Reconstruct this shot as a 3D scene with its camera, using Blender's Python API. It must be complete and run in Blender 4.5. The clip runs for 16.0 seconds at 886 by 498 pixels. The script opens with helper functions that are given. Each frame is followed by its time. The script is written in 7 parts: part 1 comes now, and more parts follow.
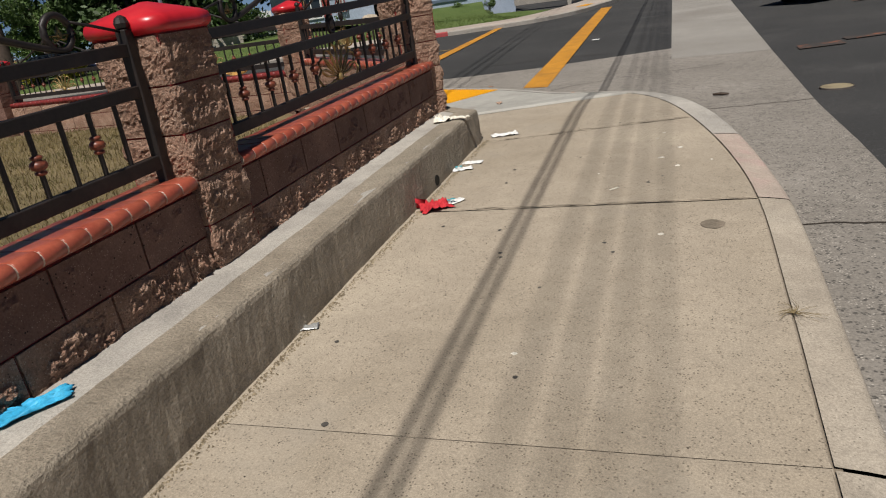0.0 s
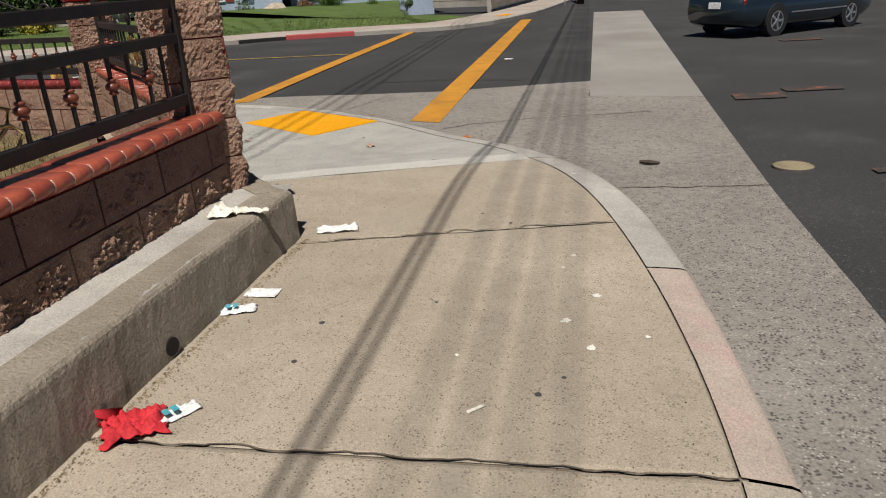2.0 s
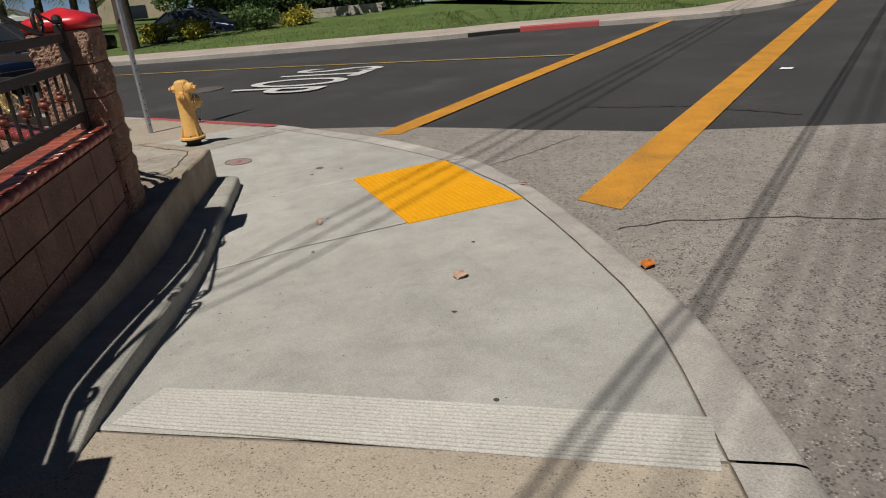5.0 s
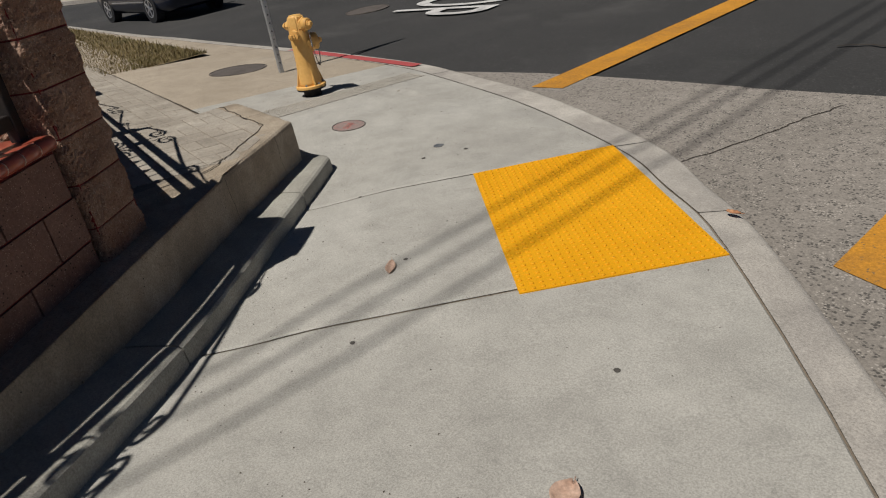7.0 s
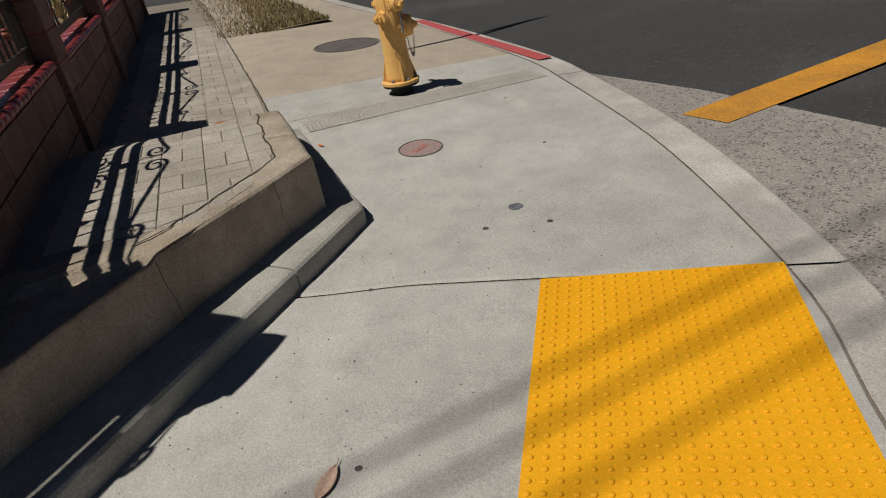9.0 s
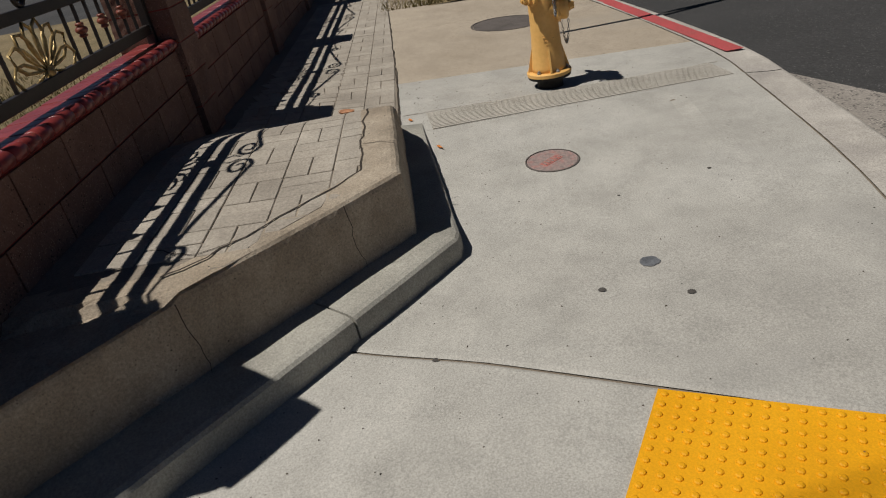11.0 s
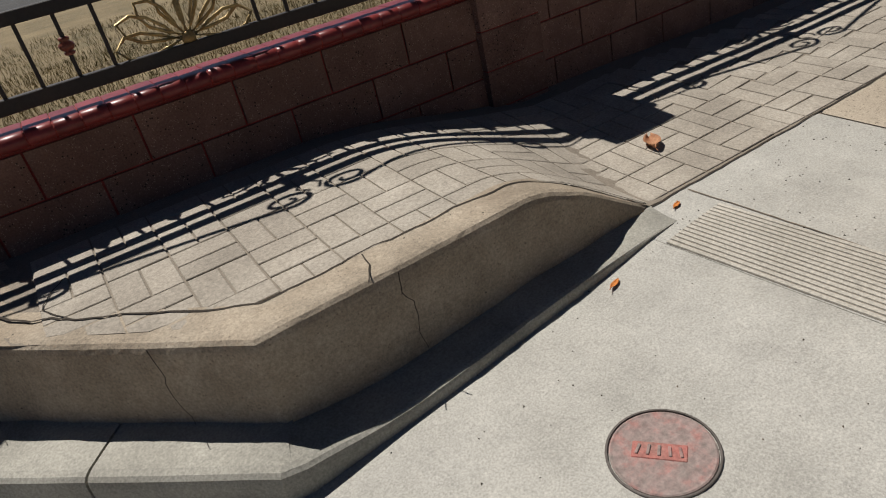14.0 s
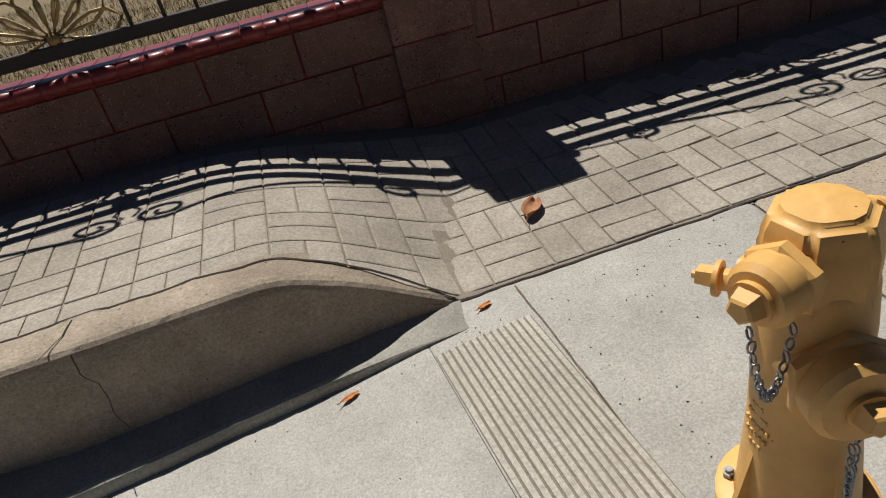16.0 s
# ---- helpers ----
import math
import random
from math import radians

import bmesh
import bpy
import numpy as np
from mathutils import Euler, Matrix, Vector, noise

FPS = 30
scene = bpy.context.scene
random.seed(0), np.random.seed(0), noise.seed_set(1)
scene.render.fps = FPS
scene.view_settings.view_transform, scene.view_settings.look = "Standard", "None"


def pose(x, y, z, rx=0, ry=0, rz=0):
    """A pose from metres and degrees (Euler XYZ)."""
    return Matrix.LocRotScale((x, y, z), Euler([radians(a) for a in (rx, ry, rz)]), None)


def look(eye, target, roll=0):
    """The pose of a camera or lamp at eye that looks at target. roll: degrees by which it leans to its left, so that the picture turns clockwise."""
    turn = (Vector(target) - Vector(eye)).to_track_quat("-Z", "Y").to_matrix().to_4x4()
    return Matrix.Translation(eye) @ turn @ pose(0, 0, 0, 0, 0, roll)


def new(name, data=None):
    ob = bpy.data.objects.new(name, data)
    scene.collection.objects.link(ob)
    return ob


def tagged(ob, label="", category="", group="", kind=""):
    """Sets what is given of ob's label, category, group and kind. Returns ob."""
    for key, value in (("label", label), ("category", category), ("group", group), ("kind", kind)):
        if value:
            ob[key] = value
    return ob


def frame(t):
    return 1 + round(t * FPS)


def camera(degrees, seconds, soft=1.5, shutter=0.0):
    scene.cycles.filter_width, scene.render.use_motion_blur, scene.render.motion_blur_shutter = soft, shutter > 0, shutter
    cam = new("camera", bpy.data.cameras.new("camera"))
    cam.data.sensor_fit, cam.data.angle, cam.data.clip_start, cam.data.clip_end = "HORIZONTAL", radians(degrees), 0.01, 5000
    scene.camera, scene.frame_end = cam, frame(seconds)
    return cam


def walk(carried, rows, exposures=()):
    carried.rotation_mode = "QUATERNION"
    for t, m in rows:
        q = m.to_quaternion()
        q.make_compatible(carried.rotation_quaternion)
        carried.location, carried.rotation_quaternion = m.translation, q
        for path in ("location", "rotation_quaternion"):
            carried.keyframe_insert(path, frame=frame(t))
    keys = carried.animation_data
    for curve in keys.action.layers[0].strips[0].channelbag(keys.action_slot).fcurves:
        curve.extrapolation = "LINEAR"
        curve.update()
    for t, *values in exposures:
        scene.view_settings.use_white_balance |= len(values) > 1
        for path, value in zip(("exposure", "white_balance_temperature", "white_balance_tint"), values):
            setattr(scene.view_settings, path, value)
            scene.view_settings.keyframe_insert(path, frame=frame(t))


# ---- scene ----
cam = camera(65.6, 16.0, soft=1.1)
PATH = [
    (0, (0.558, 0.91, 1.653), (-0.26, 2.6, 0.963), -8.7),
    (0.5, (0.547, 1.459, 1.637), (-0.485, 3.018, 0.925), -6.1),
    (1, (0.436, 1.984, 1.634), (-0.33, 3.712, 0.981), -3.2),
    (1.1, (0.442, 2.104, 1.638), (-0.188, 3.901, 1.027), -2.4),
    (1.5, (0.42, 2.558, 1.687), (-0.265, 4.285, 0.947), -7.1),
    (2, (0.322, 3.129, 1.709), (-0.265, 4.899, 0.985), -3.2),
    (2.5, (0.309, 3.743, 1.704), (-0.574, 5.416, 1.054), -3.9),
    (3, (0.14, 4.314, 1.741), (-1.077, 5.77, 1.111), -8.0),
    (3.5, (0.109, 4.829, 1.722), (-0.941, 6.359, 0.976), -8.3),
    (3.7, (0.095, 5.052, 1.728), (-0.984, 6.563, 0.983), -8.1),
    (5.8, (-0.484, 7.241, 1.79), (-1.826, 8.528, 1.055), -5.7),
    (6, (-0.604, 7.427, 1.77), (-2.002, 8.601, 0.952), -7.7),
    (6.5, (-0.939, 7.871, 1.743), (-2.522, 8.814, 0.966), -8.6),
    (7, (-1.288, 8.249, 1.739), (-2.833, 9.148, 0.84), -9.8),
    (7.5, (-1.576, 8.635, 1.671), (-3.143, 9.525, 0.802), -8.2),
    (8, (-1.961, 9.045, 1.688), (-3.668, 9.557, 0.781), -10.7),
    (8.5, (-2.279, 9.369, 1.679), (-3.981, 9.828, 0.734), -9.6),
    (10.8, (-2.97, 9.905, 1.515), (-4.752, 10.015, 0.614), -12.7),
    (11, (-3.115, 10.012, 1.556), (-4.884, 9.96, 0.626), -11.6),
    (11.5, (-3.552, 10.359, 1.51), (-5.275, 10.011, 0.557), -10.5),
    (12, (-3.946, 10.681, 1.556), (-5.577, 9.987, 0.629), -9.7),
    (12.5, (-4.345, 10.915, 1.57), (-5.785, 9.935, 0.586), -12.4),
    (13, (-4.756, 11.189, 1.581), (-5.967, 9.944, 0.589), -12.2),
    (13.5, (-5.156, 11.336, 1.586), (-6.148, 9.932, 0.565), -15.2),
    (14, (-5.56, 11.461, 1.573), (-6.324, 9.891, 0.597), -13.4),
    (14.5, (-5.959, 11.545, 1.607), (-6.254, 9.814, 0.649), -13.5),
    (15, (-6.293, 11.548, 1.614), (-6.534, 9.841, 0.6), -15.0),
    (15.5, (-6.7, 11.584, 1.597), (-7.052, 9.941, 0.511), -16.5),
    (16, (-7.003, 11.545, 1.564), (-7.246, 9.852, 0.527), -13.7),
]
walk(cam, [(t, look(eye, target, roll)) for t, eye, target, roll in PATH], [(0.0, -0.12), (0.9, 0.05), (1.5, 0.0), (3.5, -0.10), (6.0, -0.26), (8.5, -0.34), (11.0, -0.34), (12.5, -0.04), (16.0, 0.02)])
# ---------------------------------------------------------------- light
SUN_DIR = Vector((0.110, -0.54, 1.0)).normalized()          # towards the sun
world = bpy.data.worlds.new("sky")
scene.world = world
world.use_nodes = True
wn = world.node_tree.nodes
sky = wn.new("ShaderNodeTexSky")
sky.sky_type = 'NISHITA'
sky.sun_disc = False
sky.air_density, sky.dust_density, sky.ozone_density = 0.28, 0.02, 2.2
sky.sun_elevation = math.asin(SUN_DIR.z)
sky.sun_rotation = math.atan2(SUN_DIR.x, SUN_DIR.y)
world.node_tree.links.new(sky.outputs[0], wn["Background"].inputs[0])
wn["Background"].inputs[1].default_value = 0.05
sun = bpy.data.lights.new("sun", 'SUN')
sun.energy, sun.angle, sun.color = 5.0, radians(0.53), (1.0, 0.957, 0.90)
sun_ob = new("sun", sun)
sun_ob.matrix_world = look(SUN_DIR * 60, (0, 0, 0))

# ---------------------------------------------------------------- materials


def ramp(nt, fac, stops):
    r = nt.nodes.new("ShaderNodeValToRGB")
    e = r.color_ramp.elements
    while len(e) < len(stops):
        e.new(0.5)
    for el, (p, c) in zip(e, stops):
        el.position, el.color = p, (*c, 1) if len(c) == 3 else c
    nt.links.new(fac, r.inputs[0])
    return r.outputs[0]


def noise_tex(nt, scale, detail=4, rough=0.6, coord=None, kind="ShaderNodeTexNoise"):
    n = nt.nodes.new(kind)
    n.inputs["Scale"].default_value = scale
    if kind == "ShaderNodeTexNoise":
        n.inputs["Detail"].default_value, n.inputs["Roughness"].default_value = detail, rough
    if coord is not None:
        nt.links.new(coord, n.inputs["Vector"])
    return n.outputs["Fac"] if kind == "ShaderNodeTexNoise" else n.outputs["Distance"]


def mix(nt, fac, a, b, mode='MIX'):
    m = nt.nodes.new("ShaderNodeMix")
    m.data_type, m.blend_type = 'RGBA', mode
    for sock, v in ((m.inputs["Factor"], fac), (m.inputs[6], a), (m.inputs[7], b)):
        if isinstance(v, (int, float)):
            sock.default_value = v
        elif isinstance(v, tuple):
            sock.default_value = (*v, 1)
        else:
            nt.links.new(v, sock)
    return m.outputs[2]


def material(name, base, dark=None, light=None, rough=0.85, metal=0.0, big=1.2, fine=60.0, bump=0.3, bump_scale=90.0, bump_dist=0.004,
             specks=None, speck_scale=40.0, speck_size=0.25, pits=None, pit_scale=60.0, pit_size=0.16, vary=0.0, spec=0.3, island=False, coat=0.0, stains=None, grain=0.8, mottle=0.0):
    """Two scales of tone, optional specks and pits, fine relief."""
    m = bpy.data.materials.new(name)
    m.use_nodes = True
    nt = m.node_tree
    b = nt.nodes["Principled BSDF"]
    co = nt.nodes.new("ShaderNodeTexCoord").outputs["Object"]
    geo = nt.nodes.new("ShaderNodeNewGeometry")
    pos = geo.outputs["Position"]
    dark = dark or tuple(c * 0.78 for c in base)
    light = light or tuple(min(1, c * 1.18) for c in base)
    large = noise_tex(nt, big, 5, 0.62, pos)
    col = ramp(nt, large, [(0.30, dark), (0.52, base), (0.72, light)])
    sand = noise_tex(nt, fine, 3, 0.7, pos)
    g = ramp(nt, sand, [(0.3, (0.64, 0.64, 0.64)), (0.7, (1.27, 1.27, 1.27))])
    col = mix(nt, grain, col, g, 'MULTIPLY')
    if mottle:
        cloud = noise_tex(nt, 4.3, 8, 0.72, pos)
        g = ramp(nt, cloud, [(0.34, (1 - mottle,) * 3), (0.5, (1.0,) * 3), (0.66, (1 + mottle * 0.8,) * 3)])
        col = mix(nt, 1.0, col, g, 'MULTIPLY')
        dust = noise_tex(nt, 330, 2, 0.8, pos)
        g = ramp(nt, dust, [(0.32, (0.70,) * 3), (0.68, (1.24,) * 3)])
        col = mix(nt, 0.5, col, g, 'MULTIPLY')
    if specks:
        v = noise_tex(nt, speck_scale, coord=pos, kind="ShaderNodeTexVoronoi")
        mask = ramp(nt, v, [(speck_size * 0.6, (1, 1, 1)), (speck_size, (0, 0, 0))])
        sel = noise_tex(nt, speck_scale * 0.37, 1, 0.5, pos)
        keep = ramp(nt, sel, [(0.48, (0, 0, 0)), (0.56, (1, 1, 1))])
        mask = mix(nt, 1.0, mask, keep, 'MULTIPLY')
        col = mix(nt, mask, col, specks)
    if stains:
        v = noise_tex(nt, 0.55, 6, 0.7, pos)
        mask = ramp(nt, v, [(0.55, (0, 0, 0)), (0.72, (0.75, 0.75, 0.75))])
        col = mix(nt, mask, col, stains)
    height = noise_tex(nt, bump_scale, 5, 0.65, pos)
    if pits:
        v = noise_tex(nt, pit_scale, coord=pos, kind="ShaderNodeTexVoronoi")
        mask = ramp(nt, v, [(pit_size * 0.7, (1, 1, 1)), (pit_size, (0, 0, 0))])
        sel = ramp(nt, noise_tex(nt, pit_scale * 0.21, 2, 0.5, pos), [(0.5, (0, 0, 0)), (0.56, (1, 1, 1))])
        mask = mix(nt, 1.0, mask, sel, 'MULTIPLY')
        col = mix(nt, mask, col, pits)
    if vary:
        rnd = geo.outputs["Random Per Island"] if island else nt.nodes.new("ShaderNodeObjectInfo").outputs["Random"]
        tone = ramp(nt, rnd, [(0.0, (1 - vary,) * 3), (1.0, (1 + vary,) * 3)])
        col = mix(nt, 1.0, col, tone, 'MULTIPLY')
    nt.links.new(col, b.inputs["Base Color"])
    b.inputs["Roughness"].default_value, b.inputs["Metallic"].default_value = rough, metal
    b.inputs["Specular IOR Level"].default_value = spec
    b.inputs["Coat Weight"].default_value = coat
    bp = nt.nodes.new("ShaderNodeBump")
    bp.inputs["Strength"].default_value, bp.inputs["Distance"].default_value = bump, bump_dist
    nt.links.new(height, bp.inputs["Height"])
    nt.links.new(bp.outputs[0], b.inputs["Normal"])
    return m


M_TAN = material("old_tan_concrete", (0.39, 0.33, 0.255), (0.335, 0.28, 0.21), (0.44, 0.375, 0.29), big=0.8, fine=140, bump=0.35, bump_scale=220,
                 specks=(0.17, 0.14, 0.105), speck_scale=85, speck_size=0.36, stains=(0.33, 0.29, 0.235), pits=(0.09, 0.078, 0.06), pit_scale=30, pit_size=0.075, mottle=0.10)
M_GREY = material("new_grey_concrete", (0.40, 0.385, 0.345), (0.35, 0.335, 0.30), (0.445, 0.43, 0.39), big=0.9, fine=150, bump=0.3, bump_scale=210,
                  pits=(0.10, 0.09, 0.08), pit_scale=13, pit_size=0.045, stains=(0.315, 0.305, 0.28), mottle=0.13)
M_KERB = material("kerb_concrete", (0.42, 0.39, 0.345), (0.33, 0.305, 0.275), (0.49, 0.46, 0.41), big=1.6, fine=120, bump=0.25, bump_scale=180,
                  specks=(0.28, 0.26, 0.23), speck_scale=70, speck_size=0.28, mottle=0.14)
M_KERBT = material("tan_kerb_concrete", (0.41, 0.355, 0.285), (0.34, 0.29, 0.23), (0.46, 0.405, 0.33), big=1.6, fine=120, bump=0.3, bump_scale=180,
                   specks=(0.22, 0.19, 0.15), speck_scale=75, speck_size=0.28, pits=(0.10, 0.085, 0.065), pit_scale=30, pit_size=0.08, mottle=0.14)
M_STEP = material("greenish_kerb_concrete", (0.34, 0.325, 0.28), (0.27, 0.26, 0.225), (0.40, 0.385, 0.335), big=1.6, fine=120, bump=0.25, bump_scale=180, mottle=0.15)
M_PINKKERB = material("faded_red_kerb", (0.43, 0.345, 0.29), (0.39, 0.335, 0.275), (0.47, 0.32, 0.29), big=5.0, fine=120, bump=0.25, bump_scale=180, mottle=0.12)
M_WALLCONC = material("retaining_concrete", (0.34, 0.29, 0.225), (0.245, 0.205, 0.155), (0.42, 0.365, 0.29), big=1.9, fine=110, bump=1.0, bump_scale=55, bump_dist=0.014,
                      specks=(0.20, 0.17, 0.13), speck_scale=80, speck_size=0.3, stains=(0.27, 0.235, 0.18), pits=(0.08, 0.065, 0.05), pit_scale=24, pit_size=0.08, mottle=0.18)
M_WALLTAN = material("tan_retaining_concrete", (0.355, 0.295, 0.222), (0.27, 0.22, 0.16), (0.42, 0.36, 0.28), big=2.4, fine=110, bump=0.7, bump_scale=70, bump_dist=0.006,
                     specks=(0.20, 0.16, 0.12), speck_scale=60, speck_size=0.22, stains=(0.25, 0.20, 0.15), pits=(0.06, 0.048, 0.036), pit_scale=17, pit_size=0.07, mottle=0.20)
M_AGG = material("exposed_aggregate_concrete", (0.26, 0.235, 0.205), (0.205, 0.185, 0.16), (0.32, 0.29, 0.255), big=0.5, fine=70, bump=0.8, bump_scale=75, bump_dist=0.006,
                 specks=(0.085, 0.078, 0.07), speck_scale=62, speck_size=0.50, pits=(0.40, 0.365, 0.32), pit_scale=66, pit_size=0.36)
M_STRIP = material("valley_gutter_concrete", (0.29, 0.272, 0.245), (0.24, 0.22, 0.195), big=0.4, fine=60, bump=0.4, bump_scale=80, specks=(0.24, 0.22, 0.2), speck_scale=50, speck_size=0.35)
M_ASPH = material("asphalt", (0.048, 0.047, 0.046), (0.037, 0.037, 0.036), (0.065, 0.063, 0.060), big=0.35, fine=50, bump=0.7, bump_scale=95, bump_dist=0.006,
                  specks=(0.15, 0.145, 0.14), speck_scale=60, speck_size=0.26, stains=(0.08, 0.078, 0.075))
M_PAVER = material("stamped_paving", (0.36, 0.32, 0.265), (0.29, 0.255, 0.21), (0.42, 0.38, 0.32), big=2.6, fine=90, bump=0.45, bump_scale=130, vary=0.07, island=False, mottle=0.13)
M_JOINT = material("joint_dirt", (0.20, 0.165, 0.125), fine=120, bump=0.4)
M_GROUT = material("paving_joint", (0.235, 0.20, 0.158), fine=120, bump=0.4)
M_BLOCK = material("split_face_block", (0.47, 0.29, 0.205), (0.37, 0.21, 0.145), (0.57, 0.385, 0.285), big=7.0, fine=95, bump=1.0, bump_scale=95, bump_dist=0.030,
                   specks=(0.62, 0.47, 0.36), speck_scale=110, speck_size=0.35, pits=(0.13, 0.075, 0.05), pit_scale=75, pit_size=0.2, vary=0.10)
# smooth block faces: shade is mixed into this colour, M_BLOCK has the sunlit tone
M_SMOOTH_SHADE = material("smooth_block_shaded", (0.185, 0.104, 0.080), (0.145, 0.080, 0.062), (0.235, 0.138, 0.105), big=4.0, fine=120, bump=0.35, bump_scale=120, bump_dist=0.005,
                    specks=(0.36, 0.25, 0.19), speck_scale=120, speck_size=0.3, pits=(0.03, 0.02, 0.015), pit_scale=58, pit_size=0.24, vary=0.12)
M_MORTAR = material("red_mortar", (0.24, 0.040, 0.034), (0.17, 0.03, 0.026), (0.31, 0.06, 0.05), big=8, fine=120, bump=0.4)
M_COPING = material("terracotta_coping", (0.36, 0.085, 0.05), (0.29, 0.06, 0.038), (0.43, 0.115, 0.07), big=9, fine=60, rough=0.28, bump=0.12, bump_scale=60, vary=0.14, spec=0.5, grain=0.35)
# copy of the terracotta coping, darkened to maroon for the shaded street-two front
M_COPING_SHADE = material("terracotta_coping_shaded", (0.21, 0.032, 0.030), (0.16, 0.024, 0.022), (0.27, 0.05, 0.042), big=9, fine=60, rough=0.36, bump=0.12, bump_scale=60, vary=0.14, spec=0.4, grain=0.35)
M_COPJOINT = material("coping_mortar", (0.55, 0.42, 0.34), fine=120, bump=0.3)
M_PINKCAP = material("pink_cap_brick", (0.52, 0.33, 0.27), (0.45, 0.27, 0.22), big=5, fine=70, rough=0.8, bump=0.3, vary=0.08)
M_REDCAP = material("red_painted_cap", (0.56, 0.02, 0.03), (0.46, 0.015, 0.022), (0.64, 0.035, 0.04), big=6, fine=30, rough=0.32, bump=0.10, bump_scale=25, spec=0.5, grain=0.12)
M_IRON = material("black_iron", (0.022, 0.017, 0.015), (0.016, 0.013, 0.012), (0.035, 0.024, 0.02), big=8, fine=60, rough=0.5, bump=0.12, bump_scale=120, spec=0.45)
M_COPPER = material("copper_brown_knuckle", (0.20, 0.055, 0.03), (0.13, 0.035, 0.02), (0.30, 0.085, 0.045), big=30, fine=90, rough=0.42, bump=0.1, spec=0.5)
M_GOLD = material("old_gold_paint", (0.42, 0.30, 0.13), (0.30, 0.20, 0.08), (0.55, 0.42, 0.2), big=14, fine=80, rough=0.4, metal=0.5, bump=0.1)
M_PAD = material("yellow_tactile", (0.72, 0.335, 0.004), (0.66, 0.30, 0.004), (0.77, 0.37, 0.008), big=2.2, fine=160, rough=0.62, bump=0.25, bump_scale=160, pits=(0.20, 0.10, 0.03), pit_scale=22, pit_size=0.07, grain=0.4)
M_ORANGE = material("worn_orange_paint", (0.54, 0.245, 0.028), (0.38, 0.18, 0.035), (0.63, 0.29, 0.035), big=2.5, fine=60, rough=0.75, bump=0.6, bump_scale=90, bump_dist=0.005,
                    specks=(0.20, 0.13, 0.06), speck_scale=55, speck_size=0.3)
M_YLINE = material("worn_yellow_line", (0.42, 0.28, 0.07), fine=40, bump=0.5)
M_WHITEP = material("worn_white_road_paint", (0.55, 0.54, 0.52), (0.36, 0.355, 0.35), (0.66, 0.65, 0.63), big=4, fine=60, bump=0.5)
M_REDP = material("faded_red_paint", (0.40, 0.075, 0.075), (0.33, 0.085, 0.08), (0.46, 0.085, 0.09), big=3, fine=70, bump=0.3)
M_DRY = material("dry_soil", (0.195, 0.148, 0.078), (0.135, 0.11, 0.055), (0.25, 0.195, 0.105), big=1.5, fine=30, bump=0.8, bump_scale=40, bump_dist=0.02)
M_GREEN = material("green_lawn", (0.095, 0.14, 0.035), (0.07, 0.11, 0.027), (0.135, 0.175, 0.05), big=0.8, fine=18, bump=1.0, bump_scale=25, bump_dist=0.04)
M_EARTH = material("far_ground", (0.2, 0.185, 0.15), big=0.05, fine=2)

# ---------------------------------------------------------------- mesh helpers


def mesh_from(bm, name, mat, smooth=False):
    me = bpy.data.meshes.new(name)
    bm.normal_update()
    bm.to_mesh(me)
    bm.free()
    for m in (mat if isinstance(mat, (list, tuple)) else [mat]):
        me.materials.append(m)
    if smooth:
        for p in me.polygons:
            p.use_smooth = True
        if smooth is not True:
            me.set_sharp_from_angle(angle=radians(smooth))
    return me


def part(name, bm, mat, parent=None, label="", smooth=False, at=None):
    ob = new(name, mesh_from(bm, name, mat, smooth))
    if at is not None:
        ob.matrix_basis = at
    if parent is not None:
        ob.parent = parent
    return tagged(ob, label)


def thing(name, label, category, at=None, group="", kind=""):
    ob = new(name)
    ob.empty_display_size = 0.1
    if at is not None:
        ob.matrix_basis = at
    return tagged(ob, label, category, group, kind)


def add_box(bm, x0, x1, y0, y1, z0, z1, bevel=0.0, seg=1, m=None):
    r = bmesh.ops.create_cube(bm, size=1.0, matrix=pose((x0 + x1) / 2, (y0 + y1) / 2, (z0 + z1) / 2) @ Matrix.Diagonal((x1 - x0, y1 - y0, z1 - z0, 1)))
    vs = r["verts"]
    if bevel:
        es = list({e for v in vs for e in v.link_edges})
        out = bmesh.ops.bevel(bm, geom=es, offset=bevel, segments=seg, affect='EDGES', profile=0.5)
        vs = list({v for f in out["faces"] for v in f.verts} | {v for v in vs if v.is_valid})
    if m is not None:
        bmesh.ops.transform(bm, matrix=m, verts=vs)
    return vs


def add_tube(bm, pts, r, n=6, closed=False, flat=1.0):
    """A round bar along points; r may be a number or one radius a point."""
    pts = [Vector(p) for p in pts]
    rings = []
    up = Vector((0, 0, 1))
    for i, p in enumerate(pts):
        a = pts[(i - 1) % len(pts)] if (closed or i) else p
        b = pts[(i + 1) % len(pts)] if (closed or i < len(pts) - 1) else p
        d = (b - a).normalized()
        s = d.cross(up if abs(d.z) < 0.95 else Vector((0, 1, 0))).normalized()
        u = s.cross(d)
        rr = r[i] if isinstance(r, (list, tuple)) else r
        rings.append([bm.verts.new(p + (s * math.cos(k * math.tau / n) * flat + u * math.sin(k * math.tau / n)) * rr) for k in range(n)])
    for i in range(len(rings) - (0 if closed else 1)):
        a, b = rings[i], rings[(i + 1) % len(rings)]
        for k in range(n):
            bm.faces.new((a[k], a[(k + 1) % n], b[(k + 1) % n], b[k]))
    if not closed:
        bm.faces.new(rings[0][::-1])
        bm.faces.new(rings[-1])


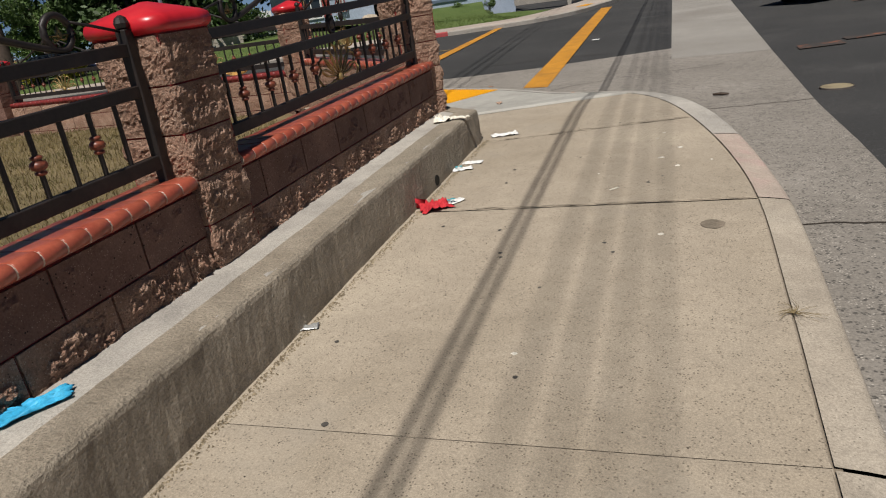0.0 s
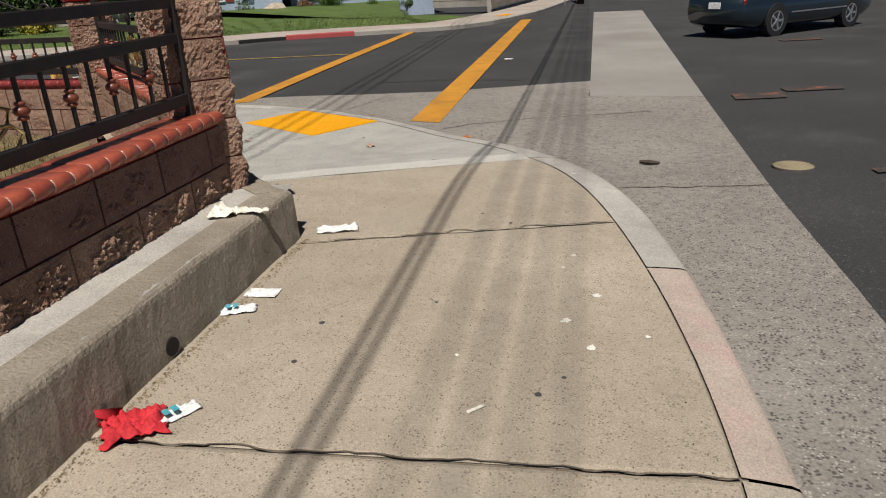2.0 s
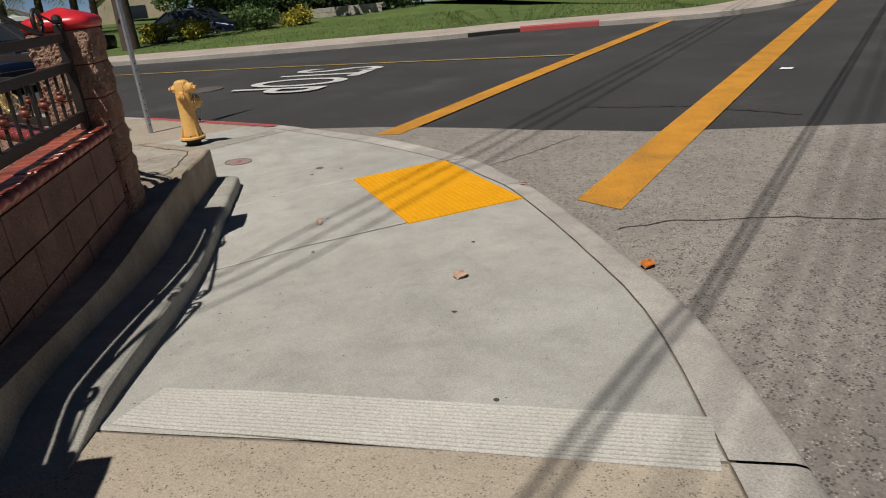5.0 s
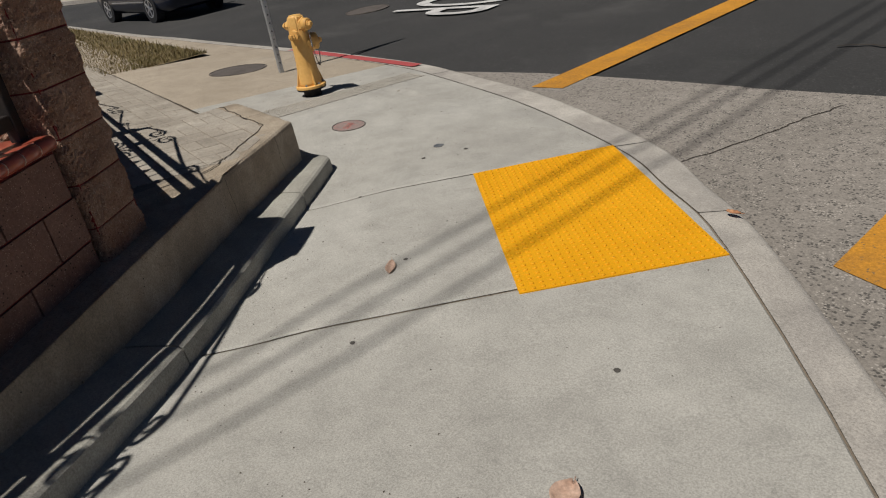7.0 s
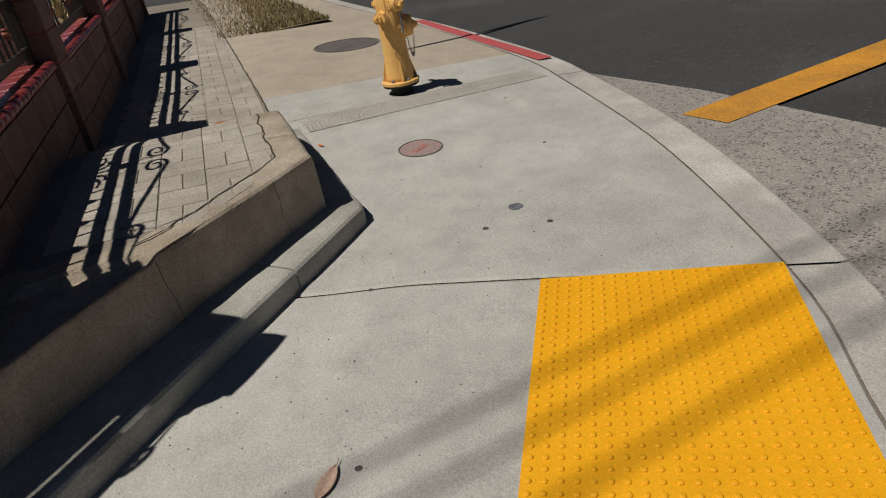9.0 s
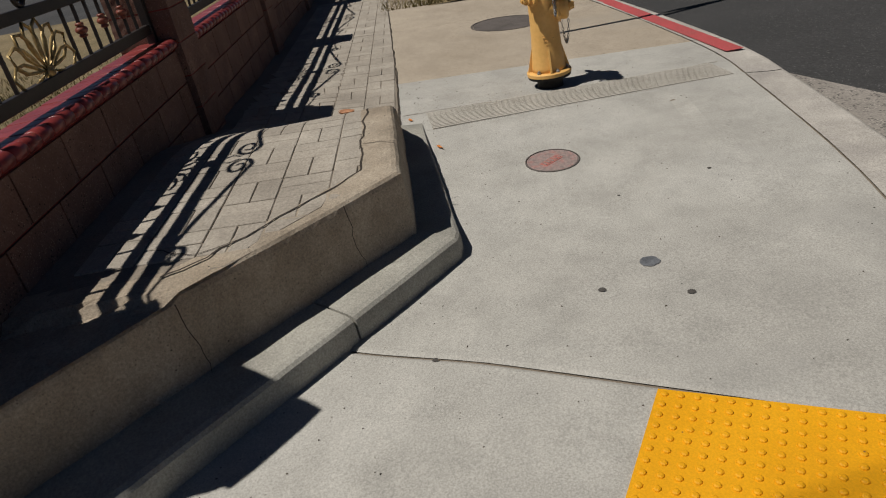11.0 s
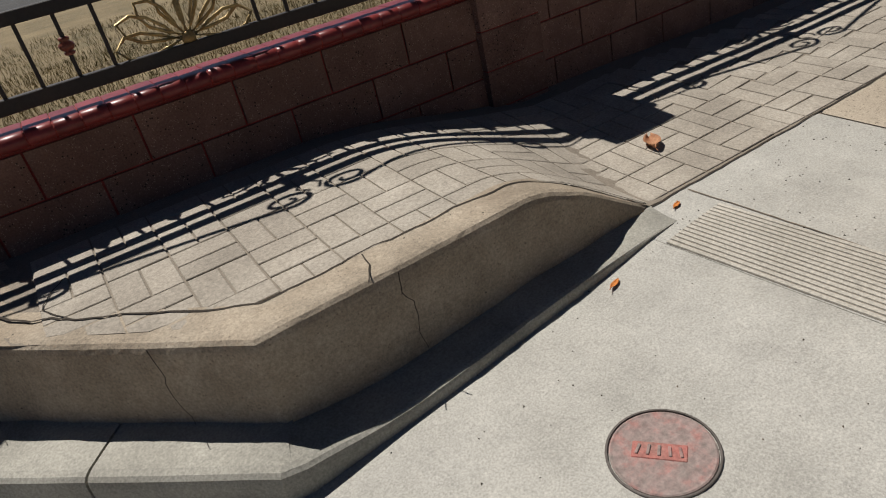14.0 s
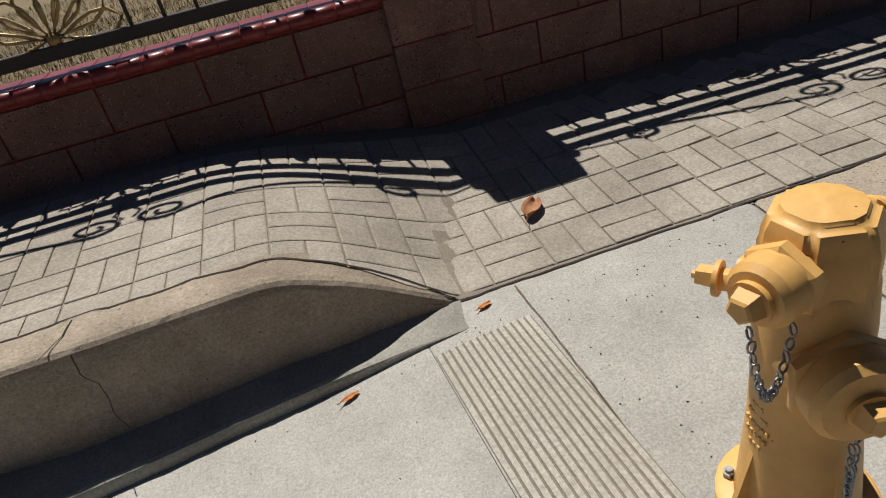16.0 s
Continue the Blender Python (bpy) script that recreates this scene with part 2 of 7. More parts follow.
def add_lathe(bm, profile, n=20, m=None, square=False):
    """A turned body from (radius, height) pairs round z."""
    rings = []
    m = m or Matrix()
    for r, z in profile:
        rings.append([bm.verts.new(m @ Vector((r * math.cos(k * math.tau / n), r * math.sin(k * math.tau / n), z))) for k in range(n)])
    for a, b in zip(rings, rings[1:]):
        for k in range(n):
            bm.faces.new((a[k], a[(k + 1) % n], b[(k + 1) % n], b[k]))
    bm.faces.new(rings[0][::-1])
    bm.faces.new(rings[-1])


def ss(a, b, v):
    t = min(1.0, max(0.0, (v - a) / (b - a)))
    return t * t * (3 - 2 * t)


def lerp(a, b, t):
    return a + (b - a) * t


def catmull(pts, per=8):
    """A smooth line through plan points."""
    out = []
    P = [Vector(p) for p in pts]
    for i in range(len(P) - 1):
        p0, p1, p2, p3 = P[max(i - 1, 0)], P[i], P[i + 1], P[min(i + 2, len(P) - 1)]
        for k in range(per):
            t = k / per
            out.append(0.5 * ((2 * p1) + (p2 - p0) * t + (2 * p0 - 5 * p1 + 4 * p2 - p3) * t * t + (3 * p1 - p0 - 3 * p2 + p3) * t ** 3))
    return out + [P[-1]]


def rough_noise(p, s, seed=0.0):
    return noise.fractal(Vector((p[0] * s + seed, p[1] * s - seed, p[2] * s + 3 * seed)), 1.0, 2.0, 4)


# ---------------------------------------------------------------- ground levels
GROOVE_A, GROOVE_N = Vector((-0.54, 8.06)), Vector((-0.41, 0.912))


STEP_A, STEP_B = Vector((-2.46, 7.20)), Vector((-5.66, 9.985))


def step_dip(x, y):
    """How much lower the pavement lies along the foot of the step kerb."""
    if not (-7.4 < x < -1.8 and 6.9 < y < 11.4):
        return 0.0
    d = (STEP_B - STEP_A).normalized()
    out = (Vector((x, y)) - STEP_A).dot(Vector((d.y, -d.x)))
    out = min(out, y - 9.955) if x < -5.66 else out
    return 0.034 * ss(0.60, 0.03, out) * ss(-7.35, -6.75, x) * ss(7.1, 7.9, y)


def walk_level(x, y):
    """Height of the pavement: nearly level street, ramp down to the crossing, rise to the second street."""
    a = 0.39 + 0.028 * (y - 4.5) - 0.030 * x
    b = 0.215 + 0.018 * (max(x, -6.5) + 4.2)
    c = 0.24 + 0.05 * (10.6 - y)
    d = (Vector((x, y)) - GROOVE_A).dot(GROOVE_N)
    z = lerp(a, b, ss(-1.0, 2.2, d))
    return lerp(z, c, ss(-5.2, -7.2, x)) - step_dip(x, y)


def road_level(x, y):
    z = 0.195 + 0.06 * ss(9.0, 4.0, y) * ss(-1.0, 0.4, x)
    return z - 0.045 * ss(-4.5, -8.0, x) * ss(16, 12, y)

# ---------------------------------------------------------------- ground sheet, road, pavement
# pairs of plan points: wall side and kerb side of every joint across the pavement
STATIONS = [((-0.64, -3.6), (1.26, -3.6)), ((-0.92, -0.3), (0.99, -0.2)), ((-1.15, 2.42), (0.77, 2.66)), ((-1.33, 4.50), (0.59, 4.83)), ((-1.46, 6.1), (0.11, 6.76)),
            ((-2.40, 7.14), (-0.60, 8.12)), ((-3.98, 8.54), (-2.88, 10.56)), ((-5.13, 9.56), (-4.18, 11.28)), ((-7.12, 9.90), (-7.32, 11.97)),
            ((-8.32, 9.77), (-8.32, 12.02)), ((-10.5, 9.72), (-10.6, 11.86)), ((-13.2, 9.65), (-13.2, 11.52)), ((-18, 9.4), (-18, 10.9)), ((-40, 7.5), (-40, 8.2))]
PER = 10
LINE_L = catmull([s[0] for s in STATIONS], PER)
# points on the kerb halfway between the joints
MID_R = [(1.13, -1.9), (0.89, 1.1), (0.70, 3.6), (0.40, 5.80), (-0.20, 7.48), (-1.50, 9.36), (-3.52, 10.95), (-5.70, 11.72), (-7.8, 12.02), (-9.4, 11.96), (-11.9, 11.7), (-15.5, 11.25), (-28, 9.9)]
LINE_R = catmull([p for s, m in zip(STATIONS, MID_R + [None]) for p in ((s[1], m) if m else (s[1],))], PER // 2)
# the wall side has a true corner where the walls turn
K0, K1 = 4 * PER, 5 * PER
for i in range(K0, K1 + 1):
    LINE_L[i] = Vector(STATIONS[4][0]).lerp(Vector(STATIONS[5][0]), (i - K0) / PER)
for i in range(K0 - PER, K0):
    LINE_L[i] = Vector(STATIONS[3][0]).lerp(Vector(STATIONS[4][0]), (i - K0 + PER) / PER)
for i in range(K1, K1 + 2 * PER):
    j, t = divmod(i, PER)
    LINE_L[i] = Vector(STATIONS[j][0]).lerp(Vector(STATIONS[j + 1][0]), t / PER)


def quad_sheet(bm, us, vs, f, flip=False):
    grid = [[bm.verts.new(f(u, v)) for v in vs] for u in us]
    for i in range(len(us) - 1):
        for j in range(len(vs) - 1):
            q = (grid[i][j], grid[i + 1][j], grid[i + 1][j + 1], grid[i][j + 1])
            bm.faces.new(q[::-1] if flip else q)
    return grid


def span(a, b, n):
    return [a + (b - a) * i / n for i in range(n + 1)]


# one ground sheet that reaches the horizon
bm = bmesh.new()
xs = [-900, -300, -120, -60] + span(-44, 14, 58) + [30, 80, 300, 900]
ys = [-900, -200, -60, -20] + span(-8, 34, 42) + [50, 90, 300, 900]
quad_sheet(bm, xs, ys, lambda x, y: Vector((x, y, road_level(x, y) - 0.012 - (0.25 if (x < -1.8 and y < 7.0) else 0.07 if (x < -2.9 and y < 9.5) or (x < -3.9 and y < 10.5) else 0))), flip=True)
ground = tagged(part("ground", bm, M_ASPH), "dark grey worn asphalt road surface", "road", kind="structure")


def flat_patch(name, pts, mat, lift, label="", category="", parent=None, n=1, sub=0.6):
    """A thin sheet on the road inside a plan outline of four corners."""
    a, b, c, d = [Vector(p) for p in pts]
    nu, nv = max(1, int((b - a).length / sub)), max(1, int((d - a).length / sub))
    bm = bmesh.new()

    def f(u, v):
        p = a.lerp(b, u).lerp(d.lerp(c, u), v)
        return Vector((p.x, p.y, road_level(p.x, p.y) + lift))
    quad_sheet(bm, span(0, 1, nu), span(0, 1, nv), f)
    bmesh.ops.recalc_face_normals(bm, faces=bm.faces)
    if bm.faces[:][0].normal.z < 0:
        bmesh.ops.reverse_faces(bm, faces=bm.faces)
    ob = part(name, bm, mat, parent)
    return tagged(ob, label, category, kind="structure") if label else ob


# kerb: outer edge runs beside the inner joint
NORM = []
for i, p in enumerate(LINE_R):
    d = (LINE_R[min(i + 1, len(LINE_R) - 1)] - LINE_R[max(i - 1, 0)]).normalized()
    NORM.append(Vector((d.y, -d.x)))


def kerb_width(i):
    s = i / PER
    return 0.165 + 0.06 * ss(3.2, 4.2, s) - 0.03 * ss(5.2, 5.8, s) * (1 - ss(6.2, 7.0, s))


# concrete pan between the kerb and the asphalt
PAN_OUT = [(2.05, -3.6), (1.75, -0.2), (1.55, 2.4), (1.40, 4.8), (1.27, 6.6), (1.12, 8.2), (0.80, 12.45), (-4.3, 12.72), (-6.2, 12.45), (-7.2, 12.35)]
bm = bmesh.new()
outl = []
for k in range(0, 8 * PER + 1):
    s = k / PER
    j = min(int(s), 7)
    a, b = {0: (0, 1), 1: (1, 2), 2: (2, 3), 3: (3, 4), 4: (4, 5), 5: (5, 6), 6: (6, 7), 7: (7, 8)}[j]
    outl.append(Vector(PAN_OUT[a]).lerp(Vector(PAN_OUT[b]), s - j))


def pan(k, v):
    p = (LINE_R[k] + NORM[k] * (kerb_width(k) - 0.03)).lerp(outl[k], v)
    return Vector((p.x, p.y, road_level(p.x, p.y) + 0.0))


quad_sheet(bm, range(0, 8 * PER + 1), span(0, 1, 10), pan, flip=True)
gutter = tagged(part("gutter", bm, M_AGG), "grey coarse exposed-aggregate concrete gutter along the kerb", "gutter", kind="structure")
flat_patch("valley_gutter", [(-0.62, 12.5), (0.80, 12.45), (-0.75, 34.0), (-2.7, 34.0)], M_STRIP, 0.002, "light concrete valley gutter across the junction", "gutter")
flat_patch("gutter_wedge", [(-4.3, 12.70), (-0.64, 12.5), (-0.72, 13.95), (-2.85, 13.0)], M_AGG, -0.002, "coarse concrete at the asphalt edge", "gutter")
flat_patch("crosswalk_line", [(-2.52, 10.74), (-2.13, 10.66), (-4.67, 30.5), (-5.09, 30.5)], M_ORANGE, 0.005, "worn orange painted crosswalk line", "road marking")
flat_patch("crosswalk_line", [(-5.87, 12.06), (-5.56, 12.14), (-7.80, 26.2), (-8.12, 26.4)], M_ORANGE, 0.005, "worn orange painted crosswalk line", "road marking")
for a, b in (((-30.0, 12.8), (-20.5, 15.5)), ((-20.5, 15.5), (-14.5, 17.2)), ((-14.5, 17.2), (-7.0, 18.85))):
    a, b = Vector(a), Vector(b)
    n = Vector((-(b - a).y, (b - a).x)).normalized() * 0.05
    flat_patch("centre_line", [a - n, b - n, b + n, a + n], M_YLINE, 0.004, "thin faded yellow centre line", "road marking")

# kerb sections
kerb = thing("kerb", "pale concrete kerb curving round the corner", "kerb", kind="structure")
CUTS = [0, 20, 30, 37, 50, 62, 70, 80, 90, 104, 116, 130]
for a, b in zip(CUTS, CUTS[1:]):
    bm = bmesh.new()
    prof = [(-0.01, 0.0, 0), (0.5, 0.0, 0), (0.80, -0.001, 0), (0.93, -0.008, 0), (0.985, -0.022, 0), (1.0, -0.05, 0), (1.03, -1.0, 1)]
    g = []
    idx = span(a + 0.03, b - 0.03, (b - a) * 2)
    for s in idx:
        i = min(int(s), len(LINE_R) - 2)
        t = s - i
        p, n = LINE_R[i].lerp(LINE_R[i + 1], t), NORM[i].lerp(NORM[i + 1], t)
        w = kerb_width(s)
        top = walk_level(p.x, p.y)
        row = []
        for u, dz, low in prof:
            q = p + n * (0.004 + w * u)
            z = road_level(q.x, q.y) - 0.03 if low else top + dz - 0.02 * u
            if not low:
                z = max(z, road_level(q.x, q.y) + 0.004 - 0.01 * (u > 0.99)) + 0.002 * rough_noise((q.x, q.y, 0), 9)
            row.append(bm.verts.new((q.x, q.y, z)))
        g.append(row)
    for r0, r1 in zip(g, g[1:]):
        for j in range(len(prof) - 1):
            bm.faces.new((r0[j], r0[j + 1], r1[j + 1], r1[j]))
    bmesh.ops.recalc_face_normals(bm, faces=bm.faces)
    if sum(f.normal.z for f in bm.faces) < 0:
        bmesh.ops.reverse_faces(bm, faces=bm.faces)
    part("kerb_section", bm, M_PINKKERB if a == 30 else (M_KERBT if a < 37 else M_KERB), kerb, "pinkish faded red kerb" if a == 30 else "", smooth=True)

# pavement slabs
def seam_y(x):
    """Seam between pavement and paved strip along the second street."""
    return 9.785 - 0.01 * min(-7.27 - x, 1.03) - 0.0255 * max(0.0, -8.3 - x)


pavement = thing("pavement", "tan and pale grey concrete pavement slabs round a street corner", "pavement", kind="structure")
SLABS = [(0, 1, M_TAN, 6), (1, 2, M_TAN, 10), (2, 3, M_TAN, 10), (3, 4, M_TAN, 10), (4, 5, M_TAN, 10), (5, 6, M_GREY, 10), (6, 7, M_GREY, 10), (7, 8, M_GREY, 10), (8, 9, M_GREY, 8),
         (9, 10, M_TAN, 6), (10, 11, M_TAN, 6), (11, 12, M_TAN, 4), (12, 13, M_TAN, 4)]
for a, b, mat, nv in SLABS:
    bm = bmesh.new()
    gap = 0.004

    def f(s, v):
        i = min(int(s), len(LINE_R) - 2)
        t = s - i
        L, R = LINE_L[i].lerp(LINE_L[i + 1], t), LINE_R[i].lerp(LINE_R[i + 1], t)
        p = L.lerp(R, v)
        if v < 0 and p.x < -7.27:
            p.y = seam_y(p.x)
        return p
    lo, hi = a * PER, b * PER
    us = [lo + (0.006 if a in (2, 8) else 0.03), lo + 0.12] + span(lo + 0.5, hi - 0.5, 18) + [hi - 0.12, hi - (0.006 if b in (2, 8) else 0.03)]
    vs = [-0.06] + span(0.03, 0.97, nv * 2) + [0.9955, 0.9985]
    wob = {}

    def surf(u, v):
        p = f(u, v)
        edge = 0.0
        if u < lo + 0.05 or u > hi - 0.05 or v > 0.997:
            edge = -0.006
        if abs(u - 2 * PER) < 0.05 or abs(u - 8 * PER) < 0.05:                     # a hairline joint
            edge = -0.0015
        if 4.0 * PER - 0.5 < u < 4.0 * PER + 0.5 and edge == 0.0:
            edge = -0.002
        wig = 0.0
        if abs(u - 40) < 0.4:                       # the joint here is an uneven crack
            wig = 0.022 * rough_noise((p.x, p.y, 0.0), 4.0)
        return Vector((p.x + wig * 0.3, p.y + wig, walk_level(p.x, p.y) + edge + 0.0012 * rough_noise((p.x, p.y, 0), 2.2)))
    quad_sheet(bm, us, vs, surf, flip=True)
    part("slab", bm, mat, pavement, "old tan concrete slab" if mat is M_TAN else "new pale grey concrete slab", smooth=False)
bm = bmesh.new()
quad_sheet(bm, range(0, len(LINE_R)), span(-0.05, 1.012, 24), lambda k, v: Vector((*LINE_L[k].lerp(LINE_R[k], v), walk_level(*LINE_L[k].lerp(LINE_R[k], v)) - 0.011)), flip=True)
part("joint_bed", bm, M_JOINT, pavement, "dark dirt in the joints")

# grooved bands of the two ramps
def grooves(L, R, depth_dir, count, step, mat):
    bm = bmesh.new()
    L, R, d = Vector(L), Vector(R), Vector(depth_dir)
    n = 26
    for k in range(count):
        for o0, o1, h in ((0.0, 0.62, 0.005),):
            rows = []
            for off, up in ((k + 0.06, -0.001), (k + 0.12, h), (k + 0.78, h), (k + 0.84, -0.001)):
                row = []
                for i in range(n + 1):
                    p = L.lerp(R, i / n) + d * off * step
                    row.append(bm.verts.new((p.x, p.y, walk_level(p.x, p.y) + up)))
                rows.append(row)
            for r0, r1 in zip(rows, rows[1:]):
                for i in range(n):
                    bm.faces.new((r0[i], r0[i + 1], r1[i + 1], r1[i]))
    bmesh.ops.recalc_face_normals(bm, faces=bm.faces)
    if sum(f.normal.z for f in bm.faces) < 0:
        bmesh.ops.reverse_faces(bm, faces=bm.faces)
    bed = bmesh.new()
    quad_sheet(bed, span(0, 1, n), span(0.02, count, 4), lambda u, v: Vector((*(L.lerp(R, u) + d * v * step), walk_level(*(L.lerp(R, u) + d * v * step)) + 0.0015)))
    bmesh.ops.recalc_face_normals(bed, faces=bed.faces)
    if sum(f.normal.z for f in bed.faces) < 0:
        bmesh.ops.reverse_faces(bed, faces=bed.faces)
    part("groove_bed", bed, M_GROUT, pavement, "dirt lying in the grooves")
    return part("grooved_band", bm, mat, pavement, "narrow raised grooves across the ramp")


M_BAND = material("grooved_concrete", (0.54, 0.52, 0.47), (0.48, 0.46, 0.41), big=1.0, fine=120, bump=0.2)
grooves((-2.36, 7.20), (-0.60, 8.06), (-0.41, 0.912), 13, 0.022, M_BAND)
grooves((-7.13, 9.98), (-7.33, 11.9), (-1, -0.08), 14, 0.0223, material("grooved_tan", (0.44, 0.41, 0.355), (0.36, 0.335, 0.285), big=2, fine=100, bump=0.3))

# tactile plate
A, B, C, D = Vector((-3.27, 9.73)), Vector((-2.83, 10.51)), Vector((-4.20, 11.28)), Vector((-4.60, 10.48))
bm = bmesh.new()


def pad_pt(u, v, up):
    p = A.lerp(B, v).lerp(D.lerp(C, v), u)
    return Vector((p.x, p.y, walk_level(p.x, p.y) + up))


quad_sheet(bm, span(0, 1, 12), span(0, 1, 8), lambda u, v: pad_pt(u, v, 0.006))
edge = [pad_pt(u, 0, 0) for u in span(0, 1, 12)]
for seq in ([(u, 0) for u in span(0, 1, 12)], [(1, v) for v in span(0, 1, 8)], [(1 - u, 1) for u in span(0, 1, 12)], [(0, 1 - v) for v in span(0, 1, 8)]):
    for (u0, v0), (u1, v1) in zip(seq, seq[1:]):
        bm.faces.new([bm.verts.new(q) for q in (pad_pt(u0, v0, -0.02), pad_pt(u1, v1, -0.02), pad_pt(u1, v1, 0.006), pad_pt(u0, v0, 0.006))])
NU, NV = 36, 21
for i in range(NU):
    for j in range(NV):
        c = pad_pt((i + 0.5) / NU, (j + 0.5) / NV, 0.006)
        prev = None
        for r, h in ((0.0115, -0.001), (0.0096, 0.0040), (0.0055, 0.0062)):
            ring = [bm.verts.new(c + Vector((r * math.cos(k * math.tau / 8), r * math.sin(k * math.tau / 8), h))) for k in range(8)]
            if prev:
                for k in range(8):
                    bm.faces.new((prev[k], prev[(k + 1) % 8], ring[(k + 1) % 8], ring[k]))
            prev = ring
        bm.faces.new(prev)
bmesh.ops.recalc_face_normals(bm, faces=bm.faces)
if sum(f.normal.z for f in bm.faces) < 0:
    bmesh.ops.reverse_faces(bm, faces=bm.faces)
tagged(part("tactile_plate", bm, M_PAD), "bright yellow tactile paving plate with raised domes", "tactile paving", kind="")

# ---------------------------------------------------------------- retaining wall, step kerb, paved bank
SLOPE1 = 0.020
WALL_LINE = [(-0.64, -3.6), (-0.92, -0.3), (-1.13, 2.0), (-1.33, 4.3), (-1.49, 6.16), (-1.86, 6.42), (-2.6, 7.02), (-3.70, 7.96), (-4.55, 8.70), (-5.10, 9.20), (-5.74, 9.83), (-6.2, 9.82), (-6.5, 9.81), (-6.72, 9.80),
             (-6.9, 9.80), (-7.05, 9.79), (-7.17, 9.785), (-7.27, 9.78)]


def bank_level(x, y):
    """Top of the retaining wall and of the bank behind it."""
    if y < 6.45 and x > -2.2:
        return 0.745 + SLOPE1 * (y - 6.2)
    t = min(1.0, max(0.0, (y - 6.4) / 1.6)) if x > -4 else 1.0
    z = lerp(0.745, 0.568, ss(0, 1, t))
    w = ss(9.65, 8.6, y) if x < -5.0 else 0.0              # the slope eases towards the block wall
    low = walk_level(min(x, -7.3), y) + 0.045 * w * ss(-6.9, -7.6, x) * ss(-9.6, -7.8, x)
    z += 0.035 * w
    u = min(1.0, max(0.0, (lerp(-6.68, -6.40, w) - x) / lerp(0.60, 1.20, w)))
    return low + (z - low) * (0.75 * math.cos(u * math.pi / 2) + 0.25 * (1 - ss(0, 1, u)))


def wall_sections(i0, i1, label, mat, width=0.17):
    pts = [Vector(p) for p in WALL_LINE]
    dense = []
    for i in range(i0, i1):
        L = (pts[i + 1] - pts[i]).length
        n = max(2, int(L / 0.03))
        for k in range(n + (i == i1 - 1)):
            dense.append(pts[i].lerp(pts[i + 1], k / n))
    bm = bmesh.new()
    rows = []
    for k, p in enumerate(dense):
        d = (dense[min(k + 2, len(dense) - 1)] - dense[max(k - 2, 0)]).normalized()
        n = Vector((d.y, -d.x))
        top = bank_level(p.x, p.y)
        bot = walk_level(p.x, p.y) - 0.06
        w = width
        row = []
        for off, z in ((0.012, bot), (0.010, lerp(bot, top, 0.35)), (0.004, lerp(bot, top, 0.7)), (0.0, top - 0.034), (-0.005, top - 0.016), (-0.017, top - 0.005), (-0.036, top - 0.001), (-0.07, top), (-w, top + 0.002), (-w, bot)):
            q = p + n * off
            r = 0.005 * rough_noise((q.x, q.y, z), 5.0, 2.0) + 0.0022 * rough_noise((q.x, q.y, z), 30.0)
            chip = -0.010 * max(0.0, rough_noise((q.x, q.y, 0), 2.7, 5.0) - 0.25) if -0.03 < off < 0 else 0
            row.append(bm.verts.new((q.x + n.x * r, q.y + n.y * r, z + (0.5 * r + chip if off > -w + 0.01 else 0))))
        rows.append(row)
    for r0, r1 in zip(rows, rows[1:]):
        for j in range(len(r0) - 1):
            bm.faces.new((r0[j], r0[j + 1], r1[j + 1], r1[j]))
    bm.faces.new(rows[0])
    bm.faces.new(rows[-1][::-1])
    bmesh.ops.recalc_face_normals(bm, faces=bm.faces)
    return tagged(part("retaining_wall", bm, mat, smooth=False), label, "retaining wall", kind="structure")


wall_sections(0, 5, "low rough concrete retaining wall beside the pavement", M_WALLCONC)
wall_sections(5, len(WALL_LINE) - 1, "low tan concrete retaining wall whose top curves down to the pavement", M_WALLTAN)

# low step kerb in front of the second retaining wall
STEP = [(-2.18, 6.93), (-2.46, 7.20), (-3.38, 8.01), (-4.60, 9.05), (-5.20, 9.575), (-5.66, 9.985), (-5.72, 9.995), (-6.3, 9.96), (-6.8, 9.92), (-7.12, 9.90), (-7.28, 9.895)]
dense = []
sp = [Vector(p) for p in STEP]
for i in range(len(sp) - 1):
    n = max(2, int((sp[i + 1] - sp[i]).length / 0.08))
    for k in range(n + (i == len(sp) - 2)):
        dense.append(sp[i].lerp(sp[i + 1], k / n))
step_kerb = thing("step_kerb", "narrow grey concrete step kerb at the foot of the retaining wall", "kerb", kind="structure")
bounds = [0] + [min(range(len(dense)), key=lambda k: abs(dense[k].x - q)) for q in (-3.95, -5.22)] + [len(dense) - 1]
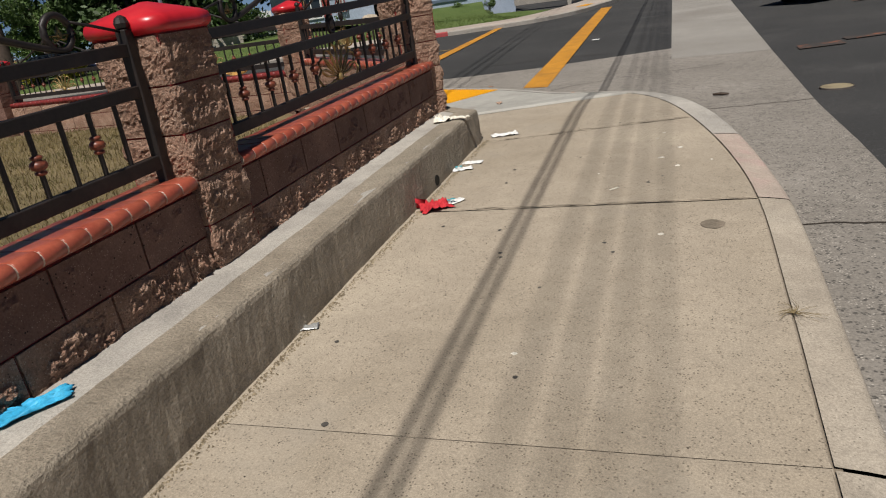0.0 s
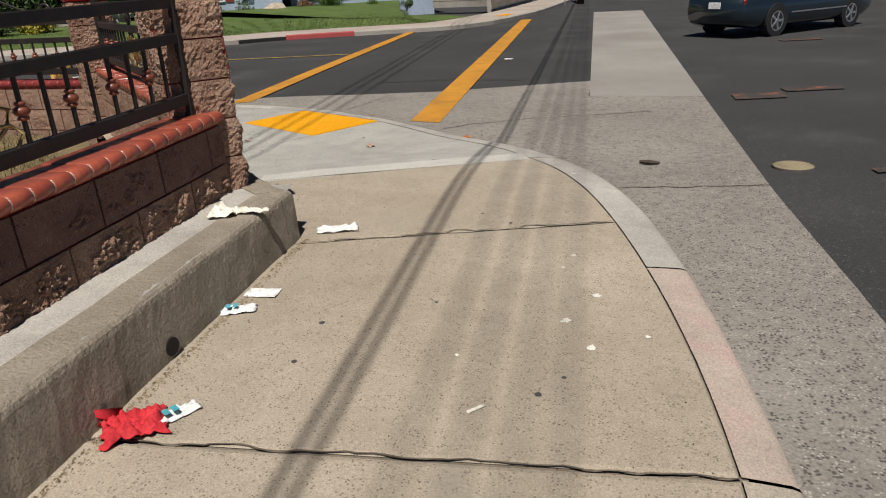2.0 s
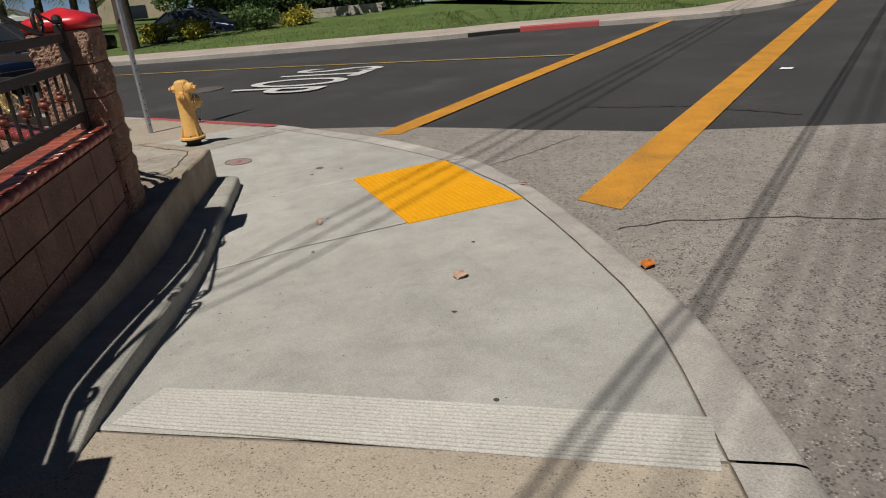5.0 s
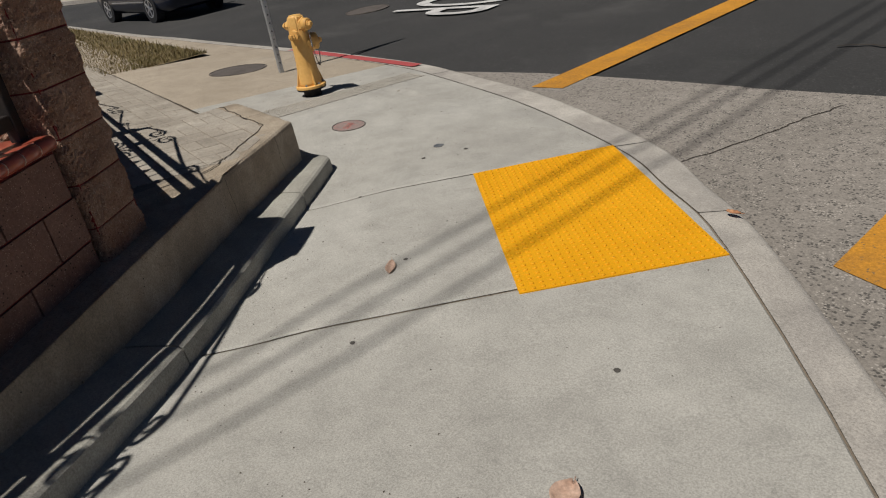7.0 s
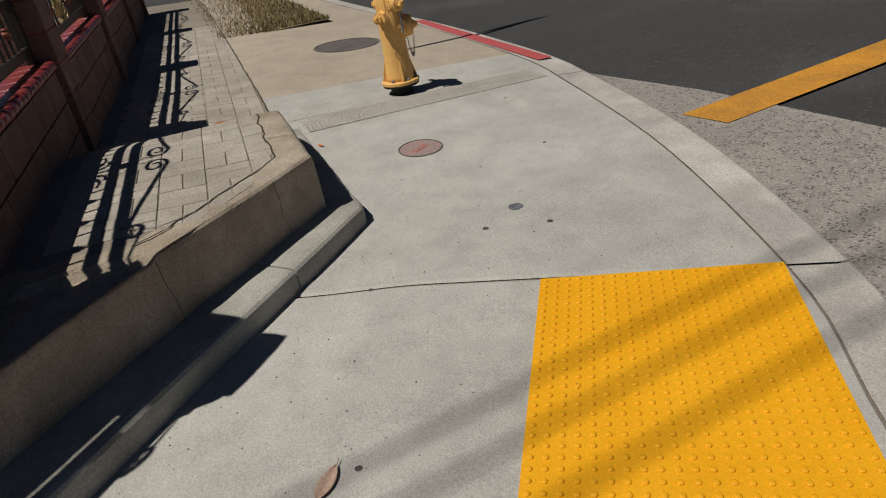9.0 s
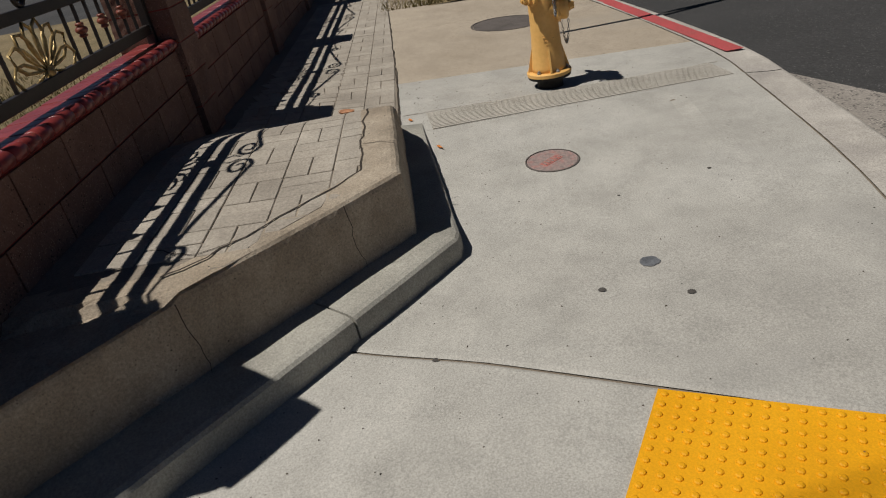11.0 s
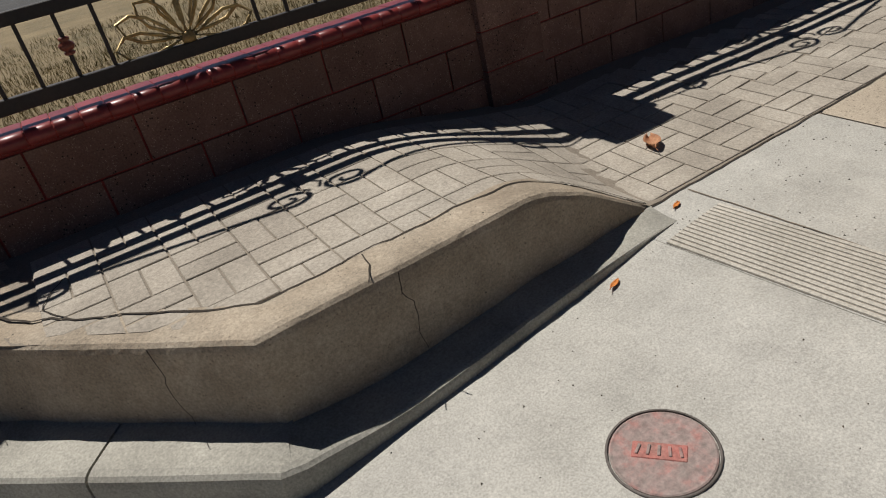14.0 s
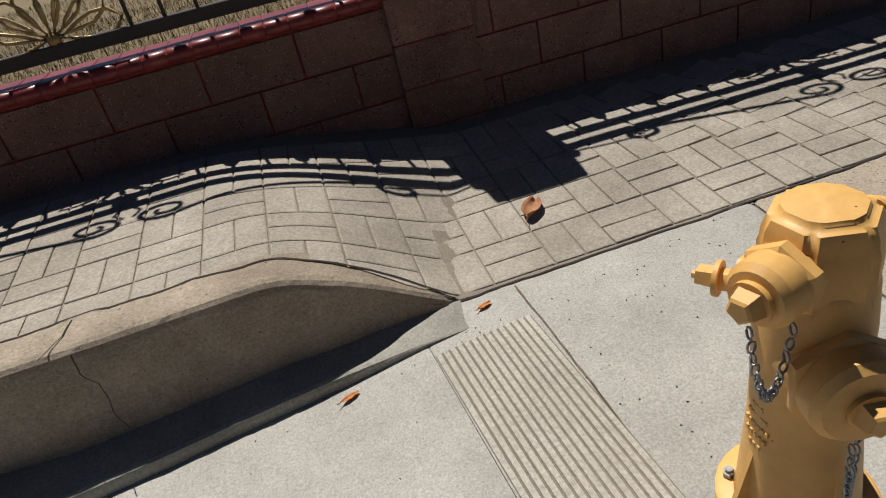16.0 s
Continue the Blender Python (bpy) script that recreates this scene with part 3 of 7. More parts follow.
for a, b in zip(bounds, bounds[1:]):
    bm = bmesh.new()
    rows = []
    for k in range(a, b + 1):
        p = dense[k]
        d = (dense[min(k + 1, len(dense) - 1)] - dense[max(k - 1, 0)]).normalized()
        n = Vector((d.y, -d.x))
        fade = ss(0, 0.5, (p - sp[0]).length) * ss(-7.32, -6.5, p.x)
        base = walk_level(p.x, p.y)
        h = lerp(0.070, 0.012, ss(-5.6, -6.1, p.x)) * fade + step_dip(p.x, p.y)
        row = []
        e = 0.004 if k in (a, b) else 0.0
        for off, z in ((0.030, -0.04), (0.026, h * 0.62), (0.022, h * 0.84), (0.010, h * 0.95), (-0.012, h + 0.001), (-0.10, h + 0.007), (-0.26, h + 0.014), (-0.27, -0.04)):
            q = p + n * (off - e) + d * (0.006 if (k == a and a) else (-0.004 if k == b and b < len(dense) - 1 else 0))
            row.append(bm.verts.new((q.x, q.y, base + z - e)))
        rows.append(row)
    for r0, r1 in zip(rows, rows[1:]):
        for j in range(len(r0) - 1):
            bm.faces.new((r0[j], r0[j + 1], r1[j + 1], r1[j]))
    bm.faces.new(rows[0])
    bm.faces.new(rows[-1][::-1])
    bmesh.ops.recalc_face_normals(bm, faces=bm.faces)
    part("kerb_section", bm, M_STEP, step_kerb, smooth=False)

# bank surface between retaining wall and fence wall
bm = bmesh.new()
quad_sheet(bm, span(-5, 6.25, 30), span(0, 1, 4), lambda y, v: Vector((lerp(-1.0 - 0.0831 * (y - 1.8) - 0.155, -1.0 - 0.0831 * (y - 1.8) - 0.6, v), y, bank_level(-1.6, y) - 0.002)))
bmesh.ops.recalc_face_normals(bm, faces=bm.faces)
if sum(f.normal.z for f in bm.faces) < 0:
    bmesh.ops.reverse_faces(bm, faces=bm.faces)
tagged(part("bank_strip", bm, M_KERB), "grey cement strip between the retaining wall and the block wall", "cement strip", kind="structure")
bm = bmesh.new()
fr = [(-1.75, 6.30), (-1.98, 6.52), (-2.70, 7.12), (-3.80, 8.06), (-4.65, 8.79), (-5.2, 9.28), (-5.70, 9.70), (-6.2, 9.70), (-6.7, 9.70), (-7.0, 9.72), (-7.27, 9.775), (-8.3, 9.765), (-10.5, 9.71), (-13.2, 9.64), (-18, 9.39)]
bk = [(-1.9, 5.9), (-2.2, 6.0), (-2.8, 6.6), (-3.6, 7.3), (-4.5, 8.1), (-5.0, 8.5), (-5.6, 8.5), (-6.2, 8.5), (-6.7, 8.5), (-7.0, 8.5), (-7.27, 8.5), (-8.3, 8.5), (-10.5, 8.5), (-13.2, 8.5), (-18, 8.5)]
frc, bkc = [], []
for i in range(len(fr) - 1):
    for k in range(12):
        frc.append(Vector(fr[i]).lerp(Vector(fr[i + 1]), k / 12))
        bkc.append(Vector(bk[i]).lerp(Vector(bk[i + 1]), k / 12))


def bank_pt(k, v):
    p = bkc[k].lerp(frc[k], v)
    z = bank_level(p.x, p.y)
    return Vector((p.x, p.y, z - (0.0055 if p.x < -5.14 else 0.003)))


quad_sheet(bm, range(len(frc)), span(0, 1, 12), bank_pt)
bmesh.ops.recalc_face_normals(bm, faces=bm.faces)
if sum(f.normal.z for f in bm.faces) < 0:
    bmesh.ops.reverse_faces(bm, faces=bm.faces)
bank_faces = bm.faces
for fc in bank_faces:
    fc.material_index = 1 if fc.calc_center_median().x > -5.16 else 0
bank = tagged(part("paved_bank", bm, [M_GROUT, M_WALLTAN]), "weathered tan stamped paving between wall and pavement", "paving", kind="structure")

# ---------------------------------------------------------------- block walls, pillars, copings, fences
BL, BH, BT, JT = 0.410, 0.198, 0.20, 0.010


def broken(p, seed):
    """Relief of split stone: lumps, chips and grains, in metres times the depth of the break."""
    q = Vector((p[0] + seed * 0.37, p[1] - seed * 0.23, p[2] + seed * 0.11))
    return 0.50 * noise.fractal(q * 10, 0.9, 2.1, 3) + 0.38 * noise.noise(q * 52) + 0.40 * noise.noise(q * 112)


def rough_block(seed, w, h, d, amp, nx=44, nz=21, cover=(-0.6, -0.3), inner=0.0):
    """A block with a split outer face (local y) and, where inner is given, a split inner face; cover: where the face is broken and where it is still smooth. Local: x along, z up from its base."""
    bm = bmesh.new()
    lo = []
    for face in (1, -1):
        g = []
        depth = inner if (face < 0 and inner) else amp
        for i in range(nx + 1):
            col = []
            for k in range(nz + 1):
                u, v = i / nx, k / nz
                p = (u * w, face * 0.7, v * h)
                e = min(1.0, 7 * min(u, 1 - u) + 0.1) * min(1.0, 4 * min(v, 1 - v) + 0.1)
                m = 1.0 if (face < 0 and inner) else ss(cover[0], cover[1], noise.fractal(Vector((p[0] * 7 + seed * 2.3, seed * 1.1, p[2] * 9)), 0.9, 2.0, 2))
                col.append(bm.verts.new((-w / 2 + u * w, face * (d / 2 + depth * m * e * (broken(p, seed) + 0.22) + 0.0012 * noise.noise(Vector((u * 9, v * 9, seed)))), v * h)))
            g.append(col)
        for i in range(nx):
            for k in range(nz):
                q = (g[i][k], g[i + 1][k], g[i + 1][k + 1], g[i][k + 1])
                f = bm.faces.new(q[::-1] if face > 0 else q)
                f.material_index = 1 if (face < 0 and inner) else 0
        lo.append(g)
    a, b = lo
    for i in range(nx):
        bm.faces.new((a[i][nz], b[i][nz], b[i + 1][nz], a[i + 1][nz]))
        bm.faces.new((b[i][0], a[i][0], a[i + 1][0], b[i + 1][0]))
    for k in range(nz):
        bm.faces.new((a[0][k], b[0][k], b[0][k + 1], a[0][k + 1]))
        bm.faces.new((b[nx][k], a[nx][k], a[nx][k + 1], b[nx][k + 1]))
    bmesh.ops.recalc_face_normals(bm, faces=bm.faces)
    return bm


PS = 0.345                                                   # width of a pillar


def pillar_block(seed, s=PS, h=0.19, amp=0.019, n=34, nz=18):
    """A pillar block rough on all four sides."""
    bm = bmesh.new()
    rings = []
    for k in range(nz + 1):
        ring = []
        for side in range(4):
            for i in range(n):
                u = i / n
                x, y = ((-1 + 2 * u, -1), (1, -1 + 2 * u), (1 - 2 * u, 1), (-1, 1 - 2 * u))[side]
                v = k / nz
                e = 0.15 + 0.85 * min(1.0, 5 * min(v, 1 - v))
                f = broken((x * s / 2, y * s / 2, v * h), seed)
                r = s / 2 + amp * (f * e + 0.30 * e - 0.25 - 0.5 * max(0.0, abs(x) + abs(y) - 1.85) / 0.15)
                ring.append(bm.verts.new((x * r, y * r, v * h)))
        rings.append(ring)
    m = len(rings[0])
    for a, b in zip(rings, rings[1:]):
        for i in range(m):
            bm.faces.new((a[i], a[(i + 1) % m], b[(i + 1) % m], b[i]))
    bm.faces.new(rings[0][::-1])
    bm.faces.new(rings[-1])
    return bm


ROUGH = [mesh_from(rough_block(i + 1, BL - JT, BH - JT, BT, 0.034, cover=(-0.30, -0.05)), "block", M_BLOCK) for i in range(7)]
SEMI = [mesh_from(rough_block(i + 71, BL - JT, BH - JT, BT, 0.018, cover=(0.12, 0.34)), "block", M_SMOOTH_SHADE) for i in range(6)]
# street side in the shade-darkened tone, yard side in the sunlit pink
SMOOTHB = [mesh_from(rough_block(i + 31, BL - JT, BH - JT, BT, 0.002, 24, 12, inner=0.016), "block", [M_SMOOTH_SHADE, M_BLOCK]) for i in range(4)]
# street-two pillars: block colour darkened for their shaded side
PILS = [mesh_from(pillar_block(i + 51, 0.37, 0.19, 0.005, 12, 6), "block", M_SMOOTH_SHADE) for i in range(3)]
PILB = [mesh_from(pillar_block(i + 11), "block", M_BLOCK) for i in range(6)]


def coping_brick(mat):
    """Terracotta bullnose brick laid across the wall; local: x along, y out, z up from its base."""
    bm = bmesh.new()
    prof = [(-0.10, 0.0), (-0.10, 0.058), (0.075, 0.060)]
    prof += [(0.098 + 0.031 * math.sin(a), 0.030 + 0.031 * math.cos(a)) for a in [math.pi * k / 8 for k in range(9)]] + [(0.07, 0.0)]
    ends = []
    for x, s in ((-0.0475, 0.97), (-0.044, 1.0), (0.044, 1.0), (0.0475, 0.97)):
        ends.append([bm.verts.new((x, y * s, 0.03 + (z - 0.03) * s)) for y, z in prof])
    for a, b in zip(ends, ends[1:]):
        for i in range(len(prof)):
            bm.faces.new((a[i], a[(i + 1) % len(prof)], b[(i + 1) % len(prof)], b[i]))
    bm.faces.new(ends[0][::-1])
    bm.faces.new(ends[-1])
    bmesh.ops.recalc_face_normals(bm, faces=bm.faces)
    me = mesh_from(bm, "coping_brick", mat, True)
    return me


COPE, COPE_DARK = coping_brick(M_COPING), coping_brick(M_COPING_SHADE)


def wall_frame(p, n, z=0.0):
    """Pose with local y out of the wall and x along it."""
    n = Vector(n).normalized()
    return Matrix(((n.y, n.x, 0, p[0]), (-n.x, n.y, 0, p[1]), (0, 0, 1, z), (0, 0, 0, 1)))


def block_wall(name, label, start, end, normal, z0, z1, courses, meshes, phase=0.0, ground_z=None, low_rough=None, bed=None):
    """A block wall whose outer face runs from start to end; z0, z1: underside of the coping at both ends. Each block and coping brick is a part."""
    a, b, n = Vector(start), Vector(end), Vector(normal).normalized()
    length = (b - a).length
    d = (b - a) / length
    root = thing(name, label, "wall", kind="structure")
    rng = random.Random(len(name) * 7 + int(length * 10))
    slope = (z1 - z0) / length
    # mortar core
    bm = bmesh.new()
    m = wall_frame(a - n * (BT / 2), n)
    sx = 1 if Vector((m[0][0], m[1][0])).dot(d) > 0 else -1
    hh = courses * BH
    y = BT / 2 - 0.011
    vs = [bm.verts.new((sx * s, yy, z0 + slope * s + zz)) for s in (0, length) for yy in (-y, y) for zz in (-hh, 0.012)]
    for q in ((0, 1, 3, 2), (4, 6, 7, 5), (0, 4, 5, 1), (2, 3, 7, 6), (1, 5, 7, 3), (0, 2, 6, 4)):
        bm.faces.new([vs[i] for i in q])
    bmesh.ops.recalc_face_normals(bm, faces=bm.faces)
    part("mortar", bm, M_MORTAR, root, "dark red mortar", at=m)
    for c in range(courses):
        off = phase + (0.5 * BL if c % 2 else 0.0)
        k = -2
        while True:
            s0 = k * BL + off + JT / 2
            s1 = s0 + BL - JT
            k += 1
            lo, hi = max(s0, 0.003), min(s1, length - 0.003)
            if s0 > length:
                break
            if hi - lo < 0.05:
                continue
            mid = (lo + hi) / 2
            zb = z0 + slope * mid - (c + 1) * BH + JT / 2
            if ground_z and zb + BH < ground_z(a + d * mid) - 0.25:
                continue
            use = low_rough if (low_rough and c >= 1) else meshes
            me = use[rng.randrange(len(use))]
            ob = new("block", me)
            p = a + d * mid - n * (BT / 2)
            tilt = Matrix.Rotation(-math.atan(slope) * sx, 4, 'Y')
            ob.matrix_basis = wall_frame(p, n, zb) @ tilt @ Matrix.Diagonal(((hi - lo) / (BL - JT), 1, 1, 1))
            ob.parent = root
    # coping bricks on a pale mortar bed; with bed given, the shade-darkened bricks
    count = int(length / 0.0985)
    stepl = length / count
    for k in range(count):
        s = (k + 0.5) * stepl
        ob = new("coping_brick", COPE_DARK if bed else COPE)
        p = a + d * s - n * (BT / 2)
        ob.matrix_basis = wall_frame(p, n, z0 + slope * s + 0.008 + rng.uniform(-0.0015, 0.0015)) @ Matrix.Rotation(-math.atan(slope) * sx, 4, 'Y') @ Matrix.Diagonal((stepl / 0.0985, 1, 1, 1))
        ob.parent = root
    bm = bmesh.new()
    vs = []
    prof = [(-0.098, 0.004), (-0.098, 0.062), (0.078, 0.065)] + [(0.098 + 0.029 * math.sin(t), 0.038 + 0.029 * math.cos(t)) for t in [math.pi * k / 6 for k in range(7)]] + [(0.07, 0.004)]
    for s in (0.0, length):
        vs.append([bm.verts.new((sx * s, yy, z0 + slope * s + zz - 0.0008)) for yy, zz in prof])
    for i in range(len(prof)):
        bm.faces.new((vs[0][i], vs[0][(i + 1) % len(prof)], vs[1][(i + 1) % len(prof)], vs[1][i]))
    bm.faces.new(vs[0])
    bm.faces.new(vs[1][::-1])
    bmesh.ops.recalc_face_normals(bm, faces=bm.faces)
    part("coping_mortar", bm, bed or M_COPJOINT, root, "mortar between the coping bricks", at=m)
    return root


def pillar(at_xy, normal, z_low, z_top, seed, blocks=None):
    """A square split-face pillar with a red painted cap."""
    n = Vector(normal).normalized()
    base = wall_frame(at_xy, n, 0)
    root = thing("pillar", "pink split-face block pillar with a glossy red cap", "pillar", group="fence pillars")
    root.matrix_basis = wall_frame(at_xy, n, z_top)
    rng = random.Random(seed)
    k = 0
    while z_top - (k + 1) * BH > z_low - BH:
        ob = new("block", (blocks or PILB)[rng.randrange(len(blocks or PILB))])
        ob.matrix_basis = Matrix.Translation((0, 0, -(k + 1) * BH + JT / 2)) @ Matrix.Rotation(rng.randrange(4) * math.pi / 2, 4, 'Z')
        ob.parent = root
        k += 1
    bm = bmesh.new()
    hs = PS / 2 - 0.012 if not blocks else 0.178
    add_box(bm, -hs, hs, -hs, hs, -k * BH, 0.004)
    part("mortar", bm, M_MORTAR, root, "dark red mortar")
    # cap: thick rounded rim and a low pyramid
    bm = bmesh.new()
    rings = []
    f = 0.68 if blocks else 0.64
    for s, z in ((0.20, 0.002), (0.262, 0.004), (0.288, 0.02), (0.292, 0.042), (0.282, 0.064), (0.25, 0.078), (0.12, 0.108), (0.02, 0.130)):
        ring = []
        for side in range(4):
            for i in range(4):
                u = -1 + 2 * i / 4
                x, y = ((u, -1), (1, u), (-u, 1), (-1, -u))[side]
                r = 1.0 - 0.045 * (abs(x) == 1 and abs(y) == 1)
                ring.append(bm.verts.new((x * s * r * f, y * s * r * f, z)))
        rings.append(ring)
    for a, b in zip(rings, rings[1:]):
        for i in range(16):
            bm.faces.new((a[i], a[(i + 1) % 16], b[(i + 1) % 16], b[i]))
    bm.faces.new(rings[0][::-1])
    bm.faces.new(rings[-1])
    part("cap", bm, M_REDCAP, root, "glossy red painted cap with a rounded rim", smooth=True)
    return root


def bar(bm, p, q, w, h):
    """A straight flat bar from p to q (in the local xz plane)."""
    p, q = Vector(p), Vector(q)
    L = (q - p).length
    ang = math.atan2(q.z - p.z, q.x - p.x)
    m = Matrix.Translation((p + q) / 2) @ Matrix.Rotation(-ang, 4, 'Y')
    add_box(bm, -L / 2, L / 2, -w / 2, w / 2, -h / 2, h / 2, bevel=0.003, m=m)


KNUCKLE = None


def knuckle_mesh():
    bm = bmesh.new()
    add_lathe(bm, [(0.012, -0.034), (0.020, -0.030), (0.020, -0.022), (0.014, -0.019), (0.026, -0.010), (0.030, 0.0), (0.026, 0.010), (0.014, 0.019), (0.020, 0.022), (0.020, 0.030), (0.012, 0.034)], 10)
    return mesh_from(bm, "knuckle", M_COPPER, True)


def baluster_mesh(h):
    bm = bmesh.new()
    add_box(bm, -0.0075, 0.0075, -0.0075, 0.0075, 0, h, bevel=0.002)
    return mesh_from(bm, "baluster", M_IRON)


def spiral(cx, cz, r0, turns, start, sgn, n=30):
    return [(cx + sgn * r0 * (1 - 0.8 * k / n) * math.cos(start + turns * math.tau * k / n), 0, cz + r0 * (1 - 0.8 * k / n) * math.sin(start + turns * math.tau * k / n)) for k in range(n + 1)]


def fence_panel(p, q, normal, z0, z1, seed=0):
    """Wrought-iron fence panel between two pillars: posts, three rails, balusters, a gilt fan and scrolls. z0, z1: top of the coping at p and q."""
    global KNUCKLE
    KNUCKLE = KNUCKLE or knuckle_mesh()
    a, b, n = Vector(p), Vector(q), Vector(normal).normalized()
    if Vector((n.y, -n.x)).dot(b - a) < 0:
        a, b, z0, z1 = b, a, z1, z0
    L = (b - a).length
    root = thing("fence_panel", "dark bronze wrought-iron fence panel with a gilt fan ornament", "fence", at=wall_frame(a, n, z0), group="fence panels")
    sl = (z1 - z0) / L

    def zz(x):
        return sl * x
    for x in (0.03, L - 0.03):
        bm = bmesh.new()
        add_box(bm, x - 0.024, x + 0.024, -0.024, 0.024, zz(x) - 0.02, zz(x) + 0.60, bevel=0.004)
        add_lathe(bm, [(0.012, 0.0), (0.026, 0.008), (0.030, 0.025), (0.022, 0.045), (0.006, 0.055)], 10, Matrix.Translation((x, 0, zz(x) + 0.598)))
        part("post", bm, M_IRON, root)
    for nm, z, h in (("bottom_rail", 0.080, 0.056), ("middle_rail", 0.365, 0.048), ("top_rail", 0.525, 0.048)):
        bm = bmesh.new()
        bar(bm, (0.05, 0, zz(0.05) + z), (L - 0.05, 0, zz(L - 0.05) + z), 0.034, h)
        part(nm, bm, M_IRON, root)
    h = 0.365 - 0.075 - 0.02
    bal = baluster_mesh(h)
    mid, half = L / 2, 0.30
    nb = max(3, round((mid - half - 0.06) / 0.128))
    for side in (0, 1):
        for k in range(nb + 1):
            s = 0.06 + (mid - half - 0.06) * (k + 0.0) / nb
            if k == 0:
                continue
            x = s if side == 0 else L - s
            ob = new("baluster", bal)
            ob.matrix_basis = Matrix.Translation((x, 0, zz(x) + 0.088))
            ob.parent = root
            if k % 2 == 0 or (nb - k) == 0 and False:
                kn = new("knuckle", KNUCKLE)
                kn.matrix_basis = Matrix.Translation((0, 0, h * 0.5))
                kn.parent = ob
                tagged(kn, "copper-brown cast knuckle")
    # gilt fan of pointed petals
    cz = zz(mid) + 0.125
    bm = bmesh.new()
    add_lathe(bm, [(0.004, -0.018), (0.026, -0.012), (0.03, 0.0), (0.026, 0.012), (0.004, 0.018)], 12, Matrix.Translation((mid, 0, cz)) @ Matrix.Rotation(math.pi / 2, 4, 'X'))
    fan = part("fan_ornament", bm, M_GOLD, root, "gilt openwork fan of pointed petals", smooth=True)
    for k in range(8):
        t = math.pi * (0.04 + 0.92 * k / 7)
        ln = 0.20 if 1 < k < 6 else 0.215
        dx, dz = math.cos(t) * 1.32, math.sin(t) * 1.08
        w = 0.038
        pts = [(mid + ln * u * dx - w * v * dz, 0, cz + ln * u * dz + w * v * dx) for u, v in ((0.10, 0.0), (0.35, 0.55), (0.62, 1.0), (0.84, 0.85), (1.0, 0.0), (0.84, -0.85), (0.62, -1.0), (0.35, -0.55))]
        bm = bmesh.new()
        add_tube(bm, pts, 0.0078, 6, closed=True)
        part("petal", bm, M_GOLD, fan, smooth=True)
    for sg in (-1, 1):
        bm = bmesh.new()
        add_tube(bm, [(mid, 0, cz - 0.01), (mid + sg * 0.05, 0, cz - 0.03), (mid + sg * 0.10, 0, cz - 0.012)], 0.007, 6)
        part("leaf_foot", bm, M_GOLD, fan, smooth=True)
    # boss between the upper rails
    bm = bmesh.new()
    add_tube(bm, [(mid + 0.042 * math.cos(k * math.tau / 20), 0, zz(mid) + 0.445 + 0.05 * math.sin(k * math.tau / 20)) for k in range(20)], 0.011, 8, closed=True)
    add_lathe(bm, [(0.004, -0.02), (0.03, -0.012), (0.034, 0.0), (0.03, 0.012), (0.004, 0.02)], 12, Matrix.Translation((mid, 0, zz(mid) + 0.445)) @ Matrix.Rotation(math.pi / 2, 4, 'X'))
    part("boss", bm, M_IRON, root, "round iron boss", smooth=True)
    # scrolls above the top rail
    for sg in (-1, 1):
        bm = bmesh.new()
        pts = []
        for k in range(25):
            u = k / 24
            x = mid + sg * (L / 2 - 0.34) * (1 - u) + sg * 0.13 * u
            z = 0.562 + 0.278 * (u ** 1.15)
            pts.append((x, 0, zz(x) + z))
        cx = mid + sg * 0.15
        pts += [(cx + sg * 0.105 * (1 - 0.75 * t) * math.sin(-t * 8.6) - sg * 0.02, 0, zz(cx) + 0.735 + 0.105 * (1 - 0.75 * t) * math.cos(t * 8.6)) for t in [k / 26 for k in range(1, 27)]]
        xe = mid + sg * (L / 2 - 0.34)
        curl = [(xe + sg * 0.058 * math.cos(t), 0, zz(xe) + 0.622 + 0.060 * math.sin(t)) for t in [radians(235 - 325 * k / 20) for k in range(20)]]
        pts = curl + pts
        add_tube(bm, [(xe + sg * 0.05, 0, zz(xe) + 0.655), (xe + sg * 0.16, 0, zz(xe) + 0.632), (mid + sg * (L / 2 - 0.05), 0, zz(xe) + 0.60)], 0.006, 5)
        add_tube(bm, pts, [0.0125] * 45 + [0.0125 - 0.004 * k / 26 for k in range(26)], 6)
        add_tube(bm, [(mid + sg * 0.02, 0, zz(mid) + 0.55), (mid + sg * 0.05, 0, zz(mid) + 0.63), (mid + sg * 0.02, 0, zz(mid) + 0.70)], 0.008, 6)
        scroll = part("scroll", bm, M_IRON, root, "curled iron scroll above the top rail", smooth=True)
        for k in range(3):
            bm = bmesh.new()
            t = radians(20 + 70 * k)
            c = Vector((xe + sg * 0.004, 0, zz(xe) + 0.600))
            dv = Vector((math.cos(t), 0, math.sin(t)))
            sv = Vector((-dv.z, 0, dv.x))
            add_tube(bm, [c + dv * 0.004, c + dv * 0.018 + sv * 0.008, c + dv * 0.042, c + dv * 0.018 - sv * 0.008], 0.005, 5, closed=True)
            part("leaf", bm, M_GOLD, scroll, "small gilt leaf in the curl", smooth=True)
    return root


# wall 1 runs along the first street
N1 = Vector((0.9965, 0.083))


def face1(y, out=0.0):
    return Vector((-1.78 - 0.0833 * (y - 5.6), y)) + N1 * out


def cope1(y):
    return 1.083 + SLOPE1 * (y - 5.6)


def g1(p):
    return bank_level(-1.6, p.y)


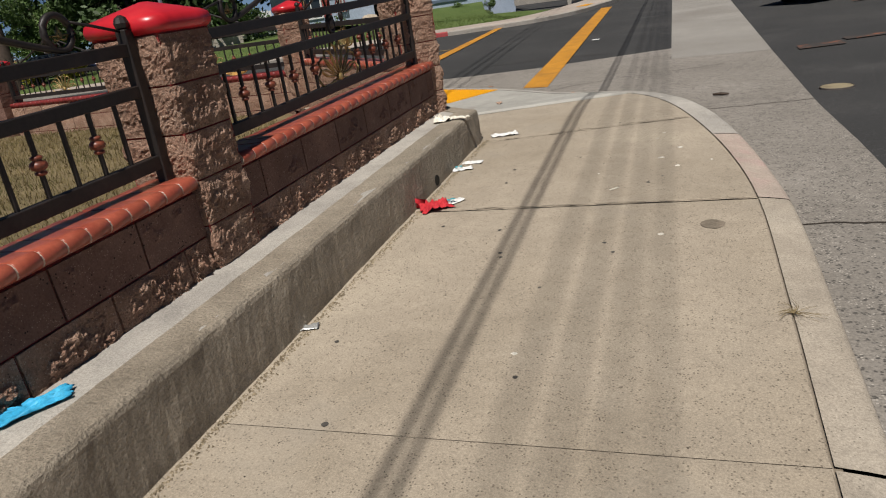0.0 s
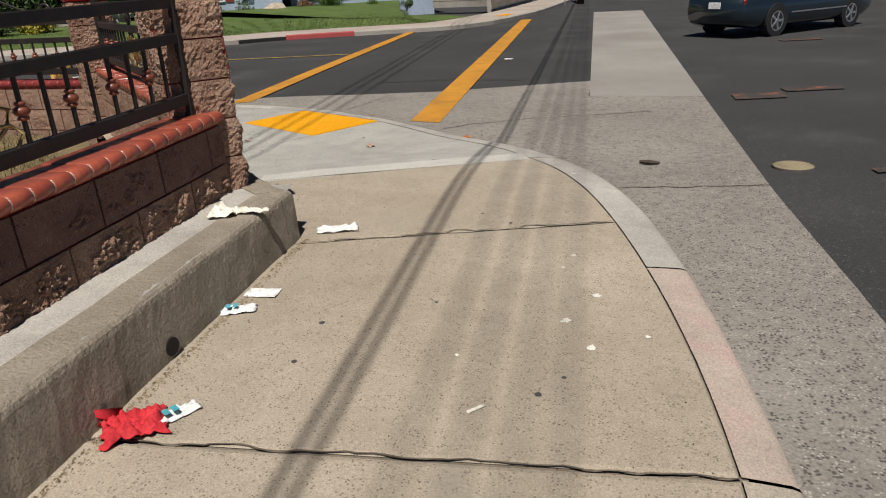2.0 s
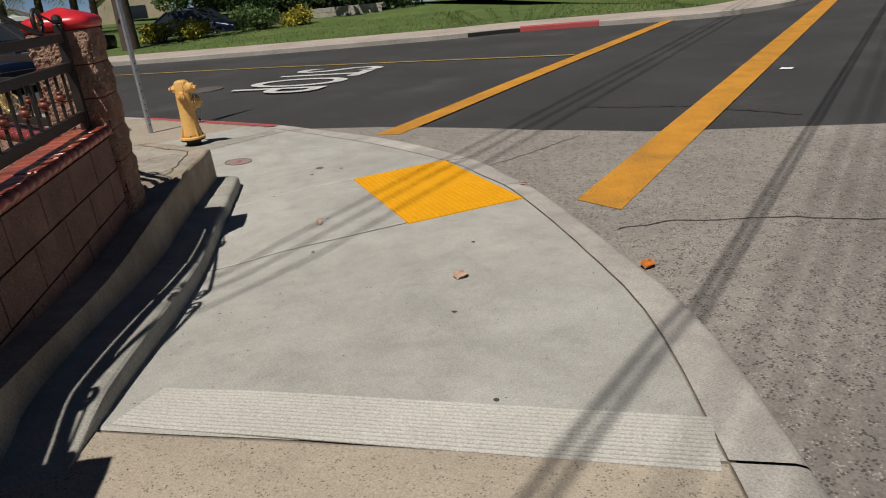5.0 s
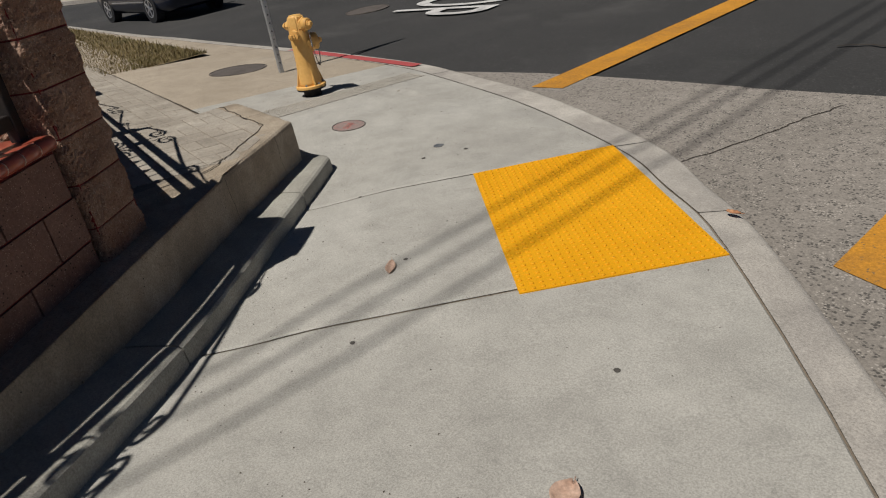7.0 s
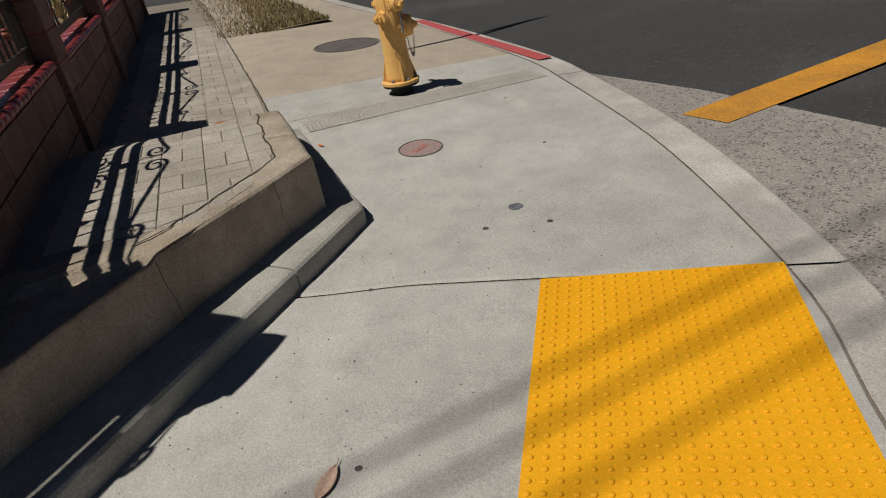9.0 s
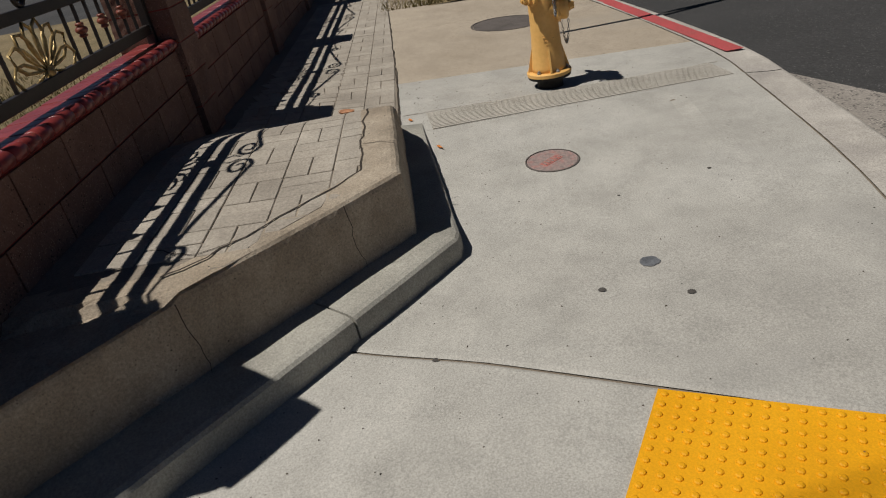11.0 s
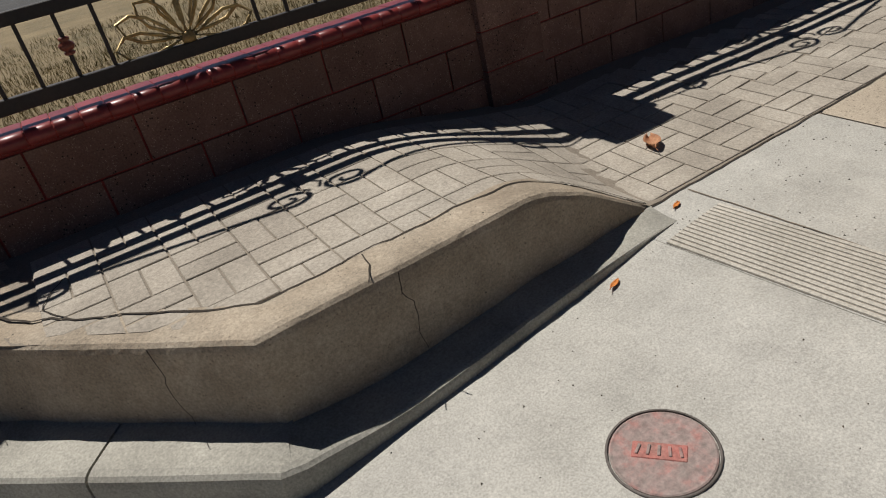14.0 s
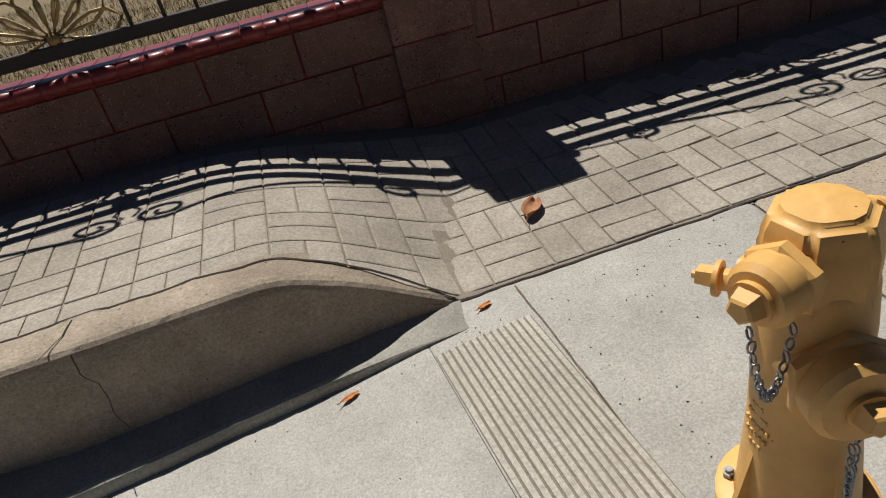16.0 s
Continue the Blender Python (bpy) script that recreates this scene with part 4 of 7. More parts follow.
PILLAR_Y = [-2.6, 0.30, 3.20]
for i, y in enumerate(PILLAR_Y):
    pillar(face1(y, 0.03 - PS / 2), N1, bank_level(-1.6, y), cope1(y) + 0.63, 3 + i)
for y0, y1 in ((-2.43, 0.13), (0.47, 3.03), (3.37, 6.12)):
    block_wall("wall_street_one", "pink split-face block wall with a terracotta coping", face1(y0), face1(y1), N1, cope1(y0), cope1(y1), 3, SEMI, phase=0.16, ground_z=g1, low_rough=ROUGH)
    fence_panel(face1(y0 + 0.0, -0.10), face1(y1 - (0.06 if y1 > 6 else 0), -0.10), N1, cope1(y0) + 0.068, cope1(y1) + 0.068)

# diagonal wall across the corner
PC, P3 = Vector((-2.0, 6.17)), Vector((-4.63, 8.38))
DD = (P3 - PC).normalized()
ND = Vector((DD.y, -DD.x))
if ND.x < 0:
    ND = -ND
pillar(PC, ND, 0.72, 1.712, 21)
pillar(P3, ND, 0.56, 1.712, 22)
a, b = PC + DD * 0.165 + ND * 0.14, P3 - DD * 0.19 + ND * 0.14
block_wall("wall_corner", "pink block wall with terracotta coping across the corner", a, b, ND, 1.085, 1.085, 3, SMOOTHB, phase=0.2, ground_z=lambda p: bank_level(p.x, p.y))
fence_panel(a - ND * 0.10, b - ND * 0.10, ND, 1.085 + 0.068, 1.085 + 0.068)

# wall 2 runs along the second street
P2X = [-7.61, -10.40, -13.25, -16.0]
prev = P3.x
for i, x in enumerate(P2X):
    drop = 0.0 if i == 0 else 0.10 * i
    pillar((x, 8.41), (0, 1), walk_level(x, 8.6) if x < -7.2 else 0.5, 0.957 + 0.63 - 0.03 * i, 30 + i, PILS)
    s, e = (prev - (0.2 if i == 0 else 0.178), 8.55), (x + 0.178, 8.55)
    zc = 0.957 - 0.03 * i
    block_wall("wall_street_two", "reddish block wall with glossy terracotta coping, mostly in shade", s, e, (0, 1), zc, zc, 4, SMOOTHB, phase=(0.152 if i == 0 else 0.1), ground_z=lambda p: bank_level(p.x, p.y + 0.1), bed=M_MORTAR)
    fence_panel((s[0], 8.45), (e[0], 8.45), (0, 1), zc + 0.068, zc + 0.068)
    prev = x

# pavers of the bank, basket weave, in squares of two
PAV = 0.215


def paver_mesh():
    bm = bmesh.new()
    add_box(bm, -PAV / 2 + 0.003, PAV / 2 - 0.003, -PAV / 4 + 0.003, PAV / 4 - 0.003, -0.02, 0.0, bevel=0.0025)
    return mesh_from(bm, "paver", M_PAVER)


PM = paver_mesh()

# ---------------------------------------------------------------- yard behind the walls
YARD = 0.50
bm = bmesh.new()
yard_pts = [(-1.75, -6), (-1.78, 0), (-1.95, 3.2), (-2.12, 6.05), (-4.95, 8.30), (-17, 8.30), (-17, -6)]
bm.faces.new([bm.verts.new((x, y, YARD)) for x, y in yard_pts])
bmesh.ops.triangulate(bm, faces=bm.faces)
bmesh.ops.subdivide_edges(bm, edges=bm.edges, cuts=5, use_grid_fill=True)
for v in bm.verts:
    v.co.z += 0.02 * rough_noise(v.co, 0.8)
if sum(f.normal.z for f in bm.faces) < 0:
    bmesh.ops.reverse_faces(bm, faces=bm.faces)
tagged(part("yard", bm, M_DRY), "dry straw-coloured lawn behind the fence", "lawn", kind="structure")


def blades(name, label, count, region, zf, mat, h0, h1, w, seed, category="grass"):
    """Single grass blades as one mesh of bent triangles."""
    rng = np.random.default_rng(seed)
    P = region(rng, count)
    count = len(P)
    ang = rng.uniform(0, math.tau, count)
    lean = rng.uniform(0.1, 0.9, count)
    h = rng.uniform(h0, h1, count)
    z = np.array([zf(x, y) for x, y in P])
    d = np.stack([np.cos(ang), np.sin(ang)], 1)
    s = np.stack([-d[:, 1], d[:, 0]], 1) * w
    base = np.column_stack([P, z])
    v = np.empty((count, 3, 3))
    v[:, 0, :2], v[:, 1, :2] = P - s, P + s
    v[:, 0, 2] = v[:, 1, 2] = z - 0.005
    v[:, 2, :2] = P + d * (h * lean)[:, None]
    v[:, 2, 2] = z + h * (1 - 0.5 * lean)
    me = bpy.data.meshes.new(name)
    me.from_pydata(v.reshape(-1, 3).tolist(), [], [(3 * i, 3 * i + 1, 3 * i + 2) for i in range(count)])
    me.materials.append(mat)
    return tagged(new(name, me), label, category, kind="stuff")


M_BLADE = material("dry_grass_blade", (0.17, 0.13, 0.055), (0.095, 0.09, 0.032), (0.235, 0.185, 0.085), big=1.1, fine=20, rough=0.8, bump=0.0, vary=0.28, island=True)
M_BLADEG = material("green_grass_blade", (0.115, 0.16, 0.042), (0.085, 0.125, 0.032), (0.16, 0.205, 0.065), big=0.9, fine=20, rough=0.7, bump=0.0, vary=0.3, island=True)


def yard_region(rng, n):
    x, y = rng.uniform(-11, -1.9, n), rng.uniform(0, 8.25, n)
    keep = (x < -1.95 - 0.083 * (y - 3)) & ((x + 2.2) * -0.607 - (y - 6.0) * 0.795 > 0.12) & (y < 8.27)
    keep &= rng.uniform(0, 1, n) < 0.35 + 0.65 * (np.hypot(x + 6, y - 7) < 4)
    return np.stack([x, y], 1)[keep]


blades("dry_grass", "dry yellow grass of the yard behind the fence", 60000, yard_region, lambda x, y: YARD + 0.01, M_BLADE, 0.03, 0.09, 0.004, 5)

# ---------------------------------------------------------------- hydrant
M_HYD = material("yellow_hydrant_paint", (0.72, 0.415, 0.125), (0.67, 0.37, 0.10), (0.75, 0.445, 0.145), big=5, fine=40, rough=0.5, bump=0.16, bump_scale=60, grain=0.14, pits=(0.16, 0.09, 0.04), pit_scale=24, pit_size=0.06, spec=0.5)
M_HYDB = material("black_base", (0.02, 0.018, 0.016), rough=0.7)
M_STEEL = material("grey_steel", (0.35, 0.36, 0.37), (0.25, 0.26, 0.27), (0.45, 0.46, 0.47), big=10, fine=60, rough=0.45, metal=0.7, bump=0.1)
HX, HY = -7.670, 10.81
hyd = thing("fire_hydrant", "yellow painted fire hydrant with capped outlets and chains", "fire hydrant", at=pose(HX, HY, walk_level(HX, HY) - 0.004) @ Matrix.Scale(0.905, 4))


def axis_pose(az, z, out=0.0):
    """Pose whose local z points outward at azimuth az (degrees)."""
    r = radians(az)
    return Matrix.Translation((out * math.cos(r), out * math.sin(r), z)) @ Matrix.Rotation(r, 4, 'Z') @ Matrix.Rotation(math.pi / 2, 4, 'Y')


bm = bmesh.new()
add_lathe(bm, [(0.095, 0.0), (0.095, 0.07), (0.155, 0.078), (0.160, 0.098)], 24)
part("base_collar", bm, M_HYDB, hyd, "black lower flange", smooth=False)
bm = bmesh.new()
add_lathe(bm, [(0.150, 0.096), (0.162, 0.099), (0.163, 0.122), (0.155, 0.128), (0.10, 0.130)], 28)
part("flange", bm, M_HYD, hyd, "round bolted base flange", smooth=35)
for k in range(6):
    bm = bmesh.new()
    add_lathe(bm, [(0.014, 0.0), (0.014, 0.016), (0.009, 0.018), (0.009, 0.026)], 6, Matrix.Translation((0.135 * math.cos(k * math.tau / 6 + 0.3), 0.135 * math.sin(k * math.tau / 6 + 0.3), 0.124)))
    part("bolt", bm, M_STEEL, hyd, "grey hexagonal bolt")
bm = bmesh.new()
add_lathe(bm, [(0.126, 0.12), (0.120, 0.16), (0.112, 0.26), (0.104, 0.36), (0.101, 0.46), (0.101, 0.54), (0.101, 0.62), (0.096, 0.70), (0.088, 0.73)], 28)
part("barrel", bm, M_HYD, hyd, "tapered yellow barrel", smooth=True)
for k in range(4):
    bm = bmesh.new()
    t = k * math.tau / 4 + radians(86)
    c, s = math.cos(t), math.sin(t)
    vs = []
    for w in (-0.007, 0.007):
        vs.append([bm.verts.new((r * c - w * s, r * s + w * c, z)) for r, z in ((0.09, 0.12), (0.152, 0.12), (0.150, 0.14), (0.108, 0.30), (0.088, 0.30))])
    n = len(vs[0])
    for i in range(n):
        bm.faces.new((vs[0][i], vs[0][(i + 1) % n], vs[1][(i + 1) % n], vs[1][i]))
    bm.faces.new(vs[0][::-1])
    bm.faces.new(vs[1])
    bmesh.ops.recalc_face_normals(bm, faces=bm.faces)
    part("rib", bm, M_HYD, hyd)
bm = bmesh.new()
add_lathe(bm, [(0.085, 0.58), (0.098, 0.64), (0.106, 0.70), (0.105, 0.795), (0.086, 0.842), (0.02, 0.853)], 6, Matrix.Rotation(radians(10 + 30), 4, 'Z'))
bmesh.ops.bevel(bm, geom=list(bm.edges), offset=0.013, segments=3, affect='EDGES')
part("bonnet", bm, M_HYD, hyd, "faceted domed bonnet", smooth=50)


def outlet(az, z, scale, label):
    m = axis_pose(az, z, 0.045)
    bm = bmesh.new()
    add_lathe(bm, [(0.075 * scale, 0.0), (0.068 * scale, 0.03), (0.066 * scale, 0.05)], 20, m)
    add_lathe(bm, [(0.070 * scale, 0.046), (0.083 * scale, 0.051), (0.083 * scale, 0.072), (0.072 * scale, 0.078)], 6, m)
    o = part("outlet", bm, M_HYD, hyd, label, smooth=30)
    bm = bmesh.new()
    add_lathe(bm, [(0.070 * scale, 0.070), (0.072 * scale, 0.075), (0.072 * scale, 0.118), (0.060 * scale, 0.132), (0.034 * scale, 0.136)], 22, m)
    add_lathe(bm, [(0.036, 0.132), (0.038, 0.138), (0.038, 0.146)], 18, m)
    add_lathe(bm, [(0.033, 0.144), (0.026, 0.172), (0.020, 0.176)], 5, m)
    part("cap", bm, M_HYD, o, "round outlet cap with a five-sided nut", smooth=30)
    # chain from the cap to the barrel
    bm = bmesh.new()
    p0, p1 = m @ Vector((0.066 * scale, -0.012, 0.128)), m @ Vector((0.066 * scale, 0.035, 0.075))
    n = 19
    for k in range(n):
        u = (k + 0.5) / n
        c = p0.lerp(p1, u) - Vector((0, 0, 0.66 * u * (1 - u) + 0.006))
        ring = []
        for j in range(8):
            a = j * math.tau / 8
            if k % 2:
                ring.append(c + Vector((0.0075 * math.cos(a), 0, 0.013 * math.sin(a))))
            else:
                ring.append(c + Vector((0, 0.0075 * math.cos(a), 0.013 * math.sin(a))))
        add_tube(bm, ring, 0.0026, 5, closed=True)
    part("chain", bm, M_STEEL, hyd, "thin steel chain", smooth=True)


outlet(20, 0.752, 0.84, "upper hose outlet")
outlet(78, 0.555, 1.22, "large lower outlet")
for az, z in ((-50, 0.655), (200, 0.74)):
    bm = bmesh.new()
    m = axis_pose(az, z, 0.085)
    add_lathe(bm, [(0.055, 0.0), (0.052, 0.045)], 8, m)
    add_lathe(bm, [(0.022, 0.045), (0.022, 0.075)], 12, m)
    add_lathe(bm, [(0.036, 0.075), (0.036, 0.084)], 16, m)
    add_lathe(bm, [(0.024, 0.084), (0.021, 0.118)], 5, m)
    add_lathe(bm, [(0.008, 0.118), (0.008, 0.128)], 8, m)
    part("valve_stem", bm, M_HYD, hyd, "five-sided valve stem nut", smooth=30)
# raised lettering that cannot be read
for z, w in ((0.355, 0.035), (0.330, 0.060), (0.305, 0.072), (0.280, 0.064), (0.255, 0.040)):
    bm = bmesh.new()
    m = axis_pose(-2, z + 0.07, 0.1012 + 0.07 * max(0.0, 0.33 - z))
    count = max(3, round(w / 0.013))
    for k in range(count):
        y = -w / 2 + w * (k + 0.5) / count
        add_box(bm, -0.0055, 0.0055, y - 0.0040, y + 0.0034, -0.008, 0.0016 - 0.18 * abs(y) ** 1.5, bevel=0.0006, m=m)
    part("cast_bar", bm, M_HYD, hyd)

# ---------------------------------------------------------------- covers, pole, small things on the pavement
M_LID = material("rusty_red_iron", (0.29, 0.215, 0.195), (0.22, 0.19, 0.17), (0.38, 0.16, 0.135), big=16, fine=60, rough=0.8, bump=0.7, bump_scale=60)
M_LIDT = material("worn_red_paint", (0.36, 0.15, 0.125), (0.29, 0.17, 0.14), (0.42, 0.12, 0.10), rough=0.75, big=16, fine=80, bump=0.5)
M_DARKIRON = material("dark_cast_iron", (0.11, 0.095, 0.085), (0.08, 0.07, 0.06), big=6, fine=50, rough=0.75, bump=0.5, bump_scale=50)
M_YIRON = material("yellowish_iron_cover", (0.27, 0.225, 0.14), (0.19, 0.155, 0.10), big=6, fine=50, rough=0.8, bump=0.5, bump_scale=50)
M_TEXT = M_LIDT


def cover(name, x, y, r, mat, label, level, rim=True):
    z = level(x, y)
    dzx, dzy = level(x + 0.2, y) - level(x - 0.2, y), level(x, y + 0.2) - level(x, y - 0.2)
    m = Matrix.Translation((x, y, z)) @ Vector((-dzx / 0.4, -dzy / 0.4, 1)).to_track_quat('Z', 'Y').to_matrix().to_4x4()
    root = thing(name, label, "utility cover", at=m)
    bm = bmesh.new()
    add_lathe(bm, [(r * 0.93, -0.03), (r * 0.93, 0.004), (r * 0.90, 0.006), (r * 0.86, 0.0045)], 40)
    part("plate", bm, mat, root)
    bm = bmesh.new()
    prev = None
    for rr, zz in ((r, -0.03), (r, 0.005), (r * 0.985, 0.0065), (r * 0.955, 0.0065), (r * 0.945, -0.02)):
        ring = [bm.verts.new((rr * math.cos(k * math.tau / 40), rr * math.sin(k * math.tau / 40), zz)) for k in range(40)]
        if prev:
            for k in range(40):
                bm.faces.new((prev[k], prev[(k + 1) % 40], ring[(k + 1) % 40], ring[k]))
        prev = ring
    part("rim", bm, M_DARKIRON, root)
    return root


lid = cover("valve_cover", -6.46, 10.565, 0.142, M_LID, "round rusty red valve cover with worn lettering in concrete", walk_level)
bm = bmesh.new()
add_box(bm, -0.075, 0.06, -0.026, 0.026, 0.003, 0.0065, bevel=0.002)
part("raised_panel", bm, M_TEXT, lid, "red raised middle panel")
for k in range(5):
    bm = bmesh.new()
    add_box(bm, -0.004, 0.004, -0.016, 0.016, 0.006, 0.010, bevel=0.0015, m=Matrix.Translation((-0.060 + 0.026 * k, 0, 0)) @ Matrix.Rotation(0.12 * (k - 2), 4, 'Z'))
    part("raised_bar", bm, M_LID, lid)
cover("manhole_cover", -10.08, 10.87, 0.36, M_DARKIRON, "dark iron manhole cover set in tan concrete", walk_level)
cover("manhole_cover", 1.34, 9.05, 0.16, M_YIRON, "small yellowish iron cover in the asphalt", road_level)
cover("manhole_cover", -12.9, 14.3, 0.40, M_DARKIRON, "dark iron manhole cover in the asphalt", road_level)

# galvanised sign pole
M_GALV = material("galvanised_steel", (0.42, 0.43, 0.44), (0.34, 0.35, 0.36), (0.5, 0.51, 0.52), big=12, fine=60, rough=0.45, metal=0.6, bump=0.1)
pole = thing("sign_pole", "square galvanised steel sign pole standing in the pavement", "pole", at=pose(-9.25, 11.12, walk_level(-9.25, 11.12)))
bm = bmesh.new()
add_box(bm, -0.026, 0.026, -0.026, 0.026, -0.02, 3.15, bevel=0.005)
part("tube", bm, M_GALV, pole)
for k in range(10):
    bm = bmesh.new()
    add_lathe(bm, [(0.008, 0.0), (0.008, 0.002)], 8, Matrix.Translation((0.0265, 0, 0.12 + 0.09 * k)) @ Matrix.Rotation(math.pi / 2, 4, 'Y'))
    part("hole", bm, M_HYDB, pole)

# the back of an octagonal sign
sign_m = Matrix.Translation((-0.034, 0, 2.74)) @ Matrix.Rotation(-math.pi / 2, 4, 'Y') @ Matrix.Rotation(math.pi / 8, 4, 'Z')
bm = bmesh.new()
add_lathe(bm, [(0.385, -0.0015), (0.395, 0.0), (0.395, 0.002), (0.385, 0.0035)], 8, sign_m)
plate = part("sign_plate", bm, M_GALV, pole, "bare grey back of an octagonal sign")
bm = bmesh.new()
add_lathe(bm, [(0.382, 0.0036), (0.382, 0.0042)], 8, sign_m)
part("sign_face", bm, M_REDP, plate, "red sign face")
for z in (2.52, 2.96):
    bm = bmesh.new()
    add_lathe(bm, [(0.012, 0.0), (0.012, 0.008), (0.007, 0.010)], 6, Matrix.Translation((0.026, 0, z)) @ Matrix.Rotation(math.pi / 2, 4, 'Y'))
    part("bolt", bm, M_STEEL, pole)

# painted red stripe across the pavement edge
bm = bmesh.new()
quad_sheet(bm, span(0, 1, 20), span(0, 1, 2), lambda u, v: Vector((lerp(-10.9, -7.86, u), lerp(11.90, 12.10, u) + 0.13 * v - 0.02, walk_level(lerp(-10.9, -7.86, u), 12.05) + 0.006 - 0.002 * v)))
bmesh.ops.recalc_face_normals(bm, faces=bm.faces)
if sum(f.normal.z for f in bm.faces) < 0:
    bmesh.ops.reverse_faces(bm, faces=bm.faces)
tagged(part("red_kerb_stripe", bm, M_REDP), "dull red painted kerb stripe", "road marking", kind="structure")

# word on the road
txt = bpy.data.curves.new("road_word", 'FONT')
txt.body, txt.size, txt.align_x, txt.align_y = "STOP", 1.0, 'CENTER', 'CENTER'
txt.extrude = 0.002
tmp = new("road_word", txt)
bpy.context.view_layer.update()
me = bpy.data.meshes.new_from_object(tmp.evaluated_get(bpy.context.evaluated_depsgraph_get()))
bpy.data.objects.remove(tmp)
me.materials.clear()
me.materials.append(M_WHITEP)
word = new("road_word", me)
ext = [max(v.co[i] for v in me.vertices) - min(v.co[i] for v in me.vertices) for i in (0, 1)]
word.matrix_basis = Matrix.Translation((-11.35, 15.6, road_level(-11.2, 15.4) + 0.004)) @ Matrix.Rotation(radians(-71), 4, 'Z') @ Matrix.Diagonal((3.25 / ext[0], 2.1 / ext[1], 1, 1))
tagged(word, "worn white STOP lettering painted on the asphalt", "road marking")

# litter
M_PAPER = material("white_paper", (0.78, 0.77, 0.74), (0.70, 0.69, 0.66), (0.82, 0.81, 0.79), big=9, fine=40, rough=0.8, bump=0.2)
M_CREAM = material("cream_paper", (0.76, 0.72, 0.62), (0.68, 0.63, 0.52), rough=0.85, big=9, fine=30)
M_REDCLOTH = material("red_cloth", (0.55, 0.03, 0.04), (0.42, 0.02, 0.03), (0.62, 0.05, 0.06), big=14, fine=120, rough=0.85, bump=0.3, bump_scale=300)
M_GLOVE = material("blue_rubber", (0.05, 0.42, 0.70), (0.04, 0.34, 0.6), (0.1, 0.5, 0.76), big=12, fine=50, rough=0.45, bump=0.3, bump_scale=60)
M_TEAL = material("teal_print", (0.08, 0.35, 0.42), rough=0.7)
M_LEAFB = material("dry_leaf", (0.36, 0.17, 0.085), (0.27, 0.11, 0.05), (0.46, 0.25, 0.13), big=20, fine=60, rough=0.7, bump=0.3)
M_LEAFP = material("pale_dry_leaf", (0.48, 0.33, 0.25), (0.38, 0.25, 0.18), (0.55, 0.4, 0.31), big=20, fine=60, rough=0.75, bump=0.3)
M_LEAFO = material("orange_dry_leaf", (0.50, 0.17, 0.035), (0.38, 0.12, 0.03), big=20, fine=60, rough=0.7)


def crumpled(name, label, category, x, y, z, sx, sy, h, rot, mat, seed, n=14, freq=2.2, outline=0.12):
    """A crumpled sheet lying on its support."""
    bm = bmesh.new()
    m = pose(x, y, z, 0, 0, rot)

    def f(u, v):
        r = 1 + outline * noise.noise(Vector((u * 3 + seed, v * 3, seed)))
        k = max(0.0, noise.fractal(Vector((u * freq + seed, v * freq - seed, seed * 0.7)), 1.1, 2.0, 2) + 0.3)
        fold = abs(noise.noise(Vector((u * freq * 1.7 - seed, v * freq * 1.7, seed)))) 
        edge = 1.0 if max(abs(u), abs(v)) < 0.9 else 0.55
        return Vector((u * sx / 2 * r, v * sy / 2 * r, 0.004 + h * (0.55 * k + 0.7 * fold) * edge))
    quad_sheet(bm, span(-1, 1, n), span(-1, 1, n), f)
    bmesh.ops.recalc_face_normals(bm, faces=bm.faces)
    if sum(fc.normal.z for fc in bm.faces) < 0:
        bmesh.ops.reverse_faces(bm, faces=bm.faces)
    geom = bmesh.ops.solidify(bm, geom=list(bm.faces), thickness=0.0012)
    ob = part(name, bm, mat, at=m, smooth=True)
    return tagged(ob, label, category)


def on_walk(x, y):
    return walk_level(x, y)


crumpled("paper_napkin", "crumpled white paper napkin on the pavement", "litter", -1.33, 6.31, on_walk(-1.33, 6.31), 0.22, 0.10, 0.03, 24, M_PAPER, 1.3)
crumpled("paper_wrapper", "white printed paper wrapper lying at the wall's foot", "litter", -1.33, 5.53, on_walk(-1.33, 5.53), 0.15, 0.09, 0.008, 8, M_PAPER, 2.4, outline=0.03)
w1 = crumpled("paper_wrapper", "white wrapper with teal print by the wall", "litter", -1.345, 5.36, on_walk(-1.345, 5.36), 0.15, 0.08, 0.022, 28, M_PAPER, 3.7)
w2 = crumpled("paper_wrapper", "white wrapper with teal print beside the red cloth", "litter", -1.14, 4.68, on_walk(-1.14, 4.68), 0.14, 0.07, 0.02, 62, M_PAPER, 4.9)
for w, sx in ((w1, 0.05), (w2, 0.045)):
    bm = bmesh.new()
    for j in range(2):
        add_box(bm, -0.05 + 0.03 * j, -0.03 + 0.03 * j, -0.02, 0.015, 0.028, 0.030)
    part("printed_bar", bm, M_TEAL, w, "teal printed bar")
crumpled("paper_napkin", "crumpled cream napkin lying on the low wall", "litter", -1.63, 5.76, bank_level(-1.6, 5.76) + 0.002, 0.13, 0.13, 0.055, 20, M_CREAM, 5.6, freq=1.0, n=22)
crumpled("paper_napkin", "twisted cream napkin end on the low wall", "litter", -1.50, 5.80, bank_level(-1.6, 5.8) + 0.002, 0.16, 0.05, 0.03, 12, M_CREAM, 6.1)
crumpled("red_cloth", "crumpled red cloth on the pavement by the wall", "cloth", -1.235, 4.58, on_walk(-1.235, 4.58), 0.20, 0.17, 0.065, 40, M_REDCLOTH, 7.7, n=30, freq=2.4, outline=0.28)
